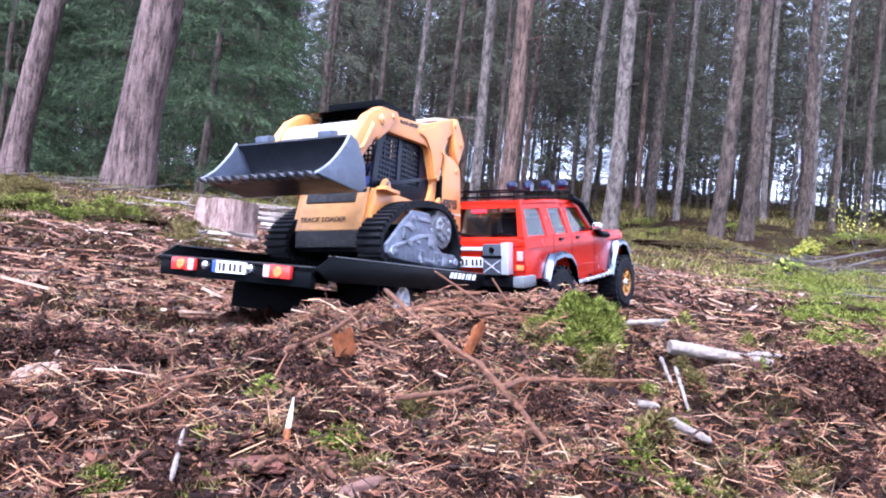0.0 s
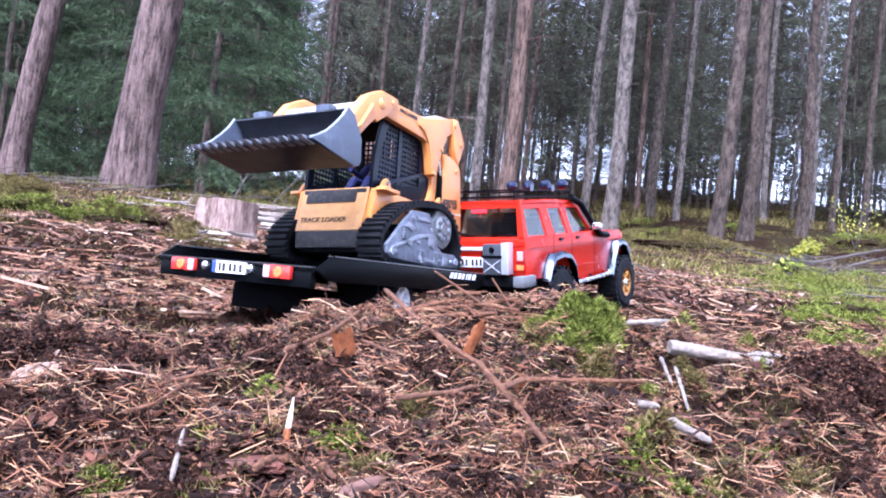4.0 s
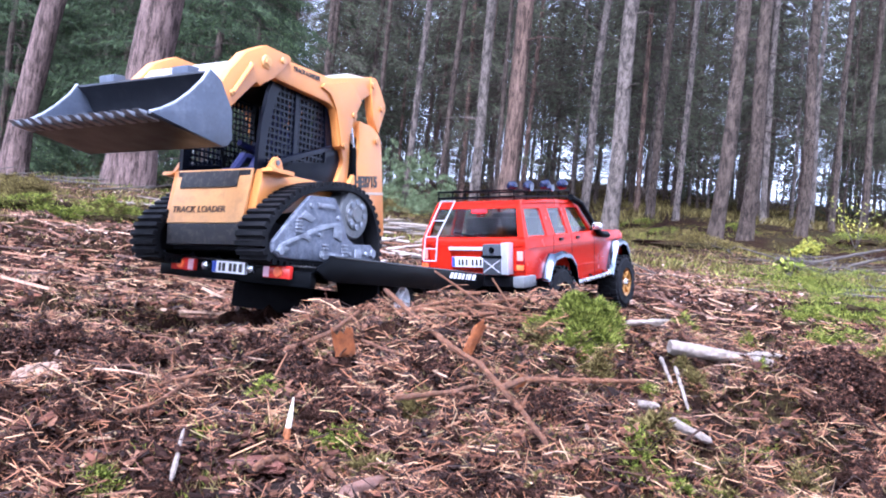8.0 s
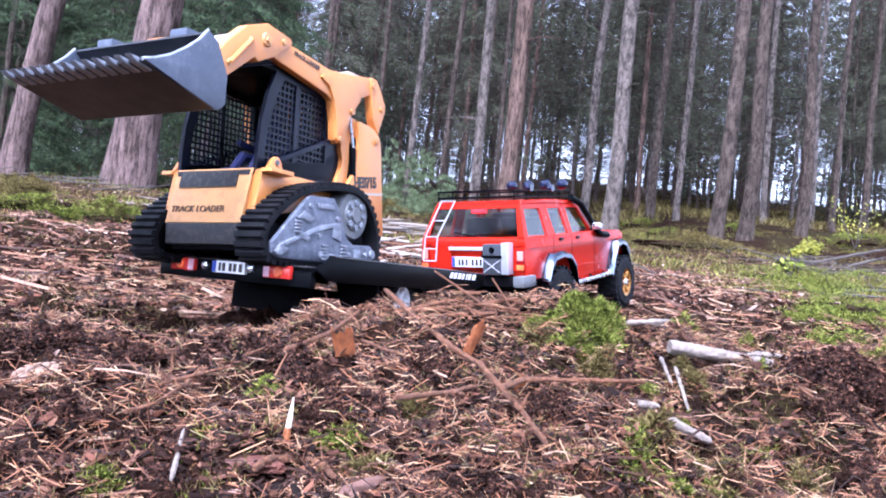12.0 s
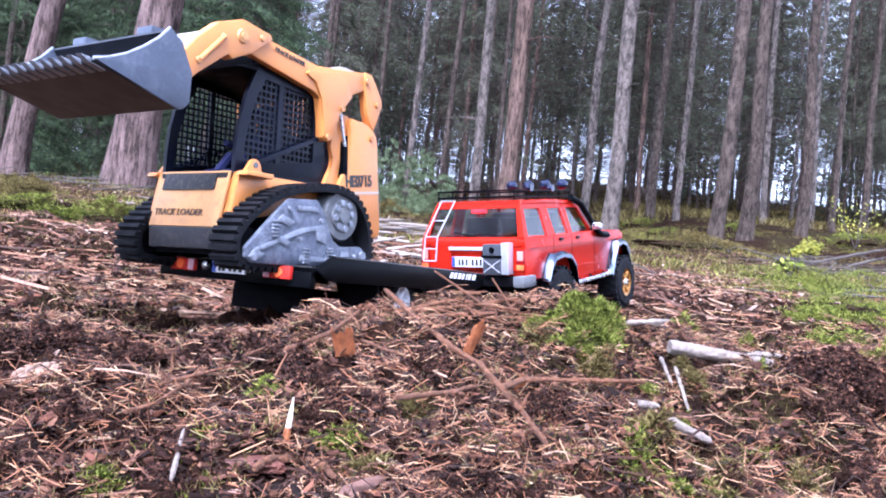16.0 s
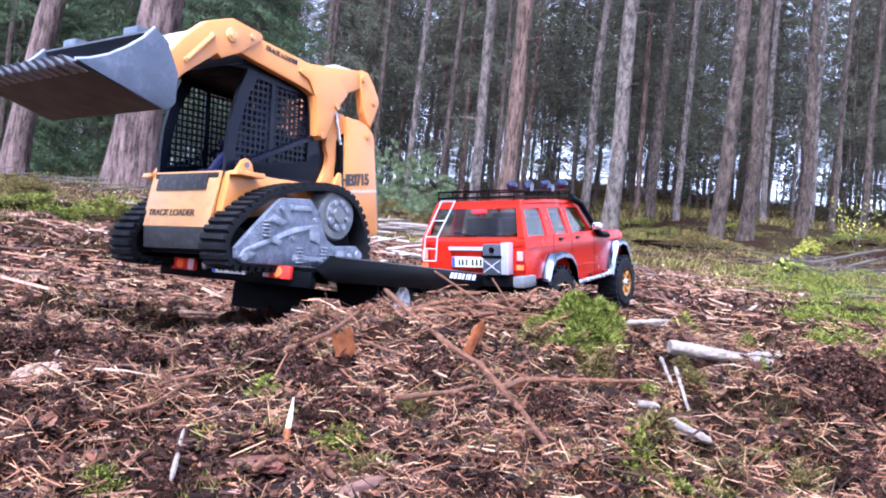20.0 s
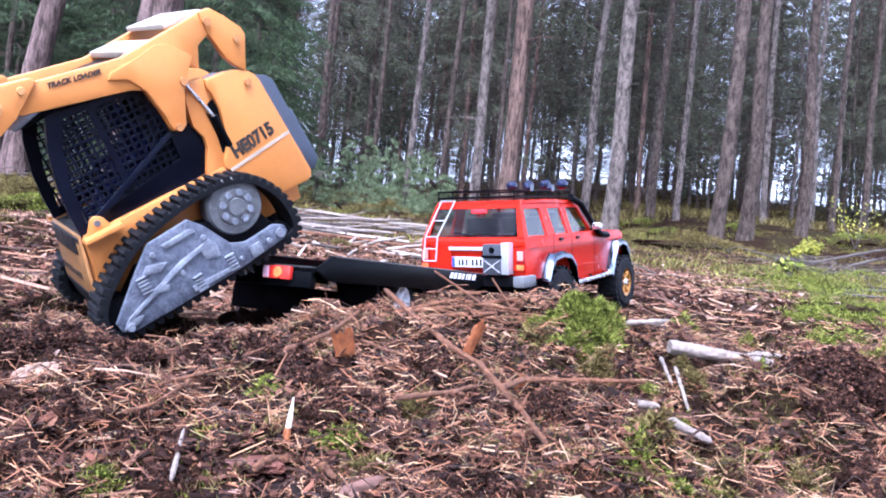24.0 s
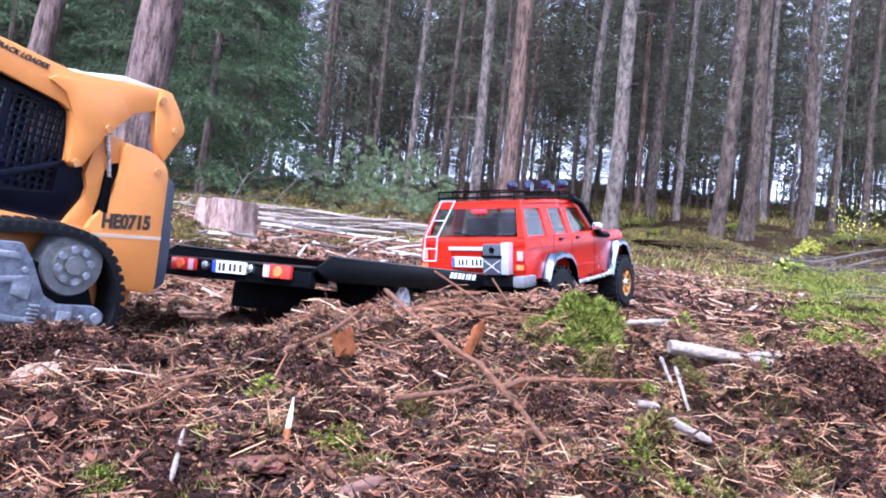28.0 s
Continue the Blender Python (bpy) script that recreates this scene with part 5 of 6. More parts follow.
litter("fallen_needles", "brown fallen needles and fine twiglets", rods, LITTER, 98000, 0.22, 0.72, 1.0, (0.006, 0.021), (0.00016, 0.00037), (-0.0, 0.5), bend=0.4)
litter("fallen_needles", "brown fallen needles beside the vehicles", rods, LITTER, 52000, 0.5, 1.3, 1.0, (0.008, 0.024), (0.00025, 0.00048), (-0.0, 0.45), bend=0.2)
litter("fallen_needles", "brown fallen needles further off", rods, LITTER, 40000, 1.0, 3.4, 1.2, (0.012, 0.036), (0.0005, 0.001), (-0.3, 0.3))
litter("bark_flakes", "reddish brown bark flakes and wood crumbs", flakes, CHIPS, 16000, 0.2, 1.0, 1.0, (0.0018, 0.006))
litter("bark_flakes", "pale and brown bark flakes further off", flakes, CHIPS, 24000, 0.7, 4.5, 1.4, (0.004, 0.015))
litter("bark_flakes", "large curled bark flakes lying loose in the needles", flakes, CHIPS, 2400, 0.22, 0.95, 1.0, (0.004, 0.0095))
litter("bark_flakes", "curled pinkish brown bark flakes strewn on the bank", flakes, PALE_CHIPS, 1500, 0.55, 1.7, 1.0, (0.004, 0.013))
litter("wood_chips", "pale wood chips and dry leaves on the slope", flakes, PALE_CHIPS, 13000, 1.5, 6.0, 1.2, (0.006, 0.022))
litter("earth_crumbs", "dark crumbs of earth between needles", flakes, CRUMB, 34000, 0.2, 1.6, 1.1, (0.0015, 0.006))
litter("earth_crumbs", "lumpy dark crumbs of rotten wood in the hollows", flakes, CRUMB, 15000, 0.24, 0.75, 1.0, (0.003, 0.008), lift=0.001)
litter("dry_twigs", "thin dry reddish twigs lying crosswise", rods, TWIGS, 1500, 0.25, 1.1, 1.0, (0.02, 0.05), (0.0003, 0.0007), (-0.2, 0.35), bend=0.12, lift=0.002)
litter("dry_twigs", "thin dry twigs on the slope behind", rods, TWIGS, 4200, 0.9, 7.0, 1.6, (0.04, 0.16), (0.0008, 0.0022), (-0.12, 0.25), bend=0.06)


def fuzz(name, label, mat, clumps, per, near, far, bias, reach, size):
    """Many tiny tufts of moss, lichen and dead grass."""
    x, y = scatter(clumps, near, far, 0.62, bias)
    keep = clear_of_vehicles(x, y) & (fbm(x, y, 5, 3, 77) > -0.06)
    x, y = np.repeat(x[keep], per), np.repeat(y[keep], per)
    n = len(x)
    x, y = x + rng.normal(size=n) * reach, y + rng.normal(size=n) * reach
    c = np.stack([x, y, ground_z(x, y)], 1)
    d = np.stack([rng.normal(size=n), rng.normal(size=n), 0.7 + np.abs(rng.normal(size=n))], 1)
    v, f = blades(c, d, size * rng.uniform(0.5, 1.5, n), size * 0.13)
    tagged(soup(name, v, f, mat), label, "forest litter", kind="stuff")


fuzz("dead_moss", "dull olive dead moss and grass fibres", MOSS_DULL, 1300, 26, 0.22, 1.0, 1.0, 0.005, 0.0042)
fuzz("dead_moss", "dull olive dead moss further off", MOSS_DULL, 2000, 22, 0.8, 4.0, 1.2, 0.014, 0.009)
fuzz("undergrowth", "low olive brown undergrowth between the trees", MOSS_DULL, 3000, 20, 3.0, 16.0, 1.0, 0.07, 0.038)
fuzz("moss_sprigs", "dry yellowish feather moss sprigs between needles", MOSS_DULL, 620, 24, 0.24, 0.9, 1.0, 0.006, 0.0062)
fuzz("undergrowth", "low brown undergrowth deep between the trees", MOSS_DULL, 5600, 18, 13.0, 38.0, 1.0, 0.25, 0.15)
fuzz("moss_carpet", "patchy green moss between needles", MOSS, 420, 30, 0.25, 2.6, 1.2, 0.005, 0.004)
fuzz("moss_carpet", "patchy green moss on the far slope", MOSS, 500, 30, 2.5, 12.0, 1.0, 0.05, 0.03)


def tuft(x, y, rx, ry, h, n, mat, label="bright green moss clump on brown litter", size=0.0042):
    """A cushion of small upright moss shoots."""
    n = int(n * 2.4)
    a, r = rng.uniform(0, 6.28, n), np.sqrt(rng.random(n))
    edge = 1 + 0.3 * np.sin(a * 3 + x * 50) + 0.22 * np.sin(a * 7 + y * 30) + 0.15 * rng.normal(size=n)
    px, py = np.cos(a) * r * rx * edge, np.sin(a) * r * ry * edge
    hump = 0.55 + 1.1 * (fbm(px / rx + x * 7, py / rx, 2.6, 3, 3) + 0.4)
    dome = h * np.sqrt(np.clip(1 - r ** 2, 0, 1)) * hump
    z0 = float(ground_z(x, y)) - 0.004
    c = np.stack([px, py, ground_z(x + px, y + py) - z0 + dome], 1)
    d = np.stack([px / rx * 0.9 + rng.normal(size=n) * 0.8, py / ry * 0.9 + rng.normal(size=n) * 0.8, 0.6 + rng.normal(size=n) * 0.4], 1)
    keep = fbm(px / rx + x * 9, py / rx + y * 5, 3.2, 3, 41) > (0.0 if rx > 0.1 else -0.07) - (0.5 if rx < 0.05 else 0)
    c, d = c[keep], d[keep]
    n = len(c)
    v, f = blades(c, d, size * rng.uniform(0.5, 1.4, n), size * 0.17)
    clump = thing("moss_clump", label, "moss", Matrix.Translation((x, y, z0)), "moss clumps")
    tagged(soup("moss", v, f, mat, clump), kind="stuff")
    bm = bmesh.new()
    bmesh.ops.create_icosphere(bm, subdivisions=3, radius=1)
    for vv in bm.verts:
        k = 1 + 0.3 * noise.noise(vv.co * 2.3 + Vector((x, y, 0)) * 9)
        vv.co = Vector((vv.co.x * rx * 0.8 * k, vv.co.y * ry * 0.8 * k, vv.co.z * h * (0.6 if y < 1 else 0.42) * k))
    part("cushion", bm, MOSS_DULL if 0 < y < 0.8 else SOIL, clump)
    return clump


tuft(0.092, 0.556, 0.020, 0.019, 0.024, 6000, MOSS)
tuft(0.110, 0.550, 0.017, 0.015, 0.021, 3400, MOSS)
tuft(0.097, 0.535, 0.012, 0.009, 0.014, 1800, MOSS)
tuft(0.106, 0.528, 0.014, 0.010, 0.013, 1700, MOSS)
tuft(0.090, 0.520, 0.010, 0.008, 0.009, 900, MOSS)
tuft(0.104, 0.50, 0.010, 0.008, 0.006, 700, MOSS_DULL, "small olive moss cushion among twigs")
tuft(0.068, 0.53, 0.008, 0.008, 0.006, 500, MOSS_DULL, "small olive moss cushion among twigs")
for x, y, s, n in ((0.145, 0.47, 0.010, 420), (-0.079, 0.395, 0.007, 260), (-0.012, 0.415, 0.007, 200), (-0.093, 0.352, 0.007, 200), (0.135, 0.345, 0.014, 185), (0.10, 0.335, 0.012, 170), (-0.035, 0.345, 0.008, 220), (0.22, 0.48, 0.010, 300), (-0.145, 0.455, 0.006, 160), (-0.12, 0.305, 0.008, 200), (0.02, 0.46, 0.006, 160), (0.19, 0.60, 0.014, 500), (0.172, 0.42, 0.008, 220)):
    tuft(x, y, s, s * 0.8, s * 0.4, n, MOSS if n > 190 else MOSS_DULL, "little tuft of green moss in the needles")
for x, y, rx, ry, h, n in ((0.95, 2.05, 0.22, 0.16, 0.035, 2400), (0.80, 1.62, 0.12, 0.08, 0.025, 2400), (0.60, 1.22, 0.08, 0.06, 0.018, 1800), (1.15, 2.5, 0.25, 0.2, 0.04, 1800), (0.70, 1.45, 0.07, 0.05, 0.02, 1200), (1.0, 1.75, 0.08, 0.07, 0.02, 1100),
                           (0.47, 0.92, 0.04, 0.03, 0.014, 1300), (0.44, 0.82, 0.025, 0.02, 0.01, 800), (0.37, 1.0, 0.035, 0.03, 0.012, 1000), (0.30, 0.75, 0.022, 0.018, 0.008, 600), (1.5, 3.4, 0.35, 0.25, 0.06, 2600), (0.41, 0.68, 0.03, 0.022, 0.012, 1000), (0.35, 0.62, 0.018, 0.014, 0.008, 500)):
    tuft(x, y, rx, ry, h, n, MOSS, "spreading green moss carpet on the slope", 0.008 if y > 1.2 else 0.005)
for x, y, rx, ry, h, n in ((1.16, 2.49, 0.14, 0.12, 0.05, 2200), (1.56, 3.04, 0.24, 0.2, 0.07, 2600), (0.79, 1.58, 0.09, 0.07, 0.03, 1700), (1.45, 3.26, 0.2, 0.16, 0.06, 1800), (0.75, 1.37, 0.06, 0.05, 0.022, 1300), (0.65, 1.40, 0.05, 0.04, 0.018, 1000), (-0.90, 1.88, 0.05, 0.04, 0.035, 1300), (-0.87, 2.0, 0.07, 0.05, 0.04, 1500), (-0.78, 1.98, 0.05, 0.04, 0.03, 1200), (-1.1, 2.08, 0.07, 0.05, 0.05, 1400), (-1.05, 2.0, 0.12, 0.07, 0.05, 1500), (-0.94, 1.88, 0.09, 0.06, 0.045, 1300), (-0.80, 1.92, 0.09, 0.06, 0.04, 1300), (-0.56, 1.82, 0.06, 0.045, 0.035, 1200), (-0.30, 2.3, 0.05, 0.04, 0.02, 700)):
    tuft(x, y, rx, ry, h, n, MOSS if x > 0 or n == 1300 else MOSS_DULL, "yellow-green moss hummock on the slope", 0.009)
for x, y in ((2.97, 11.0), (3.12, 13.0), (3.6, 10.4), (1.6, 9.5), (4.3, 8.2), (2.2, 8.9), (-0.6, 7.2), (-1.4, 6.4), (0.9, 7.9)):
    tuft(x, y, 0.34, 0.26, 0.12, 1500, MOSS if x > 1 else MOSS_DULL, "mossy hummock between the tree trunks", 0.03)
for x, y, rx, ry, h, n in ((-0.76, 1.95, 0.12, 0.07, 0.04, 3000), (-1.0, 1.95, 0.16, 0.08, 0.045, 3400), (-1.2, 2.1, 0.14, 0.1, 0.05, 2600), (-0.52, 1.75, 0.07, 0.05, 0.02, 1300), (-0.9, 1.6, 0.05, 0.04, 0.02, 800), (1.9, 6.5, 0.5, 0.4, 0.12, 2500), (2.4, 7.2, 0.5, 0.5, 0.1, 2500), (-1.35, 2.2, 0.12, 0.09, 0.05, 2000)):
    tuft(x, y, rx, ry, h, n, MOSS_DULL, "olive brown moss cushion on the bank", 0.01 if y < 4 else 0.03)


# ---- sticks and loose pieces ----
def stick(mat, r, pts, label, name="stick", raise_=0.004, forks=0, ends=(0.55, 0.3), sub=7, wave=0.55, tip=0.0, knots=0.16):
    P = [Vector((x, y, float(ground_z(x, y)) + raise_ + r)) for x, y in pts]
    span = [sum((b2 - a).to_2d().length for a, b2 in zip(P[:i + 1], P[1:i + 1])) for i in range(len(P))]
    if span[-1] < 0.4:                               # short ones bridge the hollows
        z0, z1 = P[0].z, P[-1].z
        lift = max(0.0, max(p.z - (z0 + (z1 - z0) * d / span[-1]) for p, d in zip(P, span)))
        for p, d in zip(P, span):
            p.z = z0 + (z1 - z0) * d / span[-1] + lift * 0.7
    P[-1].z += tip
    fine, seed = [], Vector((pts[0][0] * 40, pts[0][1] * 40, 0))
    for i in range(len(P) - 1):
        for k in range(sub):
            fine.append(P[i].lerp(P[i + 1], k / sub))
    fine.append(P[-1])
    n = len(fine) - 1
    fine = [q + noise.noise_vector(q * (0.35 / r) + seed) * r * wave for q in fine]
    rad = [r * (1.1 - 0.4 * i / n) * (1 + knots * noise.noise(q * (0.8 / r))) for i, q in enumerate(fine)]
    rad[0], rad[-1] = rad[0] * ends[0], rad[-1] * ends[1]
    o = fine[0].copy()
    bm = tube([q - o for q in fine], rad, 10)
    for v in bm.verts:                                # bark ridges and splintered ends
        v.co += noise.noise_vector((v.co + o) * (1.4 / r)) * r * 0.13
    ob = part(name, bm, mat, None)
    ob.location = o
    for _ in range(forks):
        q = fine[rng.integers(2, n)] - o
        e = q + Vector((rng.normal(), rng.normal(), abs(rng.normal()) * 0.5)) * r * 8
        part("side_twig", tube([q, q.lerp(e, 0.5) + Vector((0, 0, r)), e], [r * 0.45, r * 0.35, r * 0.15], 6), mat, ob)
    return tagged(ob, label, "stick", "loose sticks")


for r, pts, forks in ((0.0021, [(-0.0403, 0.604), (-0.0149, 0.538), (0.0118, 0.476), (0.0273, 0.454), (0.0372, 0.42), (0.0467, 0.386), (0.054, 0.35)], 2), (0.0016, [(-0.0153, 0.368), (0.0093, 0.398), (0.0267, 0.432)], 1),
                      (0.0020, [(0.0378, 0.43), (0.0528, 0.456), (0.0632, 0.458), (0.0801, 0.456), (0.0961, 0.454), (0.122, 0.454)], 1), (0.0018, [(-0.0865, 0.472), (-0.0685, 0.524), (-0.0591, 0.592), (-0.052, 0.64)], 2),
                      (0.0012, [(-0.1313, 0.352), (-0.1214, 0.364), (-0.1142, 0.416), (-0.09, 0.465)], 1), (0.0012, [(0.2163, 0.472), (0.2124, 0.444), (0.2448, 0.488)], 0), (0.0012, [(0.2553, 0.48), (0.2539, 0.458)], 0)):
    stick(BROWN_WOOD, r * 0.85, pts, "thin reddish brown dry stick on the litter", forks=forks, raise_=0.008, sub=12, wave=0.3, knots=0.3)
for r, pts in ((0.0041, [(-0.706, 1.287), (-0.568, 1.158)]), (0.0014, [(-0.047, 0.525), (-0.022, 0.49), (-0.001, 0.485)]), (0.0015, [(-0.128, 0.387), (-0.098, 0.418)]), (0.0016, [(0.146, 0.474), (0.183, 0.454)]),
               (0.0018, [(0.228, 0.461), (0.257, 0.502)]), (0.0011, [(0.042, 0.407), (0.068, 0.386)]), (0.0017, [(0.091, 0.392), (0.132, 0.408)]), (0.0012, [(-0.128, 0.297), (-0.139, 0.34)]), (0.0017, [(0.178, 0.44), (0.236, 0.472)]),
               (0.0013, [(0.021, 0.347), (0.041, 0.386)]), (0.0013, [(-0.094, 0.34), (-0.086, 0.372)]), (0.003, [(-0.35, 1.5), (-0.1, 1.62), (0.1, 1.9)]), (0.006, [(-0.5, 2.6), (0.0, 2.75), (0.3, 3.0)])):
    stick(BROWN_WOOD, r * 0.7, pts, "thin dry brown twig on the litter", forks=1)
log = stick(DRY_WOOD, 0.0047, [(0.1575, 0.538), (0.2310, 0.548)], "bleached splintered log end on the litter", "broken_branch", raise_=0.006, tip=0.002, ends=(0.85, 0.8), sub=22, wave=0.1, knots=0.05)
for k in range(5):
    q = Vector((0.050 + 0.003 * k, -0.006 + 0.0012 * k, 0.001 + 0.0008 * (k % 3)))
    part("splinter", tube([q, q + Vector((0.012, 0.001, 0.0003)), q + Vector((0.019 + 0.002 * (k % 2), 0.0005, 0.0002 - 0.0004 * k))], [0.0009, 0.0007, 0.0002], 5), DRY_WOOD, log)
for r, pts in ((0.0034, [(0.0999, 0.444), (0.1181, 0.412)]), (0.0030, [(0.1266, 0.42), (0.1488, 0.416)]), (0.0024, [(0.143, 0.606), (0.175, 0.604)]),
               (0.0015, [(0.1542, 0.51), (0.1512, 0.466)]), (0.0014, [(0.1463, 0.516), (0.1439, 0.478)]), (0.0012, [(-0.09, 0.296), (-0.1, 0.338)])):
    stick(DRY_WOOD, r * 0.85, [pts[0], pts[-1]], "bleached grey broken branch on the litter", "broken_branch", raise_=0.013, sub=12, wave=0.2, knots=0.12)
stick(PALE_WOOD, 0.007, [(-0.60, 2.62), (-0.12, 2.78)], "pale peeled log lying behind the trailer", "fallen_log", raise_=0.012, ends=(0.9, 0.8), wave=0.1, knots=0.05)
for r, pts in ((0.010, [(-0.6, 3.3), (0.1, 3.7)]), (0.022, [(-0.3, 4.2), (0.6, 4.5)]), (0.012, [(-1.0, 4.1), (0.2, 4.4)]), (0.010, [(0.1, 3.2), (0.4, 4.2)]), (0.009, [(-0.9, 3.0), (-0.3, 3.2)])):
    stick(BRUSH if r < 0.011 else DRY_WOOD, r * 0.5, pts, "pale bare brushwood pole on the slope", "brushwood_pole", raise_=0.02, forks=3)
for k in range(14):
    x, y, a, L = rng.uniform(-0.05, 0.09), rng.uniform(0.55, 0.64), rng.normal() * 0.3 - 0.05, rng.uniform(0.035, 0.085)
    stick(BROWN_WOOD, rng.uniform(0.0005, 0.0012), [(x - math.cos(a) * L / 2, y - math.sin(a) * L / 2), (x, y + rng.normal() * 0.0015), (x + math.cos(a) * L / 2, y + math.sin(a) * L / 2)], "dry stick in a loose pile of twigs", forks=k % 2, raise_=rng.uniform(0.004, 0.012))
for r, pts, up_, tip_ in ((0.0027, [(-0.0202, 0.585), (0.0119, 0.586), (0.0441, 0.584)], 0.013, 0.0), (0.0022, [(0.039, 0.615), (0.0619, 0.613)], 0.007, 0.0), (0.0019, [(0.0208, 0.602), (0.0613, 0.594)], 0.009, 0.0),
                          (0.0018, [(0.0192, 0.57), (0.0445, 0.571)], 0.004, 0.0), (0.0013, [(0.0306, 0.598), (-0.0046, 0.606)], 0.009, 0.022), (0.0021, [(-0.0303, 0.607), (0.007, 0.603)], 0.007, 0.0), (0.0022, [(-0.0157, 0.598), (0.0409, 0.603)], 0.010, 0.0),
                          (0.0017, [(-0.0412, 0.592), (-0.0047, 0.588)], 0.008, 0.0), (0.0016, [(0.0106, 0.625), (0.0331, 0.622)], 0.006, 0.0), (0.0012, [(0.0535, 0.6), (0.0731, 0.604)], 0.008, 0.02), (0.0011, [(0.057, 0.608), (0.0394, 0.612)], 0.005, 0.022)):
    stick(BROWN_WOOD, r * 0.78, pts, "ribbed orange-brown dry stick in a loose pile", raise_=up_, tip=tip_, sub=18, wave=0.25, knots=0.32, ends=(0.8, 0.7))
for n_, x0, x1, y0, y1, l0, l1 in ((64, -0.95, 0.45, 2.3, 4.6, 0.1, 0.4), (26, -2.6, -1.1, 3.6, 5.0, 0.15, 0.4), (60, 2.0, 3.4, 4.2, 6.0, 0.12, 0.38), (16, 0.5, 1.6, 1.5, 3.5, 0.06, 0.16)):
    for k in range(n_):
        x, y, a, L = rng.uniform(x0, x1), rng.uniform(y0, y1), rng.uniform(0, 6.28) if x0 > 0 else rng.normal() * 0.7, rng.uniform(l0, l1)
        stick((DRY_WOOD if x < 0.5 and x > -1 and k % 2 else BRUSH), rng.uniform(0.002, 0.0055) * (0.45 if y1 < 4 else 1.0), [(x - math.cos(a) * L / 2, y - math.sin(a) * L / 2), (x + math.cos(a) * L / 2, y + math.sin(a) * L / 2)], "dry brushwood stick lying on the slope", "brushwood", forks=k % 3, raise_=rng.uniform(0.004, 0.03), tip=abs(rng.normal()) * L * 0.09)
stick(PALE_STICK, 0.0030, [(-0.0255, 0.292), (-0.0115, 0.330)], "thick broken pinkish grey stick on the litter", ends=(0.9, 0.85), raise_=0.003, wave=0.15)
for k in range(70):                                   # chopped pale brash behind the trailer
    x, y, a, L = rng.uniform(-0.55, 0.12), rng.uniform(1.75, 3.1), rng.normal() * 0.9, rng.uniform(0.03, 0.13)
    stick((DRY_WOOD, PALE_WOOD, BRUSH)[k % 3], rng.uniform(0.0018, 0.005), [(x - math.cos(a) * L / 2, y - math.sin(a) * L / 2), (x + math.cos(a) * L / 2, y + math.sin(a) * L / 2)], "short pale broken branch in the brash", "brushwood", raise_=rng.uniform(0.003, 0.02), tip=abs(rng.normal()) * L * 0.12)
# fallen boughs at the edge of the mossy slope
for r, pts in ((0.030, [(2.35, 5.68), (2.75, 5.95), (3.05, 6.31), (3.9, 7.05)]), (0.022, [(2.78, 5.5), (3.33, 6.03)]), (0.014, [(2.5, 5.2), (2.9, 5.9)]), (0.012, [(2.95, 5.55), (2.75, 6.1)]), (0.016, [(2.3, 4.85), (2.55, 4.9)]), (0.012, [(1.25, 2.55), (1.6, 2.75)]), (0.008, [(0.98, 2.1), (1.2, 2.15)])):
    stick(BRUSH, r * 0.5, pts, "grey bare fallen bough on the mossy slope", "fallen_bough", raise_=0.01, forks=3 if r > 0.011 else 1, tip=r * 1.5)
stick(DRY_WOOD, 0.0030, [(0.143, 0.6213), (0.178, 0.617)], "bleached grey broken branch on the litter", "broken_branch", raise_=0.006, forks=1)
stick(DRY_WOOD, 0.011, [(-0.66, 2.75), (-0.40, 2.95), (-0.21, 3.25)], "pale fallen thin log behind the trailer", "fallen_log", raise_=0.01, ends=(0.9, 0.8), wave=0.1, knots=0.05)
stick(ORANGE_BARK, 0.0042, [(0.30, 1.02), (0.36, 1.04)], "orange rotten stick half sunk in moss", raise_=0.004)
# arched root end
stick(BROWN_WOOD, 0.0016, [(-0.062, 0.304), (-0.061, 0.316), (-0.057, 0.324), (-0.051, 0.327), (-0.044, 0.325), (-0.037, 0.316), (-0.031, 0.302)], "curved brown root end above the litter", "root", raise_=0.002)
# upright split stick
gz = float(ground_z(-0.0587, 0.346))
ob = part("split_stick", tube([(0, 0, -0.006), (0.0006, 0, 0.008), (0.0012, 0, 0.014), (0.0016, 0, 0.022)], [0.0014, 0.0013, 0.0011, 0.0003], 7), RAW_PALE, None)
ob.location = (-0.0587, 0.346, gz + 0.003)
tagged(ob, "pale splintered stick standing upright in litter", "stick")
part("bark_rest", tube([(0, 0, -0.006), (0.0003, 0, 0.004), (0.0006, 0, 0.009)], [0.0018, 0.0017, 0.0014], 7), ORANGE_BARK, ob, "orange bark remnant")


def lump(name, x, y, sx, sy, sz, mat, label, category, seed, rough=0.45, sink=0.3, fine=5.0):
    bm = bmesh.new()
    bmesh.ops.create_icosphere(bm, subdivisions=5, radius=1)
    for v in bm.verts:
        k = 1 + rough * 0.7 * noise.noise(v.co * 1.9 + Vector((seed, 0, 0))) + rough * 0.4 * noise.noise(v.co * fine + Vector((0, seed, 0))) + rough * 0.35 * noise.noise(v.co * fine * 3.3 + Vector((0, 0, seed))) + rough * 0.2 * noise.noise(v.co * fine * 8)
        v.co = Vector((v.co.x * sx * k, v.co.y * sy * k, v.co.z * sz * k))
    ob = part(name, bm, mat, None)
    ob.location = (x, y, float(ground_z(x, y)) + sz * (1 - sink))
    return tagged(ob, label, category)


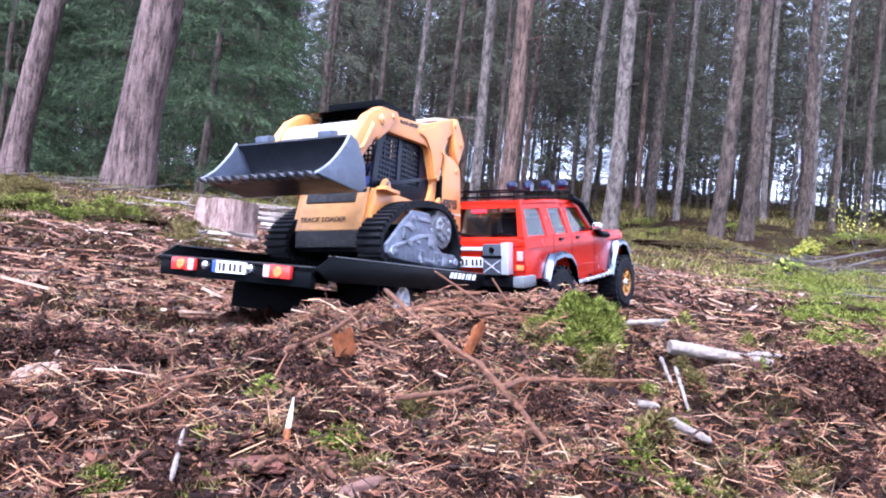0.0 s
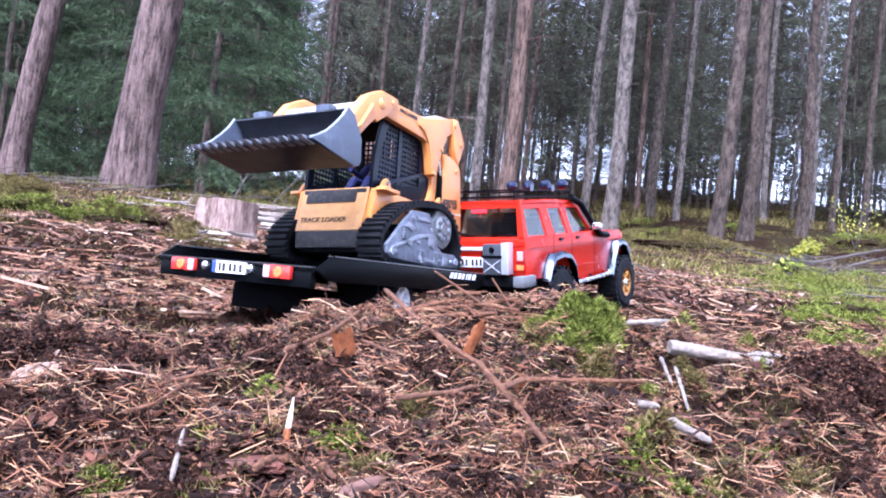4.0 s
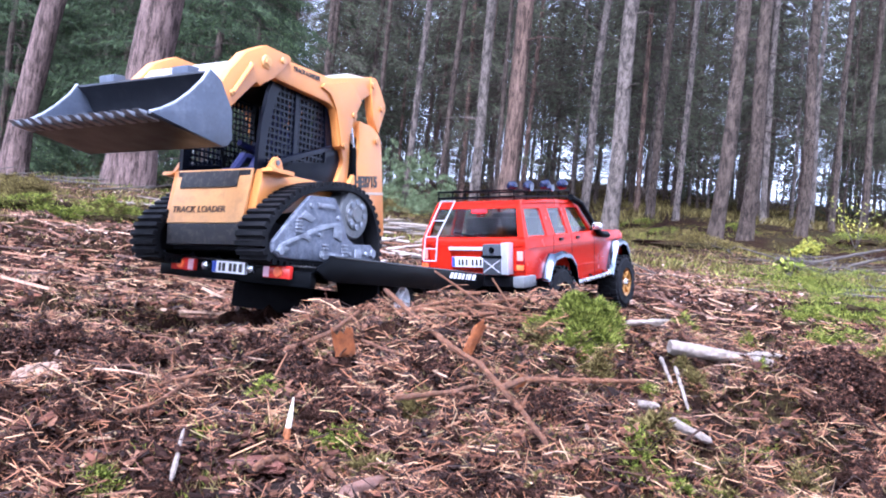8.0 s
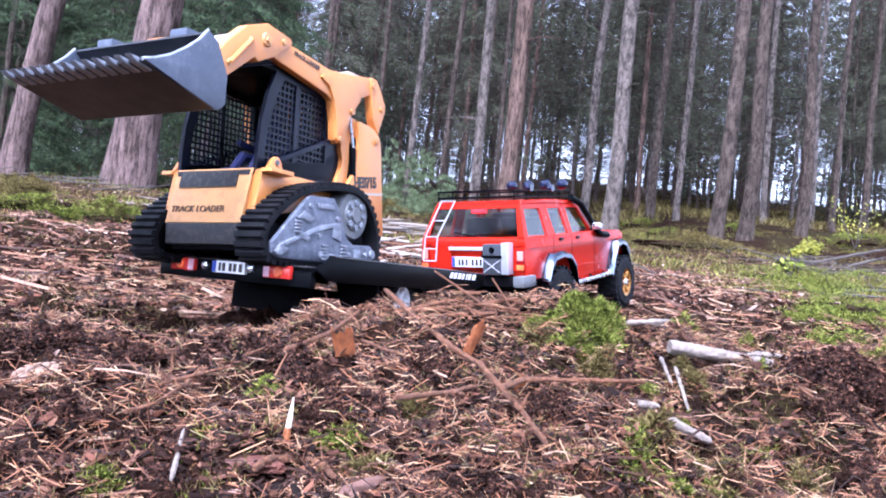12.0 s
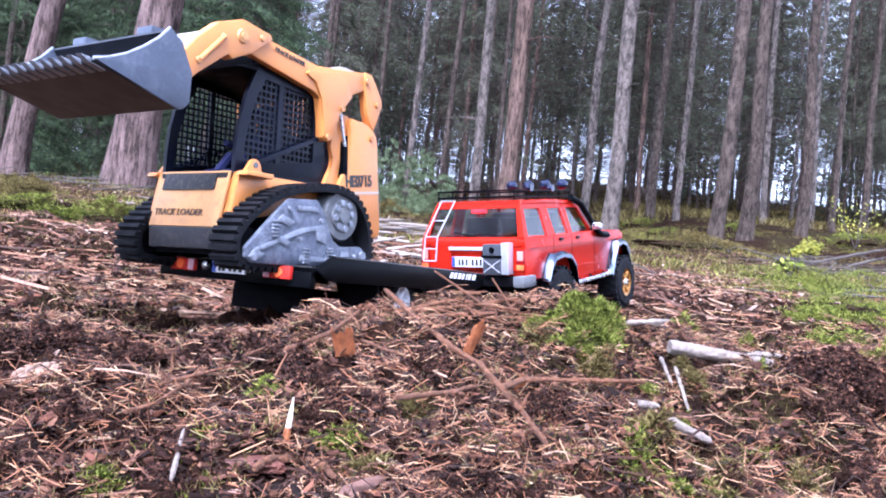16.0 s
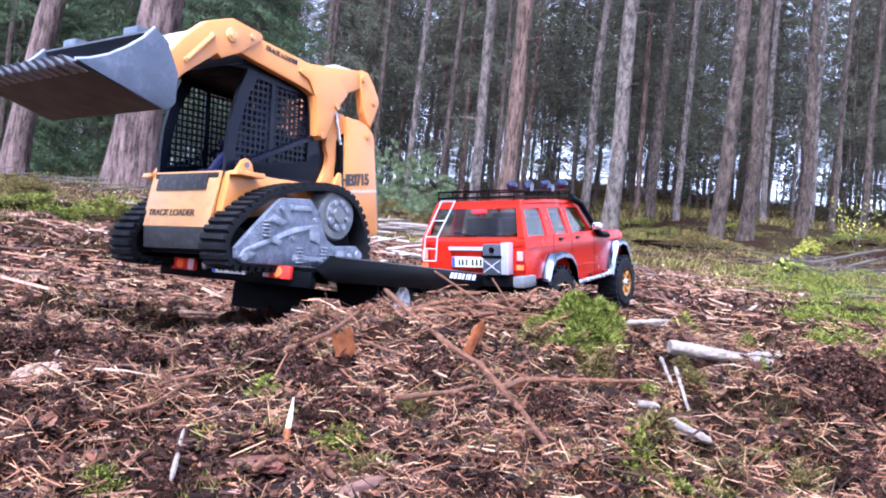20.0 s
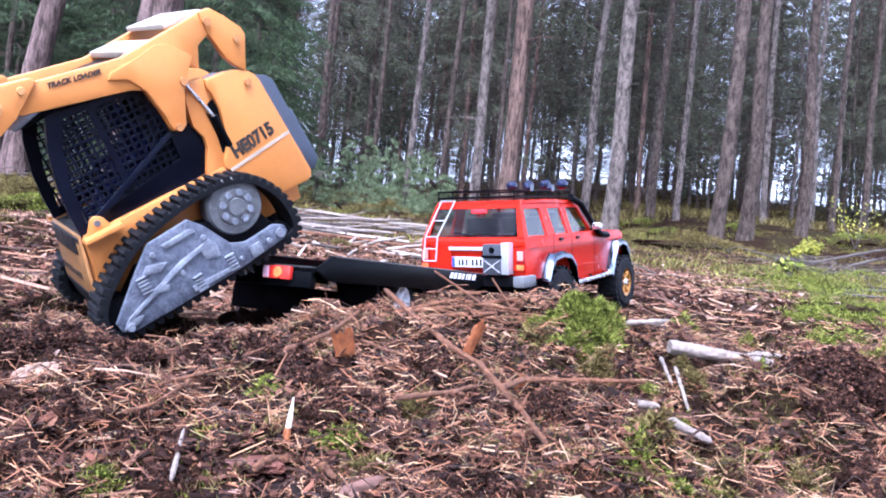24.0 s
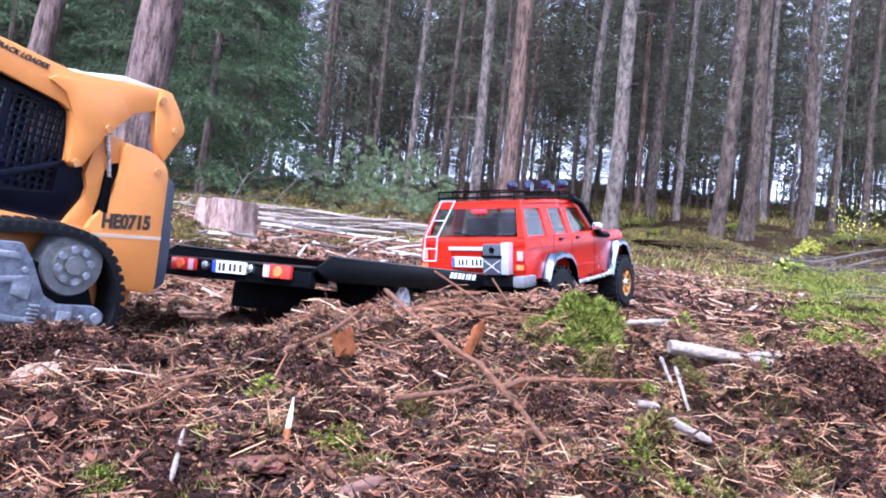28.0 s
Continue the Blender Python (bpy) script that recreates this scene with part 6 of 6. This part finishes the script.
def heap(x, y, sx, sy, h, n, label, category, seed):
    """A crumbling lump: a dark core under many loose crumbs."""
    n = int(n * 1.7)
    core = lump("rotten_wood", x, y, sx * 0.85, sy * 0.8, h * 0.45, ROT, label, category, seed, 0.4, 0.75)
    a, r = rng.uniform(0, 6.28, n), np.sqrt(rng.random(n))
    edge = 1 + 0.25 * np.sin(a * 3 + seed) + 0.15 * rng.normal(size=n)
    px, py = np.cos(a) * r * sx * edge, np.sin(a) * r * sy * edge
    dome = h * np.sqrt(np.clip(1 - r ** 2, 0, 1)) * (0.7 + 0.8 * (fbm(px / sx + seed, py / sx, 3, 3, 9) + 0.35))
    v, f = flakes(n, x + px, y + py, rng.uniform(0.0012, 0.0034, n))
    lift = np.repeat(dome, 10)
    v[:, 2] += lift
    ob = soup("crumb", v - np.array(core.location), f, CRUMB, core)
    tagged(ob, kind="stuff")


def bark_curl(x, y, w, h, turn, lean, label):
    """A shard of bark, bent across its width, with a torn top."""
    bm = bmesh.new()
    grid = []
    for k in range(9):
        a = radians(-75 + 150 * k / 8)
        top = h * (0.72 + 0.5 * noise.noise(Vector((x * 90 + k * 0.55, y * 90, 0))))
        grid.append([bm.verts.new((math.sin(a) * w * 0.5 + noise.noise(Vector((k, j, x * 50))) * w * 0.07, -math.cos(a) * w * 0.32 + noise.noise(Vector((j, k, y * 50))) * w * 0.1, -0.004 + (top + 0.004) * j / 6)) for j in range(7)])
    for k in range(8):
        for j in range(6):
            bm.faces.new((grid[k][j], grid[k + 1][j], grid[k + 1][j + 1], grid[k][j + 1]))
    bmesh.ops.solidify(bm, geom=bm.faces[:], thickness=0.0009)
    ob = part("bark_piece", bm, ORANGE_BARK, None)
    ob.matrix_world = Matrix.Translation((x, y, float(ground_z(x, y)) + 0.002)) @ Euler((0.15, lean, turn)).to_matrix().to_4x4()
    return tagged(ob, label, "bark")


heap(0.258, 0.500, 0.040, 0.026, 0.032, 7500, "crumbling dark brown lump of rotten wood", "rotten wood", 3)
heap(-0.12, 0.35, 0.020, 0.010, 0.008, 1800, "dark crumbling piece of rotten log", "rotten wood", 8)
heap(-0.10, 0.475, 0.034, 0.018, 0.012, 3600, "dark earthy clod among needles", "earth clod", 12)
heap(-0.06, 0.425, 0.018, 0.010, 0.009, 1600, "dark earthy clod among needles", "earth clod", 13)
heap(0.035, 0.328, 0.026, 0.014, 0.010, 2400, "dark earthy clod among needles", "earth clod", 15)
heap(0.055, 0.425, 0.018, 0.012, 0.010, 1700, "dark earthy clod among needles", "earth clod", 16)
heap(0.175, 0.365, 0.020, 0.014, 0.008, 1800, "dark earthy clod among needles", "earth clod", 17)
heap(0.105, 0.60, 0.022, 0.016, 0.012, 2200, "dark earthy clod beside moss", "earth clod", 18)
for k, (x, y, s) in enumerate(((-0.165, 0.405, 0.022), (-0.195, 0.36, 0.02), (-0.15, 0.315, 0.018), (0.235, 0.405, 0.022), (0.235, 0.36, 0.02), (0.19, 0.33, 0.016), (-0.03, 0.375, 0.013), (0.0, 0.44, 0.014), (-0.235, 0.47, 0.03))):
    heap(x, y, s, s * 0.6, s * 0.35, int(s * 90000), "dark earthy clod among needles", "earth clod", 30 + k)
for k, (x, y, s) in enumerate(((0.225, 0.405, 0.020), (0.231, 0.46, 0.016), (0.155, 0.3786, 0.014), (0.05, 0.341, 0.012), (-0.046, 0.3555, 0.010), (-0.169, 0.352, 0.016), (-0.093, 0.303, 0.010), (0.18, 0.31, 0.016))):
    heap(x, y, s, s * 0.7, s * 0.55, int(s * 110000), "dark brown clod of loose earth", "earth clod", 60 + k)
for x, y in ((0.1035, 0.364), (0.1462, 0.383), (0.128, 0.372), (0.19, 0.40), (0.075, 0.335), (-0.02, 0.33), (0.215, 0.50), (0.165, 0.50), (0.24, 0.56), (-0.06, 0.50)):
    tuft(x, y, 0.008, 0.007, 0.006, 300, MOSS_DULL, "small olive moss cushion among twigs", 0.005)
for x, y, w in ((0.0952, 0.352, 0.013), (0.1332, 0.356, 0.013), (0.2003, 0.50, 0.010), (0.1353, 0.494, 0.010), (-0.093, 0.352, 0.007), (-0.083, 0.416, 0.008), (-0.0446, 0.344, 0.007), (0.112, 0.347, 0.009), (0.165, 0.352, 0.010), (0.262, 0.61, 0.014), (0.225, 0.585, 0.012)):
    tuft(x, y, w * 0.55, w * 0.45, w * 0.5, 260, MOSS, "loose tuft of green feather moss in the needles", 0.0034)
for x, y, w in ((0.0525, 0.346, 0.010), (0.0264, 0.366, 0.009), (0.1867, 0.384, 0.010), (-0.171, 0.474, 0.012), (0.15, 0.362, 0.010), (0.07, 0.372, 0.008), (-0.005, 0.395, 0.008), (0.215, 0.425, 0.010), (0.03, 0.41, 0.008), (0.17, 0.535, 0.012), (0.205, 0.60, 0.015)):
    tuft(x, y, w * 0.8, w * 0.6, w * 0.5, 420, MOSS_DULL, "loose tuft of olive feather moss in the needles", 0.0038)
heap(-0.19, 0.50, 0.030, 0.016, 0.008, 2200, "dark earthy clod among needles", "earth clod", 19)

bark_curl(-0.0508, 0.466, 0.013, 0.018, 0.4, -0.3, "orange piece of torn bark standing up")
lump("bark_piece", -0.0655, 0.3215, 0.0125, 0.008, 0.003, RED_BARK, "flat reddish brown bark plate", "bark", 6, 0.3, 0.1)
bark_curl(0.0214, 0.487, 0.011, 0.022, 0.9, 0.35, "curled upright orange bark strip")
lump("bark_piece", -0.20, 0.40, 0.007, 0.006, 0.003, RED_BARK, "small reddish bark piece", "bark", 9, 0.5)
bark_curl(0.055, 0.49, 0.007, 0.008, -0.4, 0.8, "small orange bark piece beside moss")

# pine cone
cone = thing("pine_cone", "open pale brown pine cone on dark litter", "pine cone", Matrix.Translation((-0.2085, 0.438, float(ground_z(-0.2085, 0.438)) + 0.008)) @ Euler((0, radians(80), radians(20))).to_matrix().to_4x4())
part("core", tube([(0, 0, -0.017), (0, 0, 0), (0, 0, 0.018)], [0.004, 0.006, 0.002], 8), BROWN_WOOD, cone)
scale_me = None
for k in range(60):
    z, a = -0.016 + k * 0.00056, k * 2.39996
    R = 0.0115 * (1 - ((z + 0.003) / 0.024) ** 2)
    if scale_me is None:
        scale_me = prism([(0, -0.6), (6, -2.2), (9.5, -1.0), (10, 1.0), (9, 1.6), (0, 0.8)], -0.0026, 0.0026, 0.0005)
        s0 = part("cone_scale", scale_me, CONE, cone)
        me0 = s0.data
    else:
        s0 = new("cone_scale", me0)
        s0.parent = cone
    s0.matrix_basis = Matrix.Translation((0, 0, z)) @ Euler((0, radians(-28), a)).to_matrix().to_4x4() @ Matrix.Diagonal((R / 0.0105, 1, 1, 1))

# stump
gz = float(ground_z(-0.562, 2.04))
stump = thing("tree_stump", "old pale brown sawn tree stump on the bank", "tree stump", Matrix.Translation((-0.562, 2.04, gz - 0.02)))
bm = tube([(0, 0, -0.06), (0.0, 0, 0.0), (0.002, 0, 0.05), (0.004, 0, 0.092), (0.006, 0, 0.11)], [0.1, 0.084, 0.077, 0.075, 0.074], 40)
for v in bm.verts:
    a = math.atan2(v.co.y, v.co.x)
    k = 1 + 0.05 * math.sin(a * 5 + 1) + 0.04 * noise.noise(Vector((math.cos(a) * 3, math.sin(a) * 3, v.co.z * 8))) + (0.12 * math.sin(a * 3) if v.co.z < 0 else 0)
    v.co.x *= k
    v.co.y *= k
    if v.co.z > 0.1:
        v.co.z += 0.01 * math.sin(a + 2) + 0.006 * noise.noise(Vector((math.cos(a) * 4, math.sin(a) * 4, 0)))
part("wood", bm, STUMP_WOOD, stump)

# shrubs with yellow leaves, dead boughs
def shrub(x, y, h, n, label, mat):
    z = float(ground_z(x, y))
    ob = thing("shrub", label, "shrub", Matrix.Translation((x, y, z)))
    cs = []
    for k in range(6):
        a, L = rng.uniform(0, 6.28), h * rng.uniform(0.6, 1.1)
        tip = Vector((math.cos(a) * L * 0.5, math.sin(a) * L * 0.5, L))
        part("stem", tube([(0, 0, 0), tip * 0.5 + Vector((0, 0, 0.02)), tip], [0.004, 0.003, 0.0015], 5), BRUSH, ob)
        for _ in range(n // 6):
            cs.append(np.array(tip) * rng.uniform(0.45, 1.05) + rng.normal(size=3) * h * 0.12)
    c = np.array(cs)
    v, f = blades(c, rng.normal(size=(len(c), 3)) + [0, 0, -0.2], rng.uniform(0.02, 0.035, len(c)), rng.uniform(0.012, 0.02, len(c)))
    soup("foliage", v, f, mat, ob)


shrub(3.2, 7.0, 0.15, 420, "low shrub with bright yellow-green leaves", YELLOW_LEAF)
shrub(3.0, 6.85, 0.11, 300, "low shrub with bright yellow-green leaves", YELLOW_LEAF)
shrub(3.95, 7.7, 0.42, 160, "sparse shrub with few yellow leaves", YELLOW_LEAF)
shrub(1.45, 3.35, 0.1, 60, "small bare shrub among moss", MOSS)
for x, y, h, a in ((-1.0, 4.4, 0.42, 0.5), (-1.25, 4.6, 0.4, 1.1), (-2.6, 4.7, 0.4, 2.4), (-2.75, 4.9, 0.35, 2.0)):
    z = float(ground_z(x, y))
    tip = Vector((math.cos(a) * h * 0.8, 0.1, h * 0.6))
    ob = part("dead_bough", tube([(0, 0, -0.03), tip * 0.5 + Vector((0, 0, 0.05)), tip], [0.005, 0.004, 0.002], 6), BRUSH, None)
    ob.location = (x, y, z)
    tagged(ob, "dry bare bough sticking up from brushwood", "branch", "dead boughs")
    for k in range(4):
        q = tip * rng.uniform(0.4, 0.9)
        e = q + Vector((rng.normal(), rng.normal() * 0.3, abs(rng.normal()))) * 0.12
        part("side_twig", tube([q, e], [0.003, 0.0012], 5), BRUSH, ob)

# more young spruces closing the view beside the leaning pines
for k, (x, y, s, a) in enumerate(((-5.9, 10.6, 1.0, 0.4), (-4.3, 10.2, 0.95, 2.1), (-7.6, 12.4, 1.05, 4.0), (-6.8, 15.2, 1.1, 1.2), (-4.9, 16.0, 1.1, 5.2), (-8.8, 15.5, 1.1, 3.3), (-3.4, 14.2, 1.0, 0.9), (-9.8, 18.5, 1.2, 2.7), (-7.2, 19.0, 1.2, 1.9), (-5.0, 20.5, 1.2, 3.8), (-8.6, 13.0, 1.1, 0.3), (-10.5, 16.4, 1.2, 1.1), (-6.6, 11.2, 1.0, 5.0), (-12.2, 19.5, 1.3, 2.2), (-9.4, 20.8, 1.3, 4.4), (-3.2, 21.0, 1.2, 0.2), (-11.0, 23.0, 1.3, 1.5))):
    copy_thing(young[k % 6], Matrix.Translation((x, y, float(ground_z(x, y)))) @ Euler((0, 0, a)).to_matrix().to_4x4() @ Matrix.Diagonal((s, s, s, 1)))

# litter goes on all round, beyond the nearest ground
def litter_round(name, label, maker, mat, n, reach, *sizes, **kw):
    a, d = rng.uniform(0, 6.28319, n), 0.12 + reach * rng.random(n) ** 0.6
    x, y = np.cos(a) * d, np.sin(a) * d
    keep = np.abs(x) > 0.60 * y + 0.06
    x, y = x[keep], y[keep]
    v, f = maker(len(x), x, y, *[rng.uniform(p, q, len(x)) for p, q in sizes], **kw)
    tagged(soup(name, v, f, mat), label, "forest litter", kind="stuff")


litter_round("fallen_needles", "brown fallen needles all over the forest floor", rods, LITTER, 90000, 5.0, (0.012, 0.04), (0.0005, 0.001), (-0.3, 0.3))
litter_round("bark_flakes", "brown bark flakes all over the forest floor", flakes, CHIPS, 90000, 6.0, (0.006, 0.022))
litter_round("wood_chips", "pale wood chips all over the forest floor", flakes, PALE_CHIPS, 9000, 6.0, (0.006, 0.022))
litter_round("dry_twigs", "thin dry twigs all over the forest floor", rods, TWIGS, 5000, 6.5, (0.04, 0.16), (0.0008, 0.0022), (-0.12, 0.25), bend=0.06)


# ---- what moves ----
def motions():
    P = [
        (0.0, (-0.0933, 1.0580, 0.0909, 4.6, -3.1, -119.6)), (3.5, (-0.0933, 1.0580, 0.0909, 4.6, -3.1, -119.6)), (5.2, (-0.0933, 1.0580, 0.0909, 4.6, -3.1, -119.6)), (5.5, (-0.0939, 1.0576, 0.0910, 4.6, -3.2, -119.6)),
        (6.0, (-0.1061, 1.0487, 0.0934, 4.2, -4.3, -120.8)), (6.5, (-0.1091, 1.0465, 0.0940, 4.1, -4.5, -121.0)), (7.0, (-0.1255, 1.0126, 0.0934, 3.8, -3.2, -120.1)), (7.5, (-0.1621, 0.9371, 0.0921, 3.2, -0.3, -118.1)),
        (8.0, (-0.1880, 0.8694, 0.0839, 3.5, 0.8, -117.9)), (8.3, (-0.1890, 0.8667, 0.0835, 3.4, 0.7, -117.9)), (12.0, (-0.1888, 0.8669, 0.0835, 3.3, 0.5, -117.8)), (15.0, (-0.1893, 0.8664, 0.0834, 3.3, 0.6, -118.1)),
        (15.2, (-0.1925, 0.863, 0.0825, 2.8, 1.1, -119.8)), (15.6, (-0.1995, 0.8560, 0.0806, 1.8, 2.4, -123.2)), (16.0, (-0.1986, 0.8569, 0.0808, 1.9, 2.2, -122.7)), (18.4, (-0.1989, 0.8566, 0.0807, 1.9, 2.3, -122.9)),
        (19.0, (-0.2004, 0.8555, 0.0806, 2.0, 2.5, -123.6)), (20.0, (-0.2024, 0.8539, 0.0804, 2.0, 2.7, -124.5)), (20.5, (-0.2038, 0.8529, 0.0802, 2.1, 2.9, -125.2)), (21.0, (-0.2054, 0.8516, 0.0800, 2.2, 3.1, -126.0)),
        (21.5, (-0.2087, 0.8491, 0.0797, 2.3, 3.5, -127.5)), (22.0, (-0.216, 0.844, 0.0794, 0.4, 8.2, -130.8)), (22.5, (-0.230, 0.829, 0.0785, -4.7, 17.8, -136.2)), (23.1, (-0.249, 0.811, 0.0762, -11.2, 30.0, -142.4)),
        (23.5, (-0.2561, 0.8044, 0.0754, -12.8, 32.7, -143.8)), (24.0, (-0.2520, 0.8089, 0.0765, -10.5, 35.6, -147.0)), (24.5, (-0.2530, 0.8078, 0.0762, -11.0, 34.9, -146.2)), (25.0, (-0.2759, 0.7968, 0.0569, -10.6, 19.3, -140.6)),
        (25.25, (-0.291, 0.776, 0.0465, -11.0, 11.2, -136.8)), (25.5, (-0.3046, 0.754, 0.0387, -10.6, 6.7, -133.6)), (26.0, (-0.3148, 0.7583, 0.0347, -7.8, 6.8, -132.3)), (26.6, (-0.3148, 0.7583, 0.0347, -7.8, 6.8, -132.3)),
        (27.0, (-0.3471, 0.7475, 0.0276, -8.1, 1.5, -132.2)), (27.5, (-0.3913, 0.7031, 0.0255, -8.1, -4.0, -129.6)), (28.0, (-0.4013, 0.6830, 0.0237, -7.3, -3.9, -127.3)),
    ]
    rows = [(t, pose(*p)) for t, p in P]
    walk(loader, rows)
    walk(cab_figure, rows)
    # lift frame: degrees below its raised position
    lift_rows = [(0.0, 13.4), (0.3, 12.4), (1.0, 10.3), (1.7, 7.9), (2.0, 7.4), (9.6, 7.4), (9.9, 6.8), (11.0, 4.1), (12.0, 1.0), (12.4, 0.1), (12.7, 0.0), (28.0, 0.0)]
    walk(lift_frame, [(t, pose(*PIVOT, 0, a, 0)) for t, a in lift_rows])
    for s in lift_struts:
        out = []
        for t, a in lift_rows:
            pin = Matrix.Rotation(radians(a), 3, "Y") @ Vector((-0.0315 - PIVOT[0], 0, 0.141 - PIVOT[2])) + Vector((PIVOT[0], 0, PIVOT[2]))
            eye = Vector((0.068, 0, 0.097))
            d = pin - eye
            m = Matrix.Translation((eye.x, s["side"] * 0.0548, eye.z)) @ Euler((0, -math.atan2(d.z, d.x), 0)).to_matrix().to_4x4()
            out.append((t, m))
        walk(s, out)
    # how far the belts have run, forward positive (metres)
    run = [(0.0, 0.0), (3.5, 0.0), (5.5, 0.007), (6.0, 0.027), (6.5, 0.034), (6.75, 0.052), (7.0, 0.074), (7.25, 0.111), (7.5, 0.150), (7.75, 0.184), (8.0, 0.207), (8.2, 0.208), (15.0, 0.208), (15.3, 0.224), (15.6, 0.236), (16.0, 0.234), (19.0, 0.237),
           (20.0, 0.242), (21.0, 0.25), (21.5, 0.256), (22.0, 0.275), (22.5, 0.295), (23.2, 0.315), (24.5, 0.32), (25.0, 0.34), (25.5, 0.36), (26.6, 0.364), (26.8, 0.382), (27.0, 0.405), (27.25, 0.435), (27.5, 0.465), (28.0, 0.485)]
    for sp in drive_sprockets:
        walk(sp, [(t, pose(-0.0415, sp["side"] * 0.002, 0.058, 0, math.degrees(d / 0.0265), 0)) for t, d in run])
    for lug in tread_lugs:
        out = []
        for t, d in run:
            x, z, a = on_belt(lug["step"] - d)
            out.append((t, Matrix.Translation((x, lug["side"] * 0.0695, z)) @ Euler((0, -a, 0)).to_matrix().to_4x4() @ Matrix.Translation((0, 0, 0.0018))))
        walk(lug, out)


motions()
